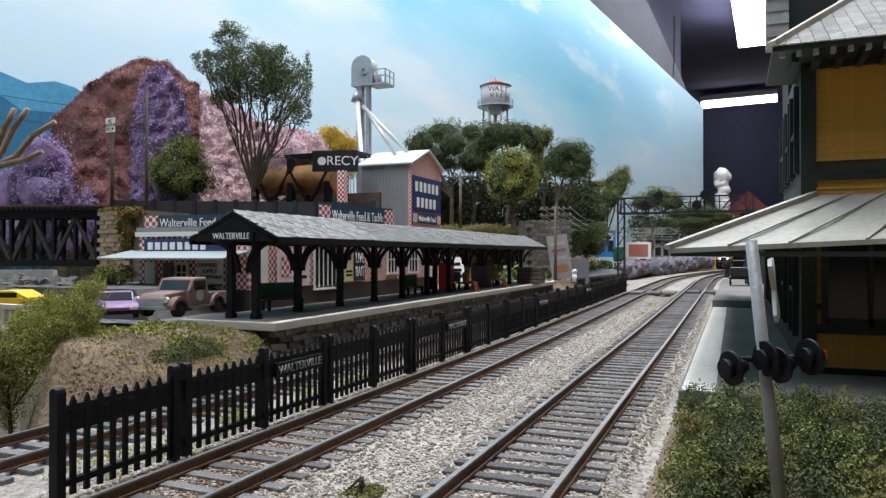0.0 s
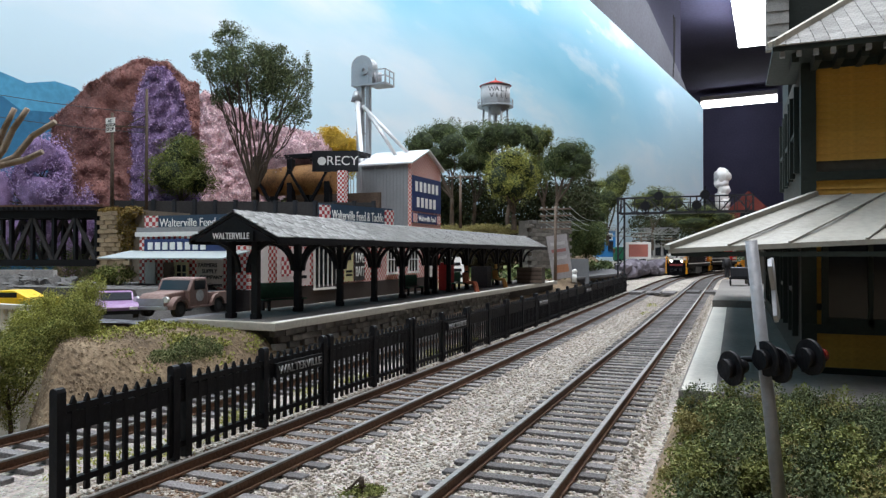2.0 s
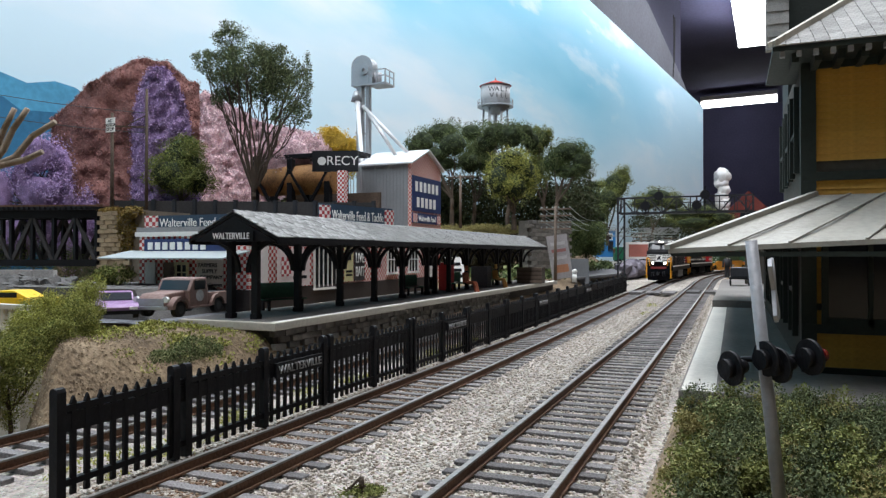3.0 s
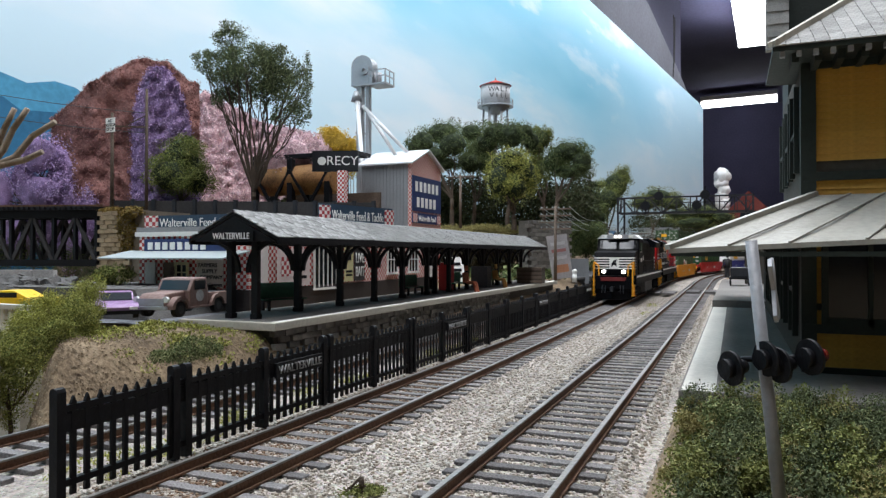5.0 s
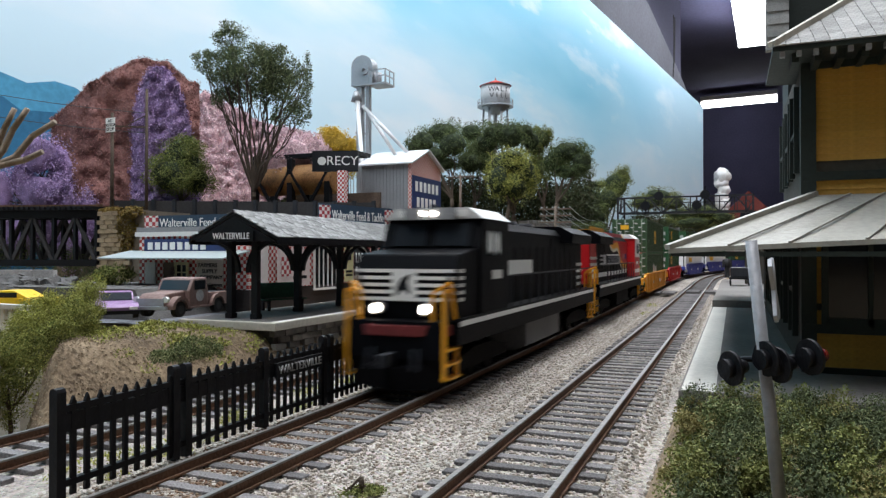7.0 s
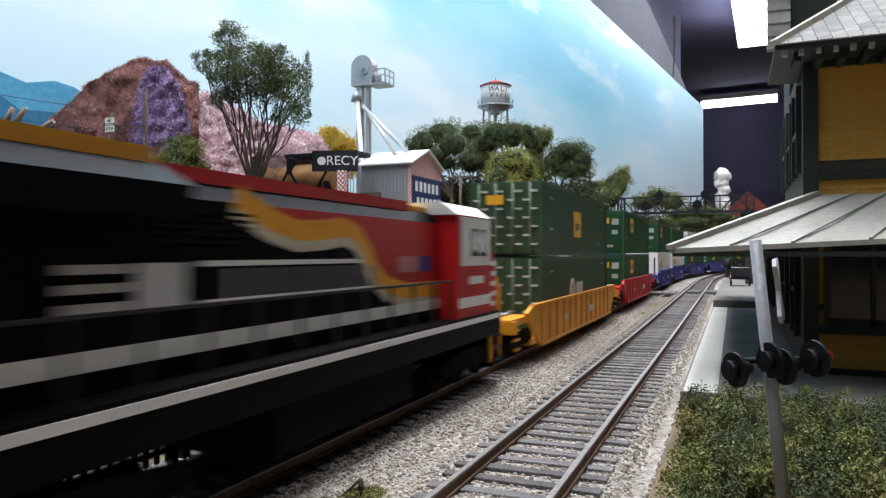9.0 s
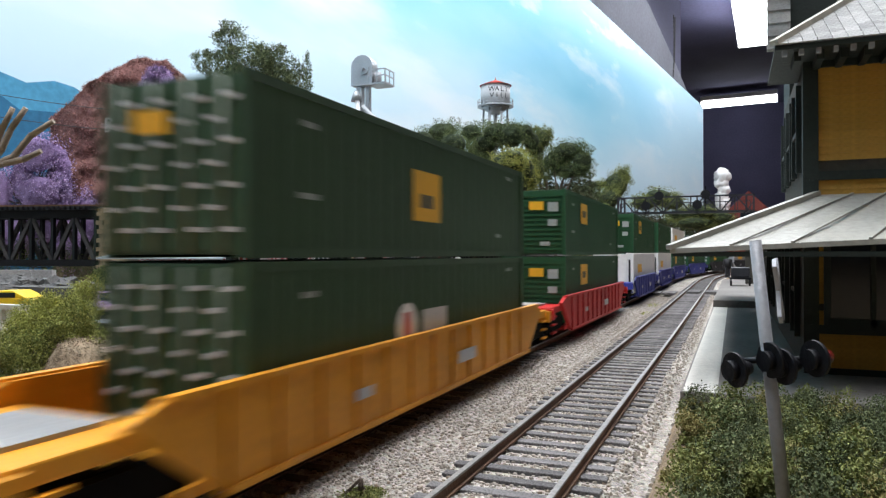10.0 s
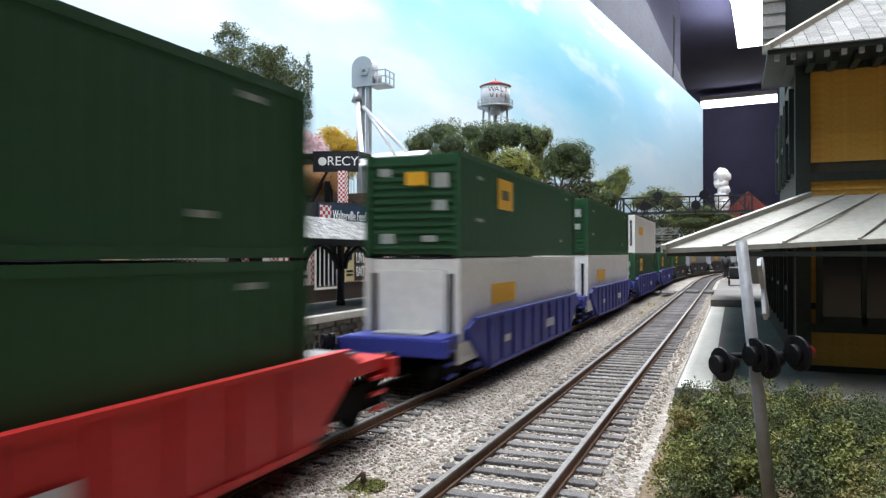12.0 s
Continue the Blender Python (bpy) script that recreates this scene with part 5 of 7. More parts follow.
def build_water_tower():
    x, y, z = spot(877, 190, 104)
    t = thing("water_tower", "silver water tower with red conical roof and black lettering", "water tower", x, y, 5.0)
    h = z - 5.0
    r = 2.15
    bm = bmesh.new()
    cyl(bm, (0, 0, h), (0, 0, h + 3.1), r, seg=28)
    tank = part("tank", bm, mat("silver_tank_paint", (0.40, 0.41, 0.42), 0.6, metal=0.15, vary=0.2, size=1.2), t)
    bm = bmesh.new()
    cyl(bm, (0, 0, h - 1.1), (0, 0, h), .6, r, 28)
    part("tank_bottom", bm, METAL, tank)
    bm = bmesh.new()
    cyl(bm, (0, 0, h + 3.1), (0, 0, h + 4.0), r + .2, .15, 28)
    cyl(bm, (0, 0, h + 3.9), (0, 0, h + 4.4), .12, .03, 8)
    part("roof", bm, mat("roof_red", (0.42, 0.05, 0.04), 0.6, vary=0.2), t)
    bm = bmesh.new()
    cyl(bm, (0, 0, h), (0, 0, h + .12), r + .5, seg=28)
    part("balcony", bm, METAL, t)
    for k in range(16):
        a = math.tau * k / 16
        part("rail_post", boxes((math.cos(a) * (r + .45) - .03, math.cos(a) * (r + .45) + .03, math.sin(a) * (r + .45) - .03, math.sin(a) * (r + .45) + .03, h, h + .95)), METAL, t)
    for zz in (.5, .95):
        bm = bmesh.new()
        for k in range(24):
            a, b = math.tau * k / 24, math.tau * (k + 1) / 24
            beam(bm, (math.cos(a) * (r + .45), math.sin(a) * (r + .45), h + zz), (math.cos(b) * (r + .45), math.sin(b) * (r + .45), h + zz), .06)
        part("balcony_rail", bm, METAL, t)
    for k in range(6):
        a = math.tau * k / 6 + .3
        bm = bmesh.new()
        cyl(bm, (math.cos(a) * 2.9, math.sin(a) * 2.9, -1), (math.cos(a) * 1.7, math.sin(a) * 1.7, h), .16, seg=8)
        part("leg", bm, METAL, t)
    bm = bmesh.new()
    cyl(bm, (0, 0, -1), (0, 0, h - 1), .3, seg=10)
    part("riser_pipe", bm, METAL, t)
    v = Vector((0 - x, 0 - y)).normalized()
    turn = math.degrees(math.atan2(v.y, v.x)) + 90
    for j, (txt, zz) in enumerate((("WALT", h + 2.25), ("VILL", h + 1.3))):
        for i, ch in enumerate(txt):
            a = turn - 90 + (-14 + 20 * i)
            words("lettering", ch, .78, BLACK, tank, face_pose(math.cos(radians(a)) * (r + .01), math.sin(radians(a)) * (r + .01), zz, a + 90))


build_water_tower()


def build_gantry():
    g = thing("signal_bridge", "dark lattice signal bridge over the tracks", "signal bridge")
    y = 68.5
    xl, xr = -9.9, 1.3
    zt, zb = 8.6, 7.05
    for x in (xl, xr):
        for dx in (-.3, .3):
            part("leg", boxes((x + dx - .08, x + dx + .08, y - .1, y + .1, -.3, zt)), DARKSTEEL, g)
        for k in range(8):
            bm = bmesh.new()
            beam(bm, (x - .3, y, k * 1.0), (x + .3, y, k * 1.0 + 1.0), .08)
            part("lacing", bm, DARKSTEEL, g)
    part("chord", boxes((xl - .3, xr + .3, y - .12, y + .12, zt - .14, zt)), DARKSTEEL, g)
    part("chord", boxes((xl - .3, xr + .3, y - .12, y + .12, zb, zb + .14)), DARKSTEEL, g)
    n = 9
    for k in range(n):
        x0, x1 = xl + (xr - xl) * k / n, xl + (xr - xl) * (k + 1) / n
        bm = bmesh.new()
        beam(bm, (x0, y, zb if k % 2 else zt), (x1, y, zt if k % 2 else zb), .12)
        part("diagonal", bm, DARKSTEEL, g)
        part("strut", boxes((x0 - .05, x0 + .05, y - .06, y + .06, zb, zt)), DARKSTEEL, g)
    part("walkway", boxes((xl, xr, y - .7, y - .13, zb - .1, zb - .04)), DARKSTEEL, g)
    for k in range(12):
        x = xl + (xr - xl) * k / 11
        part("walkway_post", boxes((x - .03, x + .03, y - .68, y - .62, zb - .04, zb + .9)), DARKSTEEL, g)
    part("walkway_rail", boxes((xl, xr, y - .68, y - .62, zb + .86, zb + .92)), DARKSTEEL, g)
    for x, z in ((-7.6, zt - .9), (-3.1, zt - .9), (-6.4, zt), (-2.4, zt)):
        bm = bmesh.new()
        cyl(bm, (x, y - .75, z), (x, y - .85, z), .42, seg=16)
        s = part("signal_head", bm, BLACK, g)
        part("signal_mast", boxes((x - .06, x + .06, y - .75, y - .6, z - .8, z + .75)), BLACK, s)


build_gantry()


def wire(name_parent, p, q, sag, r):
    bm = bmesh.new()
    p, q = Vector(p), Vector(q)
    pts = [p.lerp(q, k / 8) - Vector((0, 0, sag * 4 * (k / 8) * (1 - k / 8))) for k in range(9)]
    for a, b in zip(pts, pts[1:]):
        cyl(bm, a, b, r, seg=5, caps=False)
    return part("wire", bm, name_parent[1], name_parent[0])


def pole(px, py, Z, height, arms, label, seed, turn=0):
    x, y, z = spot(px, py, Z)
    t = thing("utility_pole", label, "utility pole", x, y, z - .2, group="utility poles")
    bm = bmesh.new()
    cyl(bm, (0, 0, -.3), (0, 0, height), .16, .11, 10)
    part("post", bm, WOODPOLE, t)
    for k in range(arms):
        z = height - .25 - .62 * k
        o = part("crossarm", boxes((-1.5, 1.5, -.07, .07, z - .07, z + .07)), WOODPOLE, t)
        o.rotation_euler = (0, 0, radians(turn))
        for i in range(6):
            xx = -1.35 + .54 * i
            part("insulator", boxes((xx - .045, xx + .045, -.045, .045, z + .07, z + .24)), mat("grey_insulator", (0.30, 0.33, 0.32), .4), o)
    return Vector((x, y, 0)), t, height


WIRE_M = mat("pale_wire", (0.30, 0.34, 0.32), 0.6, vary=0.1, bump=0)
poles = [pole(983, 498, 66, 7.2, 4, "weathered telegraph pole with four crossarms", 1),
         pole(1038, 485, 92, 7.0, 3, "weathered telegraph pole with crossarms", 2),
         pole(1135, 478, 128, 7.0, 3, "distant telegraph pole with crossarms", 3),
         pole(1188, 472, 165, 7.0, 3, "distant telegraph pole with crossarms", 4)]
line = thing("telegraph_wires", "pale sagging telegraph wires between the poles", "wires")
for (a, _, ha), (b, _, hb) in zip(poles, poles[1:]):
    for k in range(3):
        for i in (0, 2, 3, 5):
            dx = -1.35 + .54 * i
            z0, z1 = ground_z(a.x, a.y) + ha - .2 - .62 * k, ground_z(b.x, b.y) + hb - .2 - .62 * k
            wire((line, WIRE_M), (a.x + dx, a.y, z0), (b.x + dx, b.y, z1), .5, .028)
pole(815, 395, 70, 5.0, 1, "plain weathered utility pole by the mill", 5)


def build_stop_sign():
    x, y, z = spot(198, 372, 45)
    t = thing("motor_stop_sign", "white warning sign hung on a tall wooden pole", "sign", x, y, z)
    bm = bmesh.new()
    cyl(bm, (0, 0, -1), (0, 0, 6.2), .12, .09, 10)
    part("post", bm, BARK, t)
    b = part("sign_board", boxes((-.38, .38, -.16, -.12, 4.95, 5.85)), WHITE, t)
    for k, w in enumerate(("AC", "MOTOR", "STOP")):
        words("lettering", w, .2, BLACK, b, face_pose(0, -.17, 5.66 - .27 * k, 0))
    x2, y2, z2 = spot(259, 372, 46)
    q = thing("catenary_pole", "dark pole with bracket arm carrying wires", "utility pole", x2, y2, z2)
    bm = bmesh.new()
    cyl(bm, (0, 0, -1), (0, 0, 7.9), .12, .08, 10)
    part("post", bm, BARK, q)
    bm = bmesh.new()
    beam(bm, (0, 0, 5.4), (x - x2, y - y2, 5.3), .09)
    beam(bm, (0, 0, 6.2), ((x - x2) * .6, (y - y2) * .6, 5.4), .06)
    part("bracket_arm", bm, BARK, q)
    ln = thing("catenary_wires", "thin dark overhead wires above the trestle", "wires")
    dk = mat("dark_wire", (0.05, 0.05, 0.05), 0.6, bump=0)
    for (p0, p1), (q0, q1) in (((0, 165), (259, 200)), ((0, 205), (259, 235))):
        wire((ln, dk), spot(p0 - 40, p1 - 4, 45), spot(q0, q1, 46), .15, .025)


build_stop_sign()


def build_trestle():
    t = thing("trestle_bridge", "black steel deck truss bridge over the gully", "bridge")
    Z = 44
    x1, y1, zt = spot(172, 372, Z)
    x0, y0, _ = spot(-90, 362, Z + 1)
    P, Q = Vector((x0, y0, 0)), Vector((x1, y1, 0))
    ht, hb = zt, zt - 3.3
    for dy in (0, 2.2):
        o = Vector((0, dy, 0))
        for z, w in ((ht - .25, .5), (hb, .4)):
            bm = bmesh.new()
            beam(bm, P + o + Vector((0, 0, z)), Q + o + Vector((0, 0, z)), .3, w)
            part("chord", bm, BLACK, t)
        n = 7
        for k in range(n):
            a, b = P.lerp(Q, k / n) + o, P.lerp(Q, (k + 1) / n) + o
            for za, zb in (((ht - .4, hb),), ((hb, ht - .4),))[k % 2]:
                bm = bmesh.new()
                beam(bm, a + Vector((0, 0, za)), b + Vector((0, 0, zb)), .22)
                part("diagonal", bm, mat("grimy_steel", (0.045, 0.043, 0.045), .7, vary=.4), t)
            bm = bmesh.new()
            beam(bm, b + Vector((0, 0, ht)), b + Vector((0, 0, hb)), .22)
            part("upright", bm, BLACK, t)
    d = (Q - P)
    for k in range(30):
        p = P.lerp(Q, k / 29)
        part("deck_tie", boxes((p.x - .14, p.x + .14, p.y - .6, p.y + 2.8, ht, ht + .2)), BLACK, t)
    bm = bmesh.new()
    for dy in (.4, 1.6):
        beam(bm, P + Vector((0, dy, ht + .28)), Q + Vector((0, dy, ht + .28)), .12, .18)
    part("rail", bm, RUST, t)
    # abutment
    a = thing("bridge_abutment", "tan cut-stone bridge abutment grown with brown ivy", "abutment")
    cx, cy, _ = spot(196, 420, Z - .5)
    part("core", boxes((cx - .95, cx + 2.6, cy, cy + 4, -1.5, ht - .1)), mat("abutment_core", (0.16, 0.13, 0.1), 0.95), a)
    st = mesh_of("stone", boxes((-.29, .29, -.12, .12, -.13, .13)), STONE_TAN, .025)
    rng = random.Random(6)
    for r in range(24):
        for k in range(4):
            o = new("stone", st)
            o.parent = a
            at(o, cx - .7 + .61 * k + .3 * (r % 2), cy - .03 + rng.uniform(-.05, .05), ht - .25 - .275 * r, 0, 0, rng.uniform(-3, 3))
    rg = np.random.default_rng(21)
    V, F = leaf_cloud(rg, [(cx + 1.4, cy - .1, ht - 1.0, .8, .3, 1.0), (cx + 1.8, cy - .1, ht - .2, .9, .5, .35), (cx + 1.5, cy - .1, ht - 2.3, .5, .3, .7), (cx - .2, cy + .3, ht, .9, .6, .15)], 2600, .09)
    soup("ivy", V, F, leafmat("brown_ivy", (0.16, 0.10, 0.03), (0.25, 0.17, 0.05), (0.12, 0.10, 0.03)), a)
    # low white parapet and rubble below the bridge
    w = thing("river_parapet", "whitish weathered concrete parapet below the bridge", "parapet")
    (ax, ay, az) = spot(-60, 484, 36)
    (bx, by, bz) = spot(98, 484, 36)
    bm = bmesh.new()
    beam(bm, (ax, ay, az - .2), (bx, by, bz - .2), .4, .75)
    part("wall_block", bm, mat("stained_parapet", (0.42, 0.40, 0.38), .9, vary=.35, size=.8), w)
    rubble = thing("rubble_heap", "heap of dark broken rocks below the parapet", "rocks")
    for k in range(60):
        px, py = rng.uniform(-10, 130), rng.uniform(493, 520)
        p = spot(px, py, 34 - (py - 493) * .12)
        bm = bmesh.new()
        s = rng.uniform(.2, .45)
        bmesh.ops.create_icosphere(bm, subdivisions=1, radius=s)
        for v in bm.verts:
            v.co += Vector((rng.uniform(-1, 1), rng.uniform(-1, 1), rng.uniform(-1, 1))) * s * .35
            v.co.z *= .7
        o = part("rock", bm, mat("dark_rubble", (0.11, 0.105, 0.10), .95, vary=.5, size=.5, bump=.8), rubble)
        at(o, *p)
    part("rubble_bank", (lambda b: (prism(b, [(-6, -3), (8, -3), (6, .1), (-5, .1)], 1, 0, 6), b)[1])(bmesh.new()), mat("dark_rubble", (0.11, 0.105, 0.10), .95), rubble).matrix_basis = pose(*[v * U for v in spot(55, 512, 31)])


build_trestle()


def wheel(bm_r, w, parent, x, y, z):
    bm = bmesh.new()
    cyl(bm, (-w / 2, 0, 0), (w / 2, 0, 0), bm_r, seg=18)
    o = part("wheel", bm, mat("tyre_rubber", (0.015, 0.015, 0.016), 0.8), parent)
    at(o, x, y, z)
    bm = bmesh.new()
    cyl(bm, (-w / 2 - .02, 0, 0), (w / 2 + .02, 0, 0), bm_r * .55, seg=12)
    part("rim", bm, DARKSTEEL, o)
    return o


def build_pickup():
    x, y, z = spot(325, 556, 27.2)
    t = thing("pickup_truck", "faded brown rounded old pickup truck in the yard", "pickup truck", x, y, z, 8)
    t.scale = (.84, .84, .74)
    paint = mat("faded_brown_paint", (0.19, 0.115, 0.095), 0.6, vary=0.3, size=0.8, tint=(0.24, 0.16, 0.14))
    bm = bmesh.new()
    prism(bm, [(-2.3, .45), (-2.35, .95), (-2.1, 1.18), (-.75, 1.28), (-.7, .45)], 0, -.62, .62)
    part("bonnet", bm, paint, t, bevel=.09)
    bm = bmesh.new()
    prism(bm, [(-.75, .45), (-.8, 1.25), (-.45, 1.88), (.55, 1.92), (.7, 1.25), (.7, .45)], 0, -.85, .85)
    cab = part("cab", bm, paint, t, bevel=.1)
    bm = bmesh.new()
    prism(bm, [(-.79, 1.3), (-.52, 1.78), (-.49, 1.78), (-.74, 1.3)], 0, -.7, .7)
    part("windscreen", bm, GLASS, cab)
    for sx in (-.862, .85):
        part("side_window", boxes((sx, sx + .012, -.4, .42, 1.3, 1.76)), GLASS, cab)
    part("bed", boxes((-.8, .8, .75, 2.35, .6, 1.1)), paint, t, bevel=.04)
    part("bed_floor", boxes((-.7, .7, .85, 2.28, 1.1, 1.108)), BLACK, t)
    for sx in (-1, 1):
        for yy in (-1.5, 1.45):
            bm = bmesh.new()
            pts = [(yy + .62 * math.cos(a), .42 + .6 * math.sin(a)) for a in [i * math.pi / 10 for i in range(11)]]
            inner = [(yy + .45 * math.cos(a), .42 + .45 * math.sin(a)) for a in [i * math.pi / 10 for i in range(11)]]
            prism(bm, pts + inner[::-1], 0, min(sx * .6, sx * .95), max(sx * .6, sx * .95))
            part("wing", bm, paint, t)
            wheel(.38, .24, t, sx * .78, yy, .38)
    part("running_board", boxes((-.95, .95, -.9, .8, .38, .46)), paint, t)
    part("bumper", boxes((-.9, .9, -2.52, -2.4, .42, .6)), METAL, t, bevel=.02)
    part("grille", boxes((-.66, .66, -2.38, -2.34, .62, .95)), METAL, t)
    for sx in (-.72, .72):
        bm = bmesh.new()
        cyl(bm, (sx, -2.2, .9), (sx, -2.34, .9), .15, seg=14)
        part("headlamp", bm, METALROOF, t)
    for sx in (.853, -.863):
        o = part("door_emblem", (lambda b: (cyl(b, (0, 0, 0), (.01, 0, 0), .3, seg=20), b)[1])(bmesh.new()), mat("grey_emblem", (0.42, 0.42, 0.42), 0.6), cab, "plain round grey door emblem")
        at(o, sx, 0, .98)


def small_car(px, py, Z, rz, color, label):
    x, y, z = spot(px, py, Z)
    t = thing("car", label, "car", x, y, z, rz, group="parked cars")
    t.scale = (.82, .82, .71)
    paint = mat("car_paint_" + str(int(color[0] * 100)), color, 0.35, vary=0.1)
    bm = bmesh.new()
    prism(bm, [(-2.1, .3), (-2.15, .62), (-1.9, .78), (-.8, .88), (.9, .9), (2.0, .85), (2.1, .6), (2.05, .3)], 0, -.82, .82)
    part("body", bm, paint, t, bevel=.05)
    bm = bmesh.new()
    prism(bm, [(-.85, .86), (-.25, 1.28), (.75, 1.3), (1.5, .88)], 0, -.7, .7)
    c = part("cabin", bm, paint, t, bevel=.05)
    bm = bmesh.new()
    prism(bm, [(-.84, .9), (-.32, 1.25), (-.35, 1.27), (-.9, .92)], 0, -.62, .62)
    part("windscreen", bm, GLASS, c)
    for sx in (-.712, .7):
        part("side_window", boxes((sx, sx + .012, -.3, .9, .93, 1.2)), GLASS, c)
    part("bumper", boxes((-.84, .84, -2.2, -2.08, .28, .46)), BLACK, t)
    for sx in (-.6, .6):
        part("headlamp", boxes((sx - .16, sx + .16, -2.17, -2.1, .5, .64)), LETTER, t)
        for yy in (-1.3, 1.35):
            wheel(.32, .22, t, sx * 1.22, yy, .32)


build_pickup()
small_car(205, 560, 26.2, 50, (0.30, 0.17, 0.33), "small lilac car parked on the gravel yard")
small_car(14, 556, 27, -70, (0.75, 0.50, 0.02), "bright yellow car behind the concrete railing")


def concrete_railing():
    r = thing("concrete_railing", "grey arched concrete bridge railing", "railing")
    P, Q = Vector(spot(-40, 578, 24.5)), Vector(spot(58, 584, 24))
    for z, w, h in ((0.75, .3, .16), (-.1, .34, .3)):
        bm = bmesh.new()
        beam(bm, P + Vector((0, 0, z)), Q + Vector((0, 0, z)), w, h)
        part("rail", bm, CONCRETE, r)
    for k in range(9):
        p = P.lerp(Q, k / 8)
        part("baluster", boxes((p.x - .07, p.x + .07, p.y - .08, p.y + .08, p.z - .1, p.z + .75)), CONCRETE, r)
    part("abutment_block", boxes((P.x - 2, Q.x + .2, P.y - .2, P.y + .6, -3, P.z - .15)), CONCRETE, r)


concrete_railing()


def dead_tree():
    x, y, z = spot(-35, 420, 24)
    t = thing("bare_tree", "bare grey-brown dead tree branches", "tree", x, y, z)
    o = Vector((x, y, z))
    pale = mat("pale_dead_wood", (0.30, 0.24, 0.18), 0.9, vary=0.35, size=.3)
    ends = ((48, 192), (25, 192), (97, 215), (75, 268), (10, 290))
    bm = bmesh.new()
    base = Vector((0, 0, 0))
    fork = Vector(spot(-25, 300, 24)) - o
    limb(bm, base, fork, .2, .15, random.Random(2), .03)
    for i, (a, b) in enumerate(ends):
        limb(bm, fork, Vector(spot(a, b, 24)) - o, .13, .09, random.Random(i), .08)
    part("branch", bm, pale, t)


dead_tree()


def figurine(px, py, Z, color, label, seated, turn=0, z=None):
    """A tiny model figure as one plain mesh."""
    x, y, zz = spot(px, py, Z)
    bm = bmesh.new()
    if seated:
        cyl(bm, (0, .1, .5), (0, .16, 1.05), .2, .17, 8)
        cyl(bm, (-.1, 0, .52), (-.1, -.45, .5), .09, .08, 6)
        cyl(bm, (.1, 0, .52), (.1, -.45, .5), .09, .08, 6)
        cyl(bm, (-.1, -.45, .5), (-.1, -.55, 0), .08, .07, 6)
        cyl(bm, (.1, -.45, .5), (.12, -.6, 0), .08, .07, 6)
        top = 1.28
    else:
        cyl(bm, (-.1, 0, 0), (-.08, 0, .85), .09, .1, 6)
        cyl(bm, (.1, 0, 0), (.08, 0, .85), .09, .1, 6)
        cyl(bm, (0, 0, .8), (0, 0, 1.45), .2, .22, 8)
        cyl(bm, (-.26, 0, 1.4), (-.3, -.05, .8), .07, .06, 6)
        cyl(bm, (.26, 0, 1.4), (.3, -.05, .8), .07, .06, 6)
        top = 1.68
    cyl(bm, (0, .1 if seated else 0, top - .14), (0, .1 if seated else 0, top + .14), .1, .08, 8)
    o = part("figurine", bm, mat("figure_paint_" + str(int(color[0] * 1000)), color, 0.7, vary=0.5, size=.25))
    at(o, x, y, z if z is not None else zz, 0, 0, turn)
    o.scale = (1.15, 1.15, 1.15)
    tagged(o, label, "figurine", "model figurines")


figurine(828, 508, 44, (0.45, 0.13, 0.07), "small painted seated figurine in brown and red", True, 80, .9)
figurine(880, 503, 50, (0.50, 0.26, 0.07), "small painted seated figurine in tan overalls", True, 80, .9)
figurine(1287, 492, 62, (0.03, 0.028, 0.03), "small dark standing figurine on the platform", False, 0)
figurine(305, 520, 33, (0.10, 0.06, 0.05), "small dark figurine by the shop door", False, 0, .55)


def platform_clutter():
    x, y, z = spot(852, 505, 50)
    o = part("crate", boxes((-.6, .6, -.5, .5, 0, 1.5)), mat("grey_bin", (0.10, 0.10, 0.11), 0.6), None, bevel=.04)
    tagged(at(o, x, y, .9), "dark grey upright bin under the canopy", "bin")
    x, y, z = spot(832, 500, 55)
    a = thing("sandwich_board", "white printed board leaning under the canopy", "sign", x - 1, y, .9, 60)
    o = part("board", boxes((-.9, .9, -.04, .04, 0, 2.2)), WHITE, a)
    o.rotation_euler = (radians(-18), 0, 0)
    for k in range(3):
        part("printed_bar", boxes((-.6, .6, -.055, -.045, .5 + .5 * k, .75 + .5 * k)), BLACK, o)
    x, y, z = spot(790, 500, 46)
    o = part("vending_box", boxes((-.4, .4, -.4, .4, 0, 1.8)), LOCORED, None, bevel=.05)
    tagged(at(o, x, y, .9), "red upright vending box at the shop end", "vending machine")
    x, y, z = spot(940, 495, 56)
    c = thing("pallet_crate", "brown slatted wooden crate on the platform", "crate", x, y, .9)
    for k in range(4):
        part("slat", boxes((-1.0, 1.0, -.6, -.54, .1 + .32 * k, .32 + .32 * k)), WOODPOLE, c)
    part("frame", boxes((-1.0, 1.0, -.54, .5, .05, 1.3)), BARK, c)
    x, y, z = spot(1017, 500, 62)
    bm = bmesh.new()
    cyl(bm, (0, 0, 0), (0, 0, .8), .22, .18, 12)
    bmesh.ops.create_icosphere(bm, subdivisions=2, radius=.24, matrix=Matrix.Translation((0, 0, .95)))
    o = part("bollard", bm, WHITE)
    tagged(at(o, x, y, z), "white rounded bollard by the fence", "bollard")


platform_clutter()


WOODFADE = mat("faded_pale_print", (0.40, 0.38, 0.38), .7)


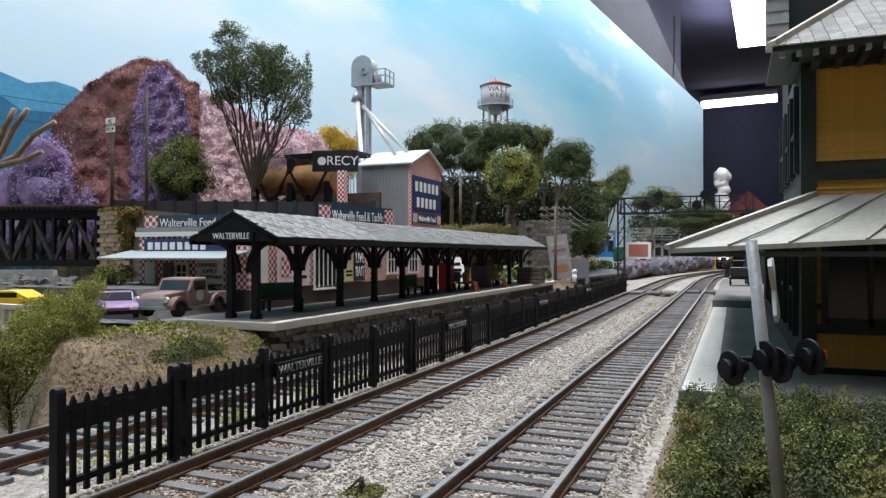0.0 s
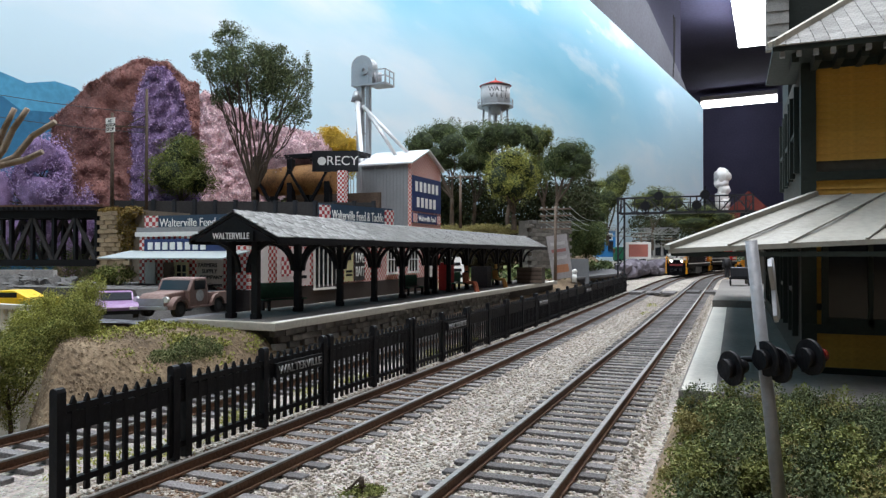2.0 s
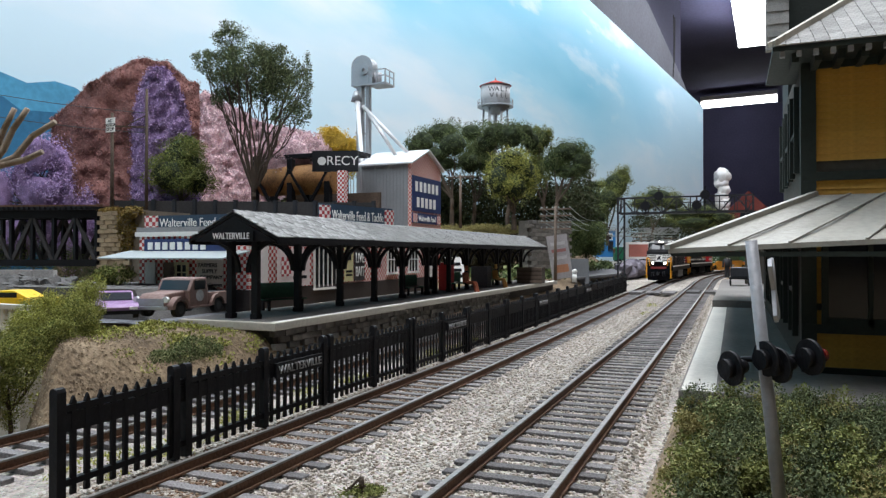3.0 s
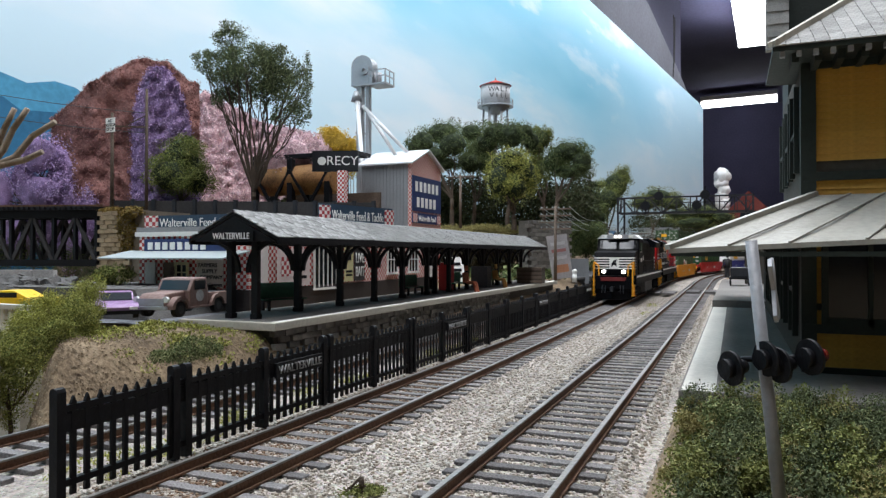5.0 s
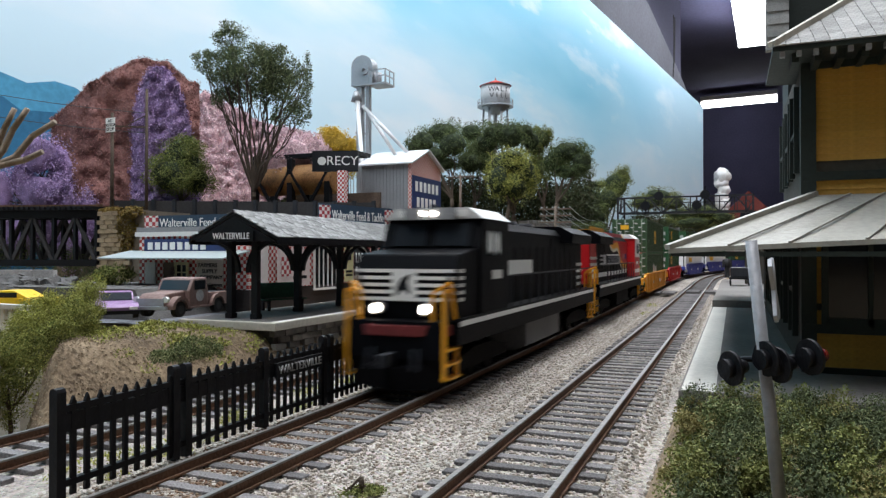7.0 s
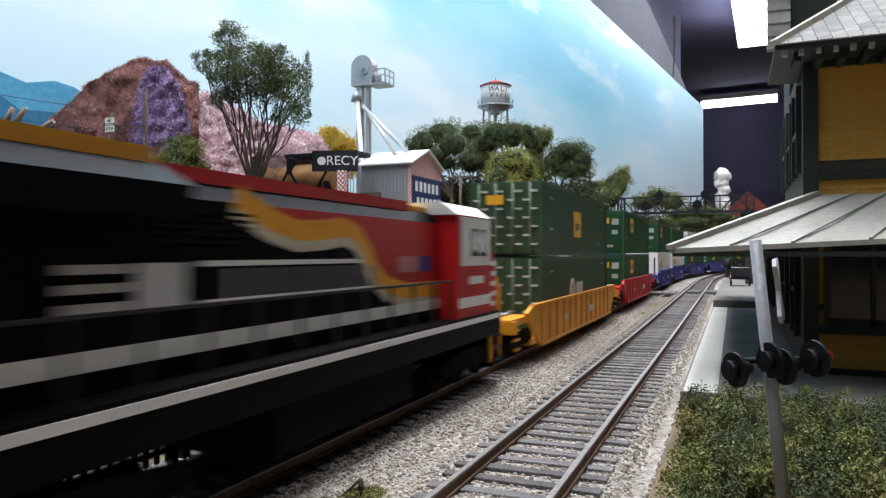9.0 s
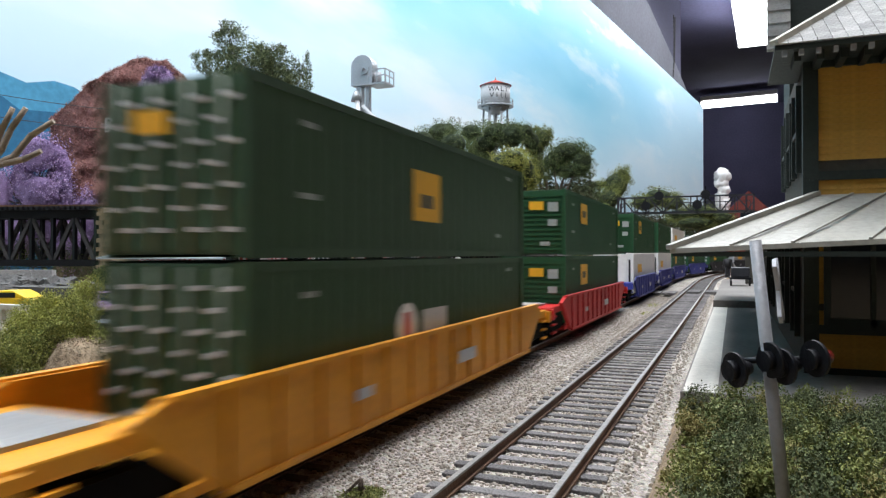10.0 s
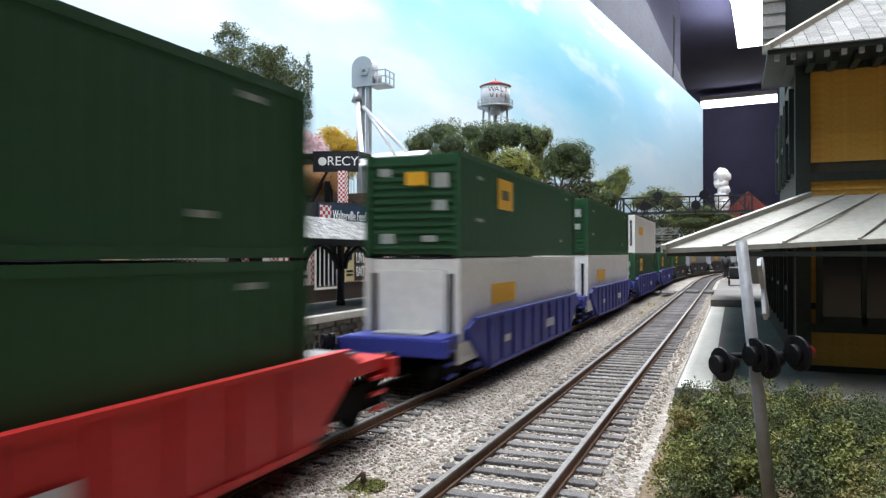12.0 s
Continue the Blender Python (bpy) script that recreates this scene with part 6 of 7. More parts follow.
def build_stonewall():
    w = thing("stone_cutting_wall", "grey dry-stone wall of the cutting with a faded banner", "wall", kind="structure")
    rng = random.Random(12)
    st = mesh_of("stone", boxes((-.55, .55, -.25, .25, -.2, .2)), STONE, .06)
    n = 0
    for px0, px1, py0, py1, Z in ((935, 1008, 408, 492, 72),):
        a, b = Vector(spot(px0, py1, Z)), Vector(spot(px1, py0, Z + 6))
        ang = math.degrees(math.atan2(b.y - a.y, b.x - a.x))
        L = math.hypot(b.x - a.x, b.y - a.y)
        h = b.z - a.z + 1
        bm = bmesh.new()
        box(bm, 0, L, .1, 1.2, -1, h - .2)
        at(part("wall_core", bm, STONE, w), a.x, a.y, a.z, 0, 0, ang)
        z = -.6
        r = 0
        while z < h:
            x = .3 + .5 * (r % 2)
            while x < L:
                if n < 290:
                    o = new("stone", st)
                    o.parent = w
                    c, s = math.cos(radians(ang)), math.sin(radians(ang))
                    at(o, a.x + x * c, a.y + x * s, a.z + z, rng.uniform(-3, 3), rng.uniform(-3, 3), ang + rng.uniform(-5, 5))
                    n += 1
                x += 1.13
            z += .42
            r += 1
    p = Vector(spot(990, 452, 69))
    k = thing("faded_banner", "tall faded grey and orange advertising board", "sign", p.x, p.y, p.z, 20)
    b = part("board", boxes((-1.0, 1.0, -.06, .06, -2.3, 2.0)), mat("faded_grey_board", (0.30, 0.28, 0.28), 0.7, vary=0.3), k)
    b.rotation_euler = (radians(-6), radians(-8), 0)
    for z, m in ((1.0, WOODFADE), (.3, mat("faded_red_print", (0.28, 0.12, 0.11), .7)), (-.4, WOODFADE), (-1.7, mat("faded_orange_print", (0.38, 0.17, 0.09), .7))):
        part("printed_bar", boxes((-.7, .7, -.075, -.065, z, z + (.3 if z > -1 else .75))), m, b)
    q = Vector(spot(1020, 478, 74))
    o = part("slate_slab", boxes((-1.3, 1.3, -.1, .1, -1.5, 1.2)), mat("slate_grey", (0.10, 0.105, 0.11), 0.7), None)
    at(o, q.x, q.y, q.z, -15, 0, 20)
    tagged(o, "leaning dark slate slab by the road", "slab")


build_stonewall()


def far_town():
    x, y, z = spot(1073, 450, 122)
    b = thing("blue_building", "bright blue flat-roofed building in the distance", "building", x, y, z - .5, 15)
    blue = mat("bright_blue_wall", (0.02, 0.17, 0.42), 0.6, vary=0.2)
    part("wall", boxes((-1.6, 1.6, 0, 5, 0, 4.5)), blue, b)
    part("roof", boxes((-1.75, 1.75, -.2, 5.2, 4.5, 4.75)), GREYPLATE, b)
    for xx in (-.8, .75):
        window(b, xx, -.01, 1.2, 0, .7, 1.4, 1, 2, BLACK)
    window(b, 0, -.01, 3.1, 0, 1.9, .8, 3, 1)
    x, y, z = spot(1116, 466, 112)
    t = thing("box_truck", "green and white delivery truck with red side panel", "truck", x, y, z, -68)
    t.scale = (.72, .72, .72)
    part("cargo_box", boxes((-1.2, 1.2, -1.4, 4.2, .9, 4.6)), WHITE, t, bevel=.05)
    part("side_panel", boxes((1.2, 1.23, -.7, 3.5, 1.4, 4.1), (-1.23, -1.2, -.7, 3.5, 1.4, 4.1)), mat("faded_red_panel", (0.40, 0.14, 0.11), 0.6), t)
    part("cab", boxes((-1.15, 1.15, -3.6, -1.6, .6, 3.5)), mat("truck_green", (0.02, 0.20, 0.10), 0.5), t, bevel=.12)
    part("windscreen", boxes((-1.0, 1.0, -3.63, -3.6, 2.2, 3.2)), GLASS, t)
    for yy in (-2.8, 2.6):
        for sx in (-1.05, 1.05):
            wheel(.5, .3, t, sx, yy, .5)
    grey = mat("grey_factory_wall", (0.30, 0.31, 0.30), 0.8, vary=0.2)
    x, y, z = spot(1172, 455, 190)
    f = thing("grey_factory", "distant grey factory block with dark windows", "factory", x, y, z - 1, 20)
    part("wall", boxes((-4.5, 4.5, 0, 6, 0, 8.5)), grey, f)
    part("roof", boxes((-4.7, 4.7, -.2, 6.2, 8.5, 8.9)), GREYPLATE, f)
    for i in range(4):
        for j in range(2):
            window(f, -3.3 + 2.2 * i, -.01, 1.4 + 3.4 * j, 0, 1.3, 2.0, 2, 2, DARKSTEEL)
    # purple-grey rock bank and white rail fence before the curve
    rock = mat("lilac_grey_rock", (0.17, 0.155, 0.185), 0.9, vary=0.35, size=1, bump=.8)
    rng = random.Random(31)
    bank = thing("rock_bank", "lilac-grey broken rock bank along the outer track", "rocks")
    for k in range(70):
        u = k / 69
        p = Vector(spot(1108 + 160 * u + rng.uniform(-4, 4), 485 - 17 * u + rng.uniform(-12, 2), 96 + 52 * u))
        s = rng.uniform(.8, 1.6)
        bm = bmesh.new()
        bmesh.ops.create_icosphere(bm, subdivisions=2, radius=s)
        for v in bm.verts:
            v.co += Vector((rng.uniform(-1, 1), rng.uniform(-1, 1), rng.uniform(-1, 1))) * s * .2
            v.co.z *= .75
        at(part("rock", bm, rock, bank), p.x, p.y, p.z)
    fe = thing("post_rail_fence", "white post and rail fence along the road", "fence")
    P, Q = Vector(spot(1085, 478, 105)), Vector(spot(1215, 462, 150))
    for k in range(12):
        p = P.lerp(Q, k / 11)
        part("post", boxes((p.x - .12, p.x + .12, p.y - .12, p.y + .12, p.z - 1, p.z + 1.3)), WHITE, fe)
    for z in (.5, 1.1):
        bm = bmesh.new()
        beam(bm, P + Vector((0, 0, z)), Q + Vector((0, 0, z)), .1, .16)
        part("rail", bm, WHITE, fe)
    # road
    p = [spot(1010, 496, 70), spot(1098, 492, 84), spot(1108, 470, 122), spot(1060, 470, 118)]
    bm = bmesh.new()
    lo = [bm.verts.new((a[0], a[1], .45 + grade(a[1]))) for a in p]
    hi = [bm.verts.new((a[0], a[1], .68 + grade(a[1]))) for a in p]
    bm.faces.new(hi), bm.faces.new(lo[::-1])
    for i in range(4):
        bm.faces.new((lo[i], lo[(i + 1) % 4], hi[(i + 1) % 4], hi[i]))
    tagged(part("road", bm, mat("grey_asphalt", (0.13, 0.13, 0.135), 0.9, vary=0.2)), "grey asphalt road beyond the platform", "road", kind="structure")
    # cotton smoke column and red roofed works at the far end of the room
    x, y, z = spot(1279, 372, 300)
    s = thing("cotton_smoke", "white cotton puff column standing for smoke", "model smoke", x, y, z - 6)
    s.scale = (.6, .6, .6)
    rng = random.Random(5)
    for k, (dx, dz, r) in enumerate(((0, 34, 5.6), (-1, 29, 4.6), (1, 24, 4.3), (-.5, 19, 4.8), (.5, 14, 5.2), (0, 8, 5.0), (0, 3, 4.6))):
        bm = bmesh.new()
        bmesh.ops.create_icosphere(bm, subdivisions=3, radius=r)
        for v in bm.verts:
            v.co *= 1 + .3 * noise.noise(v.co * .45 + Vector((k * 7, 0, 0)))
        for f in bm.faces:
            f.smooth = True
        at(part("puff", bm, mat("cotton", (0.8, 0.78, 0.76), 0.95, vary=.08, size=3), s), dx, 0, dz)
    x, y, z = spot(1325, 400, 280)
    r = thing("red_works", "dull red gabled works building far down the room", "building", x, y, z - 2, 0)
    bm = bmesh.new()
    prism(bm, [(-8, -12), (8, -12), (8, 8), (0, 16), (-8, 8)], 1, 0, 20)
    part("wall", bm, mat("dull_red_wall", (0.15, 0.03, 0.022), 0.8, vary=.3, size=4), r)
    part("window", boxes((-3, 3, -.2, -.05, 2, 8)), GLASS, r)
    # station clutter in the shade below the awning, with an added dark backing wall
    k = thing("baggage_shed", "added dark wall filling the gloom under the depot awning", "shed", 1.0, 62, .86)
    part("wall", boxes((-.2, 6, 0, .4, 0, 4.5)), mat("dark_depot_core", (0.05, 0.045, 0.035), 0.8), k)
    c = thing("baggage_cart", "dark loaded baggage cart on the platform", "cart", .25, 58, .86)
    part("bed", boxes((-.6, .9, -.9, .9, .5, .65)), BLACK, c)
    part("load", boxes((-.5, .8, -.8, .8, .65, 1.4)), DARKSTEEL, c, bevel=.1)
    for sx in (-.5, .8):
        for yy in (-.6, .6):
            wheel(.28, .1, c, sx, yy, .28)
    # timber crossing between the rails
    g = thing("timber_crossing", "weathered plank crossing between the rails", "crossing")
    for x0 in (T1 - .5, T1 + .95, T1 + 2.2, T2 - .5, T2 + .95):
        for j in range(3):
            part("plank", boxes((x0 + .36 * j - .17, x0 + .36 * j + .17, 62.5, 66, -.35 + grade(64), -.06 + grade(64) - (.15 if x0 < -5 else 0))), TIE, g)


far_town()
tube_fixture("bright fluorescent ceiling fixture running along the room", 5.5, 225, 100, 11, 350, 100, 4.5)
tube_fixture("bright fluorescent tube across the far end of the room", -20, 505, 103, 26, 500, 103, 1.9)


def yard():
    """Gravel yard in front of the store, and grass tufts and weeds."""
    V, F = [], []
    n = 14
    for j in range(n):
        for i in range(n):
            x, y = -27.5 + 9.2 * i / (n - 1), 20.6 + 5.6 * j / (n - 1)
            V.append((x, y, max(ground_z(x, y), .5) + .05))
    F = [(j * n + i, j * n + i + 1, (j + 1) * n + i + 1, (j + 1) * n + i) for j in range(n - 1) for i in range(n - 1)]
    tagged(soup("gravel_yard", V, F, mat("blue_grey_gravel", (0.16, 0.165, 0.18), 0.95, vary=0.4, size=.5, bump=.8)), "blue-grey gravel yard before the feed store", "yard", kind="structure")
    rg = np.random.default_rng(17)
    spots = []
    for k in range(260):
        c = rg.integers(0, 5)
        if c == 0:
            x, y = rg.uniform(-20, -14.6), rg.uniform(14, 20)
        elif c == 1:
            x, y = rg.uniform(-22, -17), rg.uniform(16, 20.4)
        elif c == 2:
            x, y = rg.uniform(-40, -31), rg.uniform(42, 80)
        elif c == 3:
            x, y = rg.uniform(-30, -18.5), rg.uniform(49, 100)
        else:
            x, y = rg.uniform(-11.2, -9.9), rg.uniform(6, 40)
        spots.append((x, y, ground_z(x, y) + .05, .35 if c in (2, 3) else .2))
    for x, y, s in ((-5.35, 8.4, .16), (-5.2, 8.9, .2), (-5.3, 9.5, .12), (-5.0, 45, .25), (-5.3, 52, .3), (-9.7, 9.0, .18), (-9.6, 10.5, .15), (-5.6, 7.2, .14), (-1.35, 8.5, .14)):
        spots.append((x, y, ground_z(x, y) + .05, s))
    for k in range(18):
        x, y = rg.uniform(-16.8, -14.7), rg.uniform(15.2, 19.6)
        spots.append((x, y, ground_z(x, y) + .04, rg.uniform(.18, .36)))
    V, F, o = [], [], 0
    for x, y, z, s in spots:
        v, f = leaf_cloud(rg, [(x, y, z, s * 1.6, s * 1.6, s * .7)], 150, s * .17)
        V.append(v), F.append(f + o)
        o += len(v)
    tagged(soup("weeds", np.concatenate(V), np.concatenate(F), G_LIGHT), "yellow-green weeds and grass tufts", "grass", kind="stuff")
    V, F, o = [], [], 0
    for k in range(420):
        c = k % 3
        if c == 0:
            x, y = rg.uniform(-60, -31), rg.uniform(36, 120)
        elif c == 1:
            x, y = rg.uniform(-34, -17), rg.uniform(62, 130)
        else:
            x, y = rg.uniform(-32, -26.5), rg.uniform(27, 52)
        s = rg.uniform(.5, 1.1)
        v, f = leaf_cloud(rg, [(x, y, ground_z(x, y) + .2, s * 1.7, s * 1.7, s)], 90, s * .28)
        V.append(v), F.append(f + o)
        o += len(v)
    tagged(soup("undergrowth", np.concatenate(V), np.concatenate(F), G_DARK), "dark green undergrowth on the hillside", "undergrowth", kind="stuff")


yard()


# ---- train ----
def handrail(bm, pts, r=0.035):
    for a, b in zip(pts, pts[1:]):
        beam(bm, a, b, r * 2)


WHEELS = {}
# black running gear, made darker still for the shade under the sills
GEAR_BLACK = mat("sooty_running_gear", (0.006, 0.0055, 0.005), 0.85, vary=0.5, spec=0.08)


def truck(parent, y, axles=3, pitch=1.5):
    b = bmesh.new()
    n = (axles - 1) / 2
    for x in (-1.15, 1.15):
        prism(b, [(y - pitch * n - .6, .45), (y + pitch * n + .6, .45), (y + pitch * n + .6, .75), (y + .9, .95), (y - .9, .95), (y - pitch * n - .6, .75)], 0, x - .1, x + .1)
    box(b, -1.0, 1.0, y - .4, y + .4, .5, .95)
    t = part("bogie", b, GEAR_BLACK, parent)
    WHEELS.setdefault(parent, [])
    for k in range(axles):
        yy = y + (k - n) * pitch
        w = bmesh.new()
        for x in (-.86, .74):
            cyl(w, (x, 0, 0), (x + .12, 0, 0), .48, .46, 18)
        cyl(w, (-.8, 0, 0), (.8, 0, 0), .1, seg=8)
        o = part("wheelset", w, GEAR_BLACK, t)
        at(o, 0, yy, .48)
        WHEELS[parent].append((o, yy))


def locomotive(name, label, scheme):
    L = 9.9
    t = thing(name, label, "locomotive")
    red = scheme == "red"
    LF = L - (1.0 if red else 0.0)
    body = LOCOBLACK
    nose_m = LOCORED if red else LOCOBLACK
    part("frame", boxes((-1.52, 1.52, -LF + .9, L - .9, 1.2, 1.8)), LOCOBLACK, t)
    for x in (1.525, -1.54):
        part("sill_stripe", boxes((x, x + .015, -LF + 1, L - 1, 1.66, 1.79)), LETTER, t)
    b = bmesh.new()
    prism(b, [(-1.35, .4), (-1.0, .25), (1.0, .25), (1.35, .4), (1.35, 1.15), (-1.35, 1.15)], 1, -2.4, 2.4)
    part("fuel_tank", b, mat("dull_grey_tank", (0.085, 0.085, 0.085), .6, vary=.3) if not red else GEAR_BLACK, t)
    truck(t, -L + 3.6), truck(t, L - 3.6)
    # pilots, plough, steps
    for s in (-1, 1):
        E = LF if s < 0 else L
        b = bmesh.new()
        prism(b, [(s * (E - .9), .55), (s * (E - .9), 1.8), (s * (E - .45), 1.8), (s * (E - .35), .9), (s * (E - .5), .55)], 0, -1.25, 1.25)
        part("pilot", b, LOCOBLACK, t)
        b = bmesh.new()
        prism(b, [(-1.2, s * (E - .55)), (0, s * (E - .02)), (1.2, s * (E - .55)), (1.0, s * (E - .8)), (-1.0, s * (E - .8))], 2, .16, .72)
        part("plough", b, LOCOBLACK, t)
        b = bmesh.new()
        prism(b, [(-1.35, s * (E - .62)), (-.6, s * (E - .32)), (.6, s * (E - .32)), (1.35, s * (E - .62)), (1.35, s * (E - .95)), (-1.35, s * (E - .95))], 2, 1.45, 1.7)
        part("anticlimber", b, mat("dull_red_steel", (0.16, 0.02, 0.02), .6, vary=.3), t)
        for x in (-.7, -.5, .5, .7):
            bm = bmesh.new()
            cyl(bm, (x, s * (E - .34), 1.15), (x * 1.05, s * (E - .22), .62), .035, seg=6)
            part("air_hose", bm, DARKSTEEL, t)
        for x in (-1.0, 1.0):
            bm = bmesh.new()
            handrail(bm, [(x, s * (E - .5), 1.8), (x, s * (E - .5), 2.5), (x * 1.35, s * (E - .75), 2.75), (x * 1.4, s * (E - 1.0), 1.85)], .035)
            part("corner_rail", bm, GOLD, t)
        bm = boxes((-.12, .12, s * E - .3, s * E + .3, .75, 1.05))
        part("coupler", bm, DARKSTEEL, t)
        for x in (-1.45, 1.2):
            rows = [(x, x + .25, min(s * (E - 1.2), s * (E - .5)), max(s * (E - 1.2), s * (E - .5)), .4 + .35 * k, .45 + .35 * k) for k in range(3)]
            part("step", boxes(*rows), GOLD if not red else BLACK, t)
            bm = bmesh.new()
            xx = x + .12
            handrail(bm, [(xx, s * (E - .45), .4), (xx, s * (E - .45), 2.55), (xx, s * (E - 1.3), 2.55)], .045)
            handrail(bm, [(xx, s * (E - 1.25), .4), (xx, s * (E - 1.25), 2.5)], .045)
            part("grab_rail", bm, GOLD, t)
    # nose
    b = bmesh.new()
    prism(b, [(-LF + 1.0, 1.5), (-LF + 1.0, 3.05), (-LF + 1.2, 3.45), (-L + 2.7, 3.62), (-L + 2.7, 1.5)], 0, -1.42, 1.42)
    nose = part("nose", b, nose_m, t, bevel=0.06)
    for k in range(5):
        z = 2.26 + .18 * k
        part("nose_stripe", boxes((-1.38, 1.38, -LF + .975, -LF + .985, z, z + .09)), LETTER, nose)
    for k in range(5 if red else 0):
        for x in (1.423, -1.43):
            part("side_stripe", boxes((x, x + .007, -LF + 1.1, -LF + 1.6, 2.0 + .28 * k, 2.13 + .28 * k)), LETTER, nose)
    if not red:
        e = part("emblem", boxes((-.34, .34, -LF + .96, -LF + .97, 2.26, 3.07)), LETTER, nose, "plain white emblem shape")
        bm = bmesh.new()
        prism(bm, [(-.22, 2.36), (-.02, 2.55), (.2, 2.4), (.1, 2.74), (.22, 2.96), (-.06, 2.84), (-.2, 2.62)], 1, -LF + .95, -LF + .96)
        part("emblem_figure", bm, BLACK, e)
        for k in range(5):
            part("side_stripe", boxes((1.423, 1.43, -LF + 1.15, -LF + 1.5, 2.26 + .18 * k, 2.35 + .18 * k)), LETTER, nose)
    # cab
    b = bmesh.new()
    prism(b, [(-L + 2.6, 1.5), (-L + 2.6, 3.6), (-L + 2.95, 4.42), (-L + 5.2, 4.42), (-L + 5.2, 1.5)], 0, -1.48, 1.48)
    cab = part("cab", b, (LOCORED if red else LOCOBLACK), t, bevel=0.05)
    b = bmesh.new()
    prism(b, [(-1.5, 4.42), (-1.1, 4.72), (1.1, 4.72), (1.5, 4.42)], 1, -L + 2.75, -L + 5.3)
    part("cab_roof", b, mat("light_grey_roof", (0.62, 0.62, 0.60), 0.5) if not red else WHITE, cab)
    b = boxes((-.75, .75, -L + 2.55, -L + 2.8, 4.4, 4.72))
    part("number_board_housing", b, GREYPLATE, cab)
    for x in (-.16, .16):
        bm = bmesh.new()
        cyl(bm, (x, -L + 2.56, 4.56), (x, -L + 2.5, 4.56), .075, seg=12)
        part("headlight", bm, LAMPGLOW if not red else GREYPLATE, cab)
    for x0, x1 in ((-1.25, -.12), (.12, 1.25)):
        b = bmesh.new()
        prism(b, [(-L + 2.61, 3.68), (-L + 2.87, 4.3), (-L + 2.84, 4.3), (-L + 2.57, 3.68)], 0, x0, x1)
        part("windscreen", b, GLASS, cab)
    for x in (-1.5, 1.49):
        w = part("side_window", boxes((x - .012, x + .022, -L + 3.1, -L + 4.3, 3.4, 4.1)), GLASS, cab)
        part("frame", boxes((x - .02, x + .03, -L + 3.68, -L + 3.74, 3.4, 4.1)), WHITE if red else GREYPLATE, w)
        if red:
            part("cab_side_panel", boxes((x + (.001 if x > 0 else -.003), x + (.013 if x > 0 else .009), -L + 2.75, -L + 5.0, 3.15, 4.38)), WHITE, cab)
    # ditch lights
    for x in (-.68, .68):
        bm = bmesh.new()
        cyl(bm, (x, -LF + .99, 2.08), (x, -LF + .75, 2.08), .16, seg=14)
        dl = part("ditch_light", bm, GREYPLATE, t)
        if not red:
            bm = bmesh.new()
            cyl(bm, (x, -L + .75, 2.08), (x, -L + .72, 2.08), .12, seg=14)
            part("lit_lens", bm, LAMPGLOW, dl)
    # long hood
    b = bmesh.new()
    prism(b, [(-.95, 1.5), (.95, 1.5), (.95, 4.2), (.75, 4.45), (-.75, 4.45), (-.95, 4.2)], 1, -L + 5.2, L - 1.1)
    hood = part("long_hood", b, body, t)
    y = -L + 5.6
    while y < L - 2:
        for x in (.953, -.975):
            part("hood_door", boxes((x, x + .022, y, y + .85, 1.75, 3.7)), body, hood, bevel=0.008)
        y += .95
    for y0, y1 in ((2.6, 4.6), (5.0, 7.4)):
        for x in (.955, -1.0):
            part("radiator_grille", boxes(*[(x, x + .045, y0, y1, 3.5 + .1 * k, 3.55 + .1 * k) for k in range(6)]), LOCOBLACK, hood)
    b = bmesh.new()
    prism(b, [(-1.45, 3.9), (-1.5, 4.3), (-.9, 4.62), (.9, 4.62), (1.5, 4.3), (1.45, 3.9)], 1, 4.4, L - 1.3)
    part("radiator_housing", b, body, hood)
    for yy in (-2.4, -.6, 1.6):
        bm = bmesh.new()
        cyl(bm, (0, yy, 4.4), (0, yy, 4.62), .5, seg=16)
        part("roof_fan", bm, DARKSTEEL if not red else GOLD, hood)
    if red:
        # red cab end with a gold and white swoosh sweeping down the hood, on both flanks
        for sd in (-1, 1):
            def flank(pts, a, b):
                bm = bmesh.new()
                prism(bm, pts, 0, min(sd * a, sd * b), max(sd * a, sd * b))
                return bm
            # local distance from the cab end, height
            wave = [(2.5, 4.2), (2.2, 4.08), (1.6, 3.86), (.9, 3.72), (.1, 3.76), (-.6, 3.84), (-1.1, 3.72), (-1.45, 3.42), (-1.75, 3.05), (-2.35, 2.7), (-3.3, 2.52), (-4.6, 2.5)]
            wave = [(p + .5 if p > -4 else p, q) for p, q in wave]
            part("red_panel", flank(wave + [(-L + 5.2, 2.4), (-L + 5.2, 4.2)], .977, .985), LOCORED, hood)

            def band(inner, outer):
                a, b = [], []
                for k, (p, q) in enumerate(wave):
                    p0, q0 = wave[max(0, k - 1)]
                    p1, q1 = wave[min(len(wave) - 1, k + 1)]
                    d = math.hypot(p1 - p0, q1 - q0)
                    n = (-(q1 - q0) / d, (p1 - p0) / d)
                    a.append((p + n[0] * inner, q + n[1] * inner))
                    b.append((p + n[0] * outer, q + n[1] * outer))
                return a, b

            for lo, hi, m, lift in ((-.3, .08, GOLD, .986), (.06, .24, mat("cream_stripe", (0.62, 0.55, 0.42), .5), .99)):
                u, v = band(lo, hi)
                bm = flank(u + v[::-1], lift, lift + .003)
                part("swoosh", bm, m, hood)
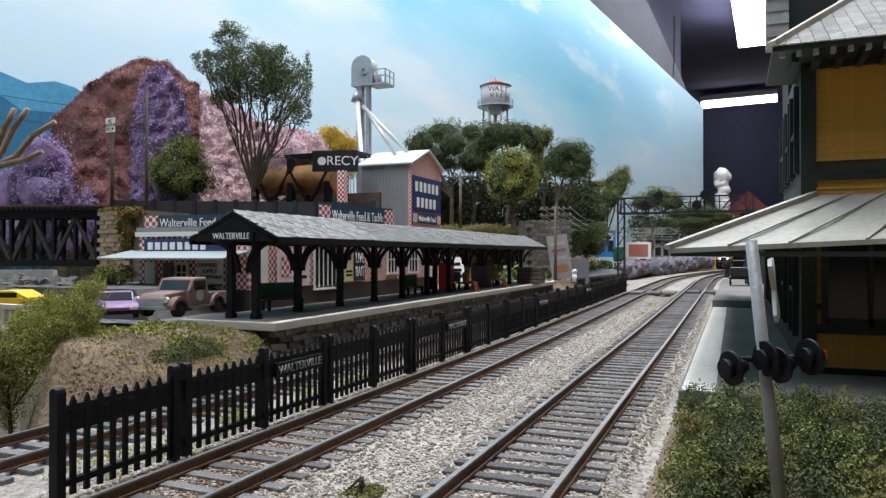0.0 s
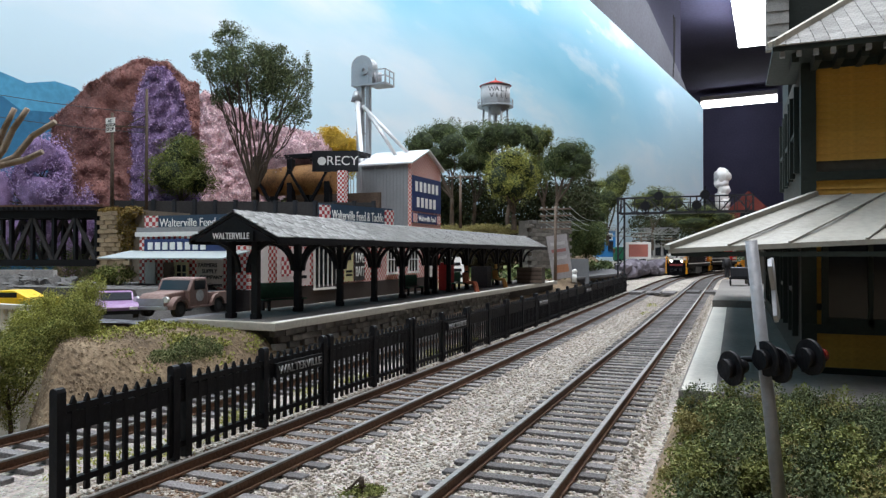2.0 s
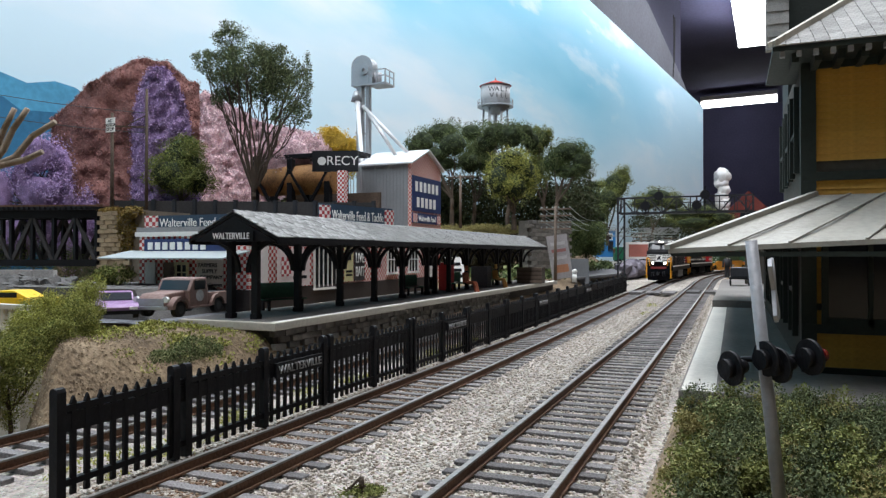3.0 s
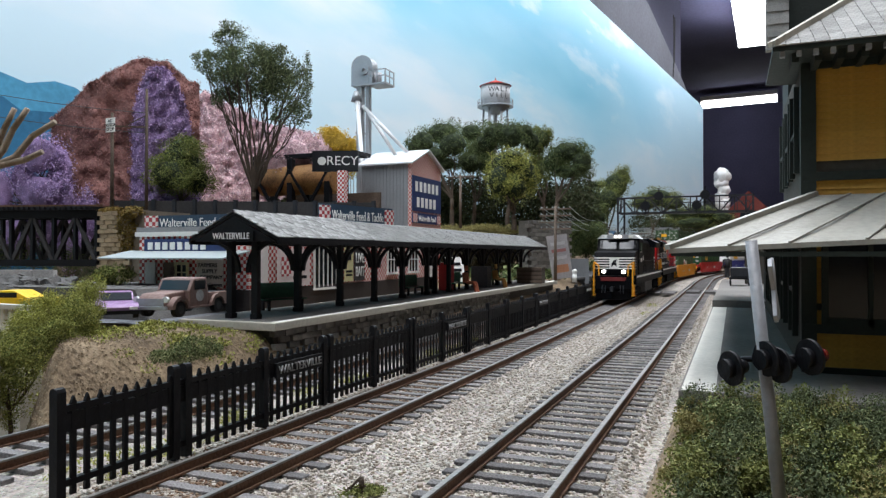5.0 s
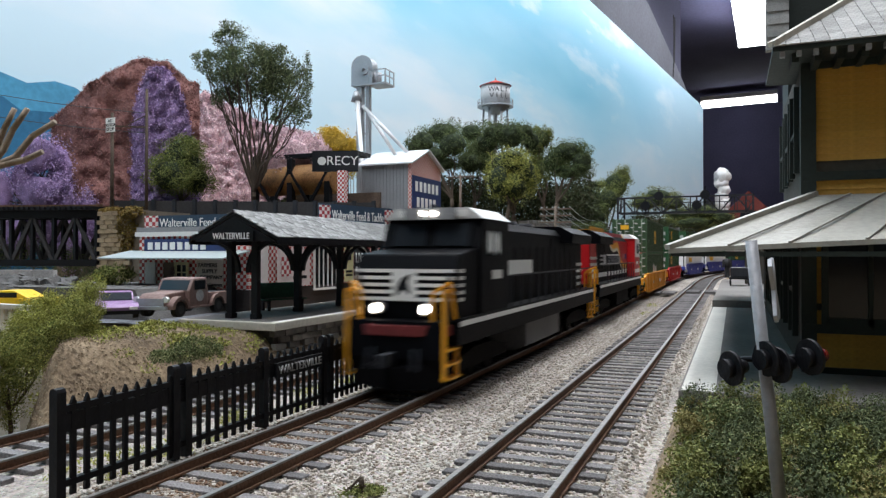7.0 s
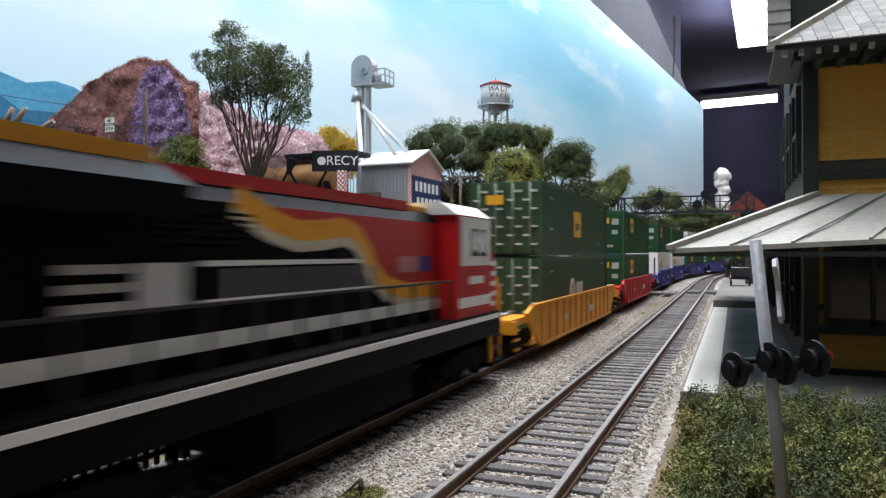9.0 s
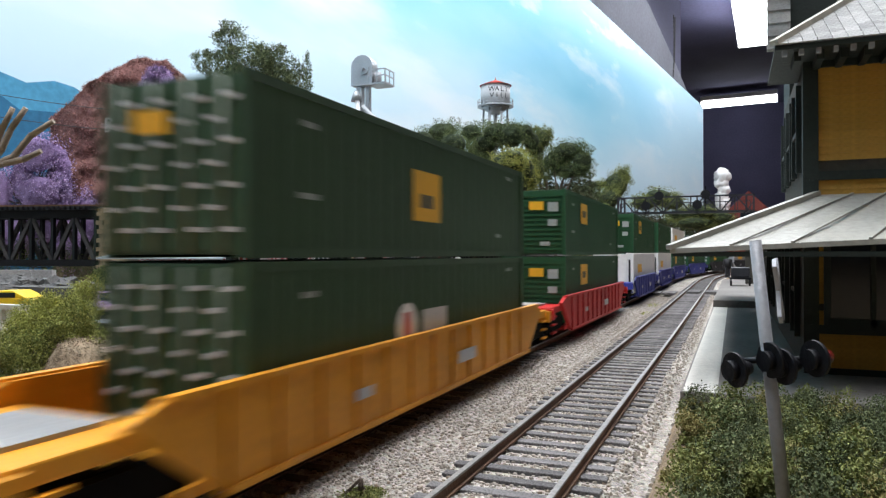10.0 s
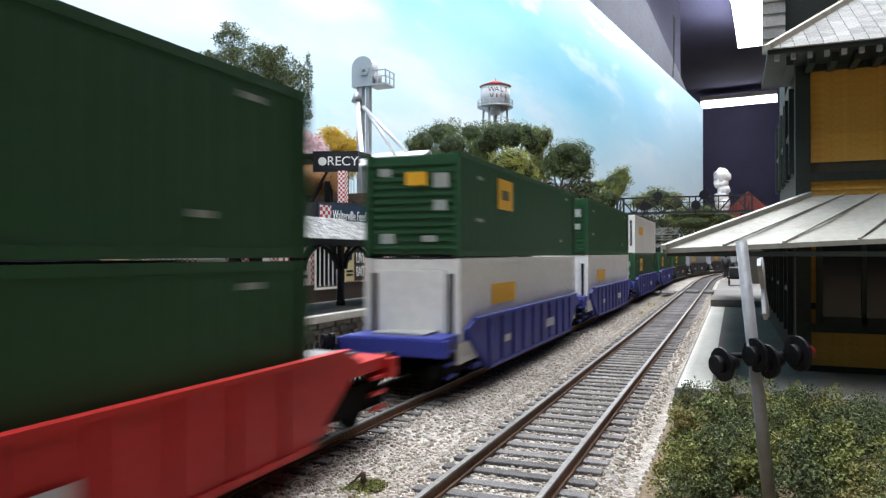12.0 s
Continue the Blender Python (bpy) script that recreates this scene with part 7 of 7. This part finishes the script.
            for z0, z1, y0, y1 in ((3.28, 3.36, -1.6, L - 6.2), (2.74, 2.82, -2.2, L - 6.2), (2.12, 2.36, -L + 5.2, L - 1.2)):
                part("white_stripe", flank([(y0, z0), (y1, z0), (y1, z1), (y0, z1)], .9935 if z0 < 2.5 else .982, 1.0 if z0 < 2.5 else .9845), LETTER, hood)
            for k in range(11):
                y0 = -1.3 + .44 * k
                part("grille_bar", flank([(y0, 2.82), (y0 + .1, 2.82), (y0 + .1, 3.24), (y0, 3.24)], .985, 1.02), GREYPLATE, hood)
            grey = mat("grey_white_letter", (0.55, 0.55, 0.55), .6)
            part("name_bar", flank([(L - 5.9, 2.76), (L - 5.05, 2.76), (L - 5.05, 3.34), (L - 5.9, 3.34)], .993, 1.0), grey, hood, "plain pale block of lettering")
            for z in (2.78, 3.0, 3.22):
                part("name_bar", flank([(L - 4.95, z), (L - 4.0, z), (L - 4.0, z + .11), (L - 4.95, z + .11)], .993, 1.0), grey, hood)
            part("rating_plate", flank([(-4.2, 3.05), (-3.5, 3.05), (-3.5, 3.4), (-4.2, 3.4)], .993, 1.0), mat("blue_emblem", (0.06, 0.05, 0.25), .5), hood, "plain blue emblem square")
            part("rating_plate", flank([(-3.4, 3.05), (-2.4, 3.05), (-2.4, 3.4), (-3.4, 3.4)], .993, 1.0), mat("pale_red_print", (0.5, 0.2, 0.2), .5), hood)
            part("red_end", flank([(L - 2.9, 1.56), (L - 1.1, 1.56), (L - 1.1, 4.2), (L - 2.9, 4.2)], .98, .99), LOCORED, hood)
            for k in range(4):
                z = 2.1 + .33 * k
                part("white_stripe", flank([(L - 3.0, z), (L - 1.1, z), (L - 1.1, z + .15), (L - 3.0, z + .15)], .993, 1.0), LETTER, hood)
            part("cab_stripe", flank([(-L + 2.7, 2.1), (-L + 5.1, 2.1), (-L + 5.1, 2.36), (-L + 2.7, 2.36)], 1.482, 1.49), LETTER, cab)
            part("cab_letter_bar", flank([(-L + 3.3, 2.68), (-L + 4.4, 2.68), (-L + 4.4, 2.88), (-L + 3.3, 2.88)], 1.482, 1.49), LETTER, cab)
        part("roof_panel", boxes((-.7, .7, -L + 6.5, -L + 9, 4.455, 4.475)), LOCORED, hood)
        part("roof_panel", boxes((-.7, .7, -L + 5.3, -L + 6.4, 4.455, 4.6)), GOLD, hood, bevel=0.03)
        for x in (-.78, .74):
            part("roof_edge", boxes((x, x + .04, -L + 6.5, 4.3, 4.45, 4.66)), LOCORED, hood)
        for x in (-.95, .91):
            part("roof_edge", boxes((x, x + .04, 4.5, L - 1.4, 4.6, 4.8)), GOLD, hood)
        part("roof_panel", boxes((-.85, .85, 4.5, L - 1.4, 4.625, 4.65)), GOLD, hood)
        part("tail_panel", boxes((-.95, .95, L - 1.1, L - 1.09, 1.6, 4.2)), LOCORED, hood)
    else:
        for sd in (-1, 1):
            x0, x1 = sorted((sd * .98, sd * .99))
            part("emblem", boxes((x0, x1, -3.2, -.2, 2.75, 3.25)), LETTER, hood, "plain white bar of lettering")
            x0, x1 = sorted((sd * 1.482, sd * 1.49))
            part("cab_number_bar", boxes((x0, x1, -L + 3.6, -L + 4.5, 2.75, 3.0)), LETTER, cab)
            for k in range(4):
                x0, x1 = sorted((sd * .98, sd * .99))
                part("end_stripe", boxes((x0, x1, L - 2.4, L - 1.15, 2.0 + .3 * k, 2.14 + .3 * k)), LETTER, hood)
    bm = bmesh.new()
    for x in (-1.45, 1.45):
        for k in range(11):
            yy = -L + 5.6 + 1.05 * k
            beam(bm, (x, yy, 1.8), (x, yy, 2.8), .05)
        beam(bm, (x, -L + 5.5, 2.8), (x, L - 1.6, 2.8), .05)
    part("handrail", bm, DARKSTEEL, t)
    for x in (-1.25, 1.25):
        part("nose_handrail", boxes((x - .03, x + .03, -LF + .88, -LF + .94, 1.6, 3.0)), DARKSTEEL, t)
    bm = bmesh.new()
    cyl(bm, (-.35, -L + 4.2, 4.7), (-.35, -L + 3.7, 4.8), .07, .12, 10)
    part("horn", bm, DARKSTEEL, cab)
    for x, z in ((-1.0, 4.48), (.72, 4.48)):
        part("number_board", boxes((x, x + .34, -L + 2.72, -L + 2.76, z, z + .18)), LETTER, cab)
    for x in (-1.2, -.06, 1.12):
        bm = bmesh.new()
        prism(bm, [(-L + 2.56, 3.66), (-L + 2.86, 4.34), (-L + 2.82, 4.34), (-L + 2.53, 3.66)], 0, x, x + .1)
        part("window_pillar", bm, LOCOBLACK if not red else WHITE, cab)
    part("walkway", boxes((-1.52, 1.52, -LF + 1.0, L - .8, 1.8, 1.85)), LOCOBLACK, t)
    return t


def container(label, length, z0, h, material, marks, rz_end=True):
    c = thing("container", label, "container", group="stacked containers")
    w, l = 1.3, length / 2
    part("box_body", boxes((-w, w, -l, l, z0 + .05, z0 + h - .03)), material, c, bevel=0.02)
    for sx in (-1, 1):
        for sy in (-1, 1):
            part("corner_post", boxes((sx * w - .07, sx * w + .07, sy * l - .09, sy * l + .09, z0, z0 + h)), material, c)
    part("top_rail", boxes((w - .04, w + .03, -l, l, z0 + h - .14, z0 + h), (-w - .03, -w + .04, -l, l, z0 + h - .14, z0 + h)), material, c)
    part("bottom_rail", boxes((w - .04, w + .03, -l, l, z0, z0 + .15), (-w - .03, -w + .04, -l, l, z0, z0 + .15)), material, c)
    bm = bmesh.new()
    y = -l + .35
    while y < l - .35:
        prism(bm, [(w, y), (w + .022, y + .05), (w + .022, y + .2), (w, y + .25)], 2, z0 + .15, z0 + h - .14)
        y += .5
    part("side_corrugation", bm, material, c)
    if marks == "doors":
        for x in (-.65, .65):
            dd = part("door", boxes((x - .6, x + .6, -l - .04, -l, z0 + .12, z0 + h - .12)), material, c)
            for xx in (-.35, .3):
                bm = bmesh.new()
                cyl(bm, (x + xx, -l - .08, z0 + .08), (x + xx, -l - .08, z0 + h - .08), .04, seg=8)
                part("lock_rod", bm, mat("dull_green_rod", (0.16, 0.19, 0.14), .6), dd)
            for k in range(7):
                for j in range(4):
                    if (k + j) % 2:
                        part("hinge_bar", boxes((x - .55 + .29 * j, x - .3 + .29 * j, -l - .1, -l - .04, z0 + .38 + .32 * k, z0 + .45 + .32 * k)), mat("grey_white_letter", (0.55, 0.55, 0.55), .6), dd)
    else:
        rows = [(-1.2, 1.2, -l - .05, -l, z0 + .2 + .2 * k, z0 + .29 + .2 * k) for k in range(int(h / .2) - 1)]
        part("end_rib", boxes(*rows) if material is not BOXWHITE else boxes((-.95, .95, -l - .05, -l, z0 + .25, z0 + h - .3)), material, c, bevel=0.0 if material is not BOXWHITE else .04)
        if material in (BOXGREEN, BOXGREEN2):
            for x0, x1, za, zb in ((-.95, -.6, .78, .86), (.62, 1.05, .66, .8), (.62, 1.0, .44, .54), (-.9, -.5, .12, .22), (.3, .7, .14, .2)):
                part("printed_panel", boxes((x0, x1, -l - .06, -l - .052, z0 + h * za, z0 + h * zb)), mat("faded_marking", (0.33, 0.36, 0.33), .6), c)
        if material is BOXWHITE:
            # raised black bars in place of the shade in the end recesses
            for x in (-1.16, 1.04):
                part("end_recess", boxes((x, x + .12, -l - .06, -l, z0 + .5, z0 + h - .4)), BLACK, c)
    yel = mat("yellow_decal", (0.80, 0.42, 0.02), 0.5, vary=0.1)
    if material in (BOXGREEN, BOXGREEN2):
        if marks != "doors" or z0 > 2:
            part("end_logo", boxes((-.7 if marks == "doors" else -.15, -.05 if marks == "doors" else .45, -l - .12, -l - .1, z0 + h - .85, z0 + h - .5)), yel, c, "plain yellow logo square")
        if marks != "upper_only":
            y0 = -l + (5.6 if marks == "doors" else 3.2)
            if marks == "doors" and z0 < 2:
                o = part("side_logo", (lambda b: (cyl(b, (w + .03, y0 - .3, z0 + 1.3), (w + .036, y0 - .3, z0 + 1.3), .5, seg=20), b)[1])(bmesh.new()), LETTER, c, "plain pale round logo")
                part("logo_core", boxes((w + .036, w + .04, y0 - .48, y0 - .12, z0 + 1.02, z0 + 1.6)), mat("pink_decal", (0.55, 0.12, 0.12), .5), o)
                part("side_logo", boxes((w + .03, w + .036, y0 + .5, y0 + 1.9, z0 + 1.0, z0 + 1.6)), mat("grey_white_letter", (0.55, 0.55, 0.55), .6), c, "plain pale logo block")
            else:
                f0 = .29 if marks == "doors" else .52
                k = part("side_logo", boxes((w + .03, w + .036, y0, y0 + 1.5, z0 + h * f0, z0 + h * (f0 + (.41 if marks == "doors" else .34)))), yel, c, "plain yellow logo square")
                part("logo_core", boxes((w + .036, w + .04, y0 + .35, y0 + 1.1, z0 + h * (f0 + .11), z0 + h * (f0 + .22))), mat("dark_decal", (0.12, 0.10, 0.05), .6), k)
        for yy, zz, ww in ((-l + 1.3, .35, .55), (-l + 1.4, .78, .4), (l - 1.6, .85, .5), (l - 2.6, .2, .4)):
            part("marking_bar", boxes((w + .03, w + .034, yy, yy + ww, z0 + h * zz, z0 + h * zz + .1)), mat("faded_marking", (0.33, 0.36, 0.33), .6), c)
    else:
        part("side_logo", boxes((w + .03, w + .036, -l + 2.6, -l + 5.0, z0 + h * .5, z0 + h * .72)), yel, c, "plain yellow logo bar")
    return c


def well_car(name, label, length, material, lead_truck=True):
    """A well car: deep side sills, end platforms over the bogies. length over ends."""
    t = thing(name, label, "well car", group="well cars")
    l = length / 2
    wl = l - 2.5
    for s in (-1, 1):
        b = bmesh.new()
        prism(b, [(-wl - .3, 1.05), (-wl + .75, .3), (wl - .75, .3), (wl + .3, 1.05), (wl + .9, 1.5), (wl + .2, 1.72), (-wl - .2, 1.72), (-wl - .9, 1.5)], 0, min(s * 1.36, s * 1.5), max(s * 1.36, s * 1.5))
        side = part("side_sill", b, material, t)
        part("sill_flange", boxes((s * 1.5 - .08, s * 1.5 + .08, -wl - .3, wl + .3, 1.68, 1.76), (s * 1.5 - .06, s * 1.5 + .06, -wl + .75, wl - .75, .26, .36)), material, side)
        y = -wl + .8
        while y < wl - .7:
            part("sill_rib", boxes((s * 1.5 - .03, s * 1.5 + .05, y, y + .07, .36, 1.68)), material, side)
            y += 1.15
        for y0, y1, z0, z1 in ((1.0, 2.2, .8, 1.1), (-4.0, -3.4, .85, 1.05)):
            part("marking_bar", boxes((*sorted((s * 1.556, s * 1.56)), y0, y1, z0, z1)), mat("grey_white_letter", (0.55, 0.55, 0.55), .6), side)
    part("well_floor", boxes((-1.36, 1.36, -wl, wl, .35, .5)), material, t)
    for s in (-1, 1):
        y0, y1 = sorted((s * (wl + .1), s * (l - .2)))
        part("end_platform", boxes((-1.35, 1.35, y0, y1, 1.15, 1.4)), material, t, bevel=0.03)
        part("end_deck", boxes((-.75, .75, y0 + .35, y1 - .3, 1.4, 1.46)), mat("worn_grey_deck", (0.30, 0.29, 0.28), .7, vary=.3), t)
        part("end_sill", boxes((-1.5, 1.5, s * (l - .25) - .12, s * (l - .25) + .12, .95, 1.35)), material, t)
        part("ladder", boxes(*[(1.3, 1.42, s * (l - .7) - .25, s * (l - .7) + .25, .4 + .3 * k, .46 + .3 * k) for k in range(3)]), material, t)
        part("coupler", boxes((-.12, .12, s * l - .3, s * l + .3, .8, 1.05)), DARKSTEEL, t)
        truck(t, s * (l - 1.6), 2, 1.5)
    return t


LOCO1 = locomotive("lead_locomotive", "black road locomotive with white nose stripes, lit headlamps", "black")
LOCO2 = locomotive("trailing_locomotive", "red and black locomotive with gold swoosh, coupled backwards", "red")
# distance behind the leading nose of each vehicle's middle
TRAIN = [(LOCO1, 9.9, 0), (LOCO2, 29.6, 180)]
CARS = [(48.5, 21.4, ORANGE, "orange-yellow double-stack well car", (BOXGREEN, "doors", BOXGREEN, "doors")),
        (69.3, 20.0, RED, "red double-stack well car", (BOXGREEN2, "ribs", BOXGREEN2, "ribs")),
        (90.3, 17.2, PURPLE, "purple double-stack well car", (BOXWHITE, "ribs", BOXGREEN2, "ribs")),
        (107.4, 17.2, PURPLE, "purple double-stack well car", (BOXWHITE, "ribs", BOXGREEN2, "upper_only")),
        (124.8, 17.2, PURPLE, "purple double-stack well car", (BOXGREEN2, "ribs", BOXWHITE, "ribs"))]
for k in range(5):
    CARS.append((142.2 + 17.4 * k, 17.2, (PURPLE, DARKSTEEL, DARKSTEEL, DARKSTEEL, DARKSTEEL)[k], "dark low well car", (BOXGREEN2 if k < 2 else GREYPLATE, "ribs", None, "")))
for mid, length, m, lab, (lo, lm, up, um) in CARS:
    mid += 1.2
    TRAIN.append((well_car("well_car", lab, length, m), mid, 0))
    TRAIN.append((container("dark container low in its well car" if lo is GREYPLATE else ("white container low in its well car" if lo is BOXWHITE else "dark green container low in its well car"), 13.9, .62, 2.72, lo, lm), mid + (.2 if m is ORANGE else -.2), 0))
    if up:
        TRAIN.append((container("white container stacked on another" if up is BOXWHITE else "dark green container stacked on another", 13.9, 3.39, 2.71, up, um), mid + (.2 if m is ORANGE else -.2), 0))

SPEED = 16.5


def train_pose(t, behind, turn):
    s = 23.1 + SPEED * (6.5 - t) + .55 * max(0.0, 7.7 - t) + behind
    x, y, h = bent(T1, s)
    return pose(x * U, y * U, (-0.2 + grade(s)) * U, 0, 0, h + turn)


def motions():
    for ob, behind, turn in TRAIN:
        walk(ob, [(k * 0.5, train_pose(k * 0.5, behind, turn)) for k in range(25)])
        # wheels roll on the rail, a row for each frame
        roll = math.degrees(SPEED / .48 / FPS) * (-1 if turn else 1)
        for axle, y in WHEELS.get(ob, ()) if behind < 120 else ():
            walk(axle, [(k / FPS, pose(0, y * U, .48 * U, (roll * k) % 360)) for k in range(361)])


motions()
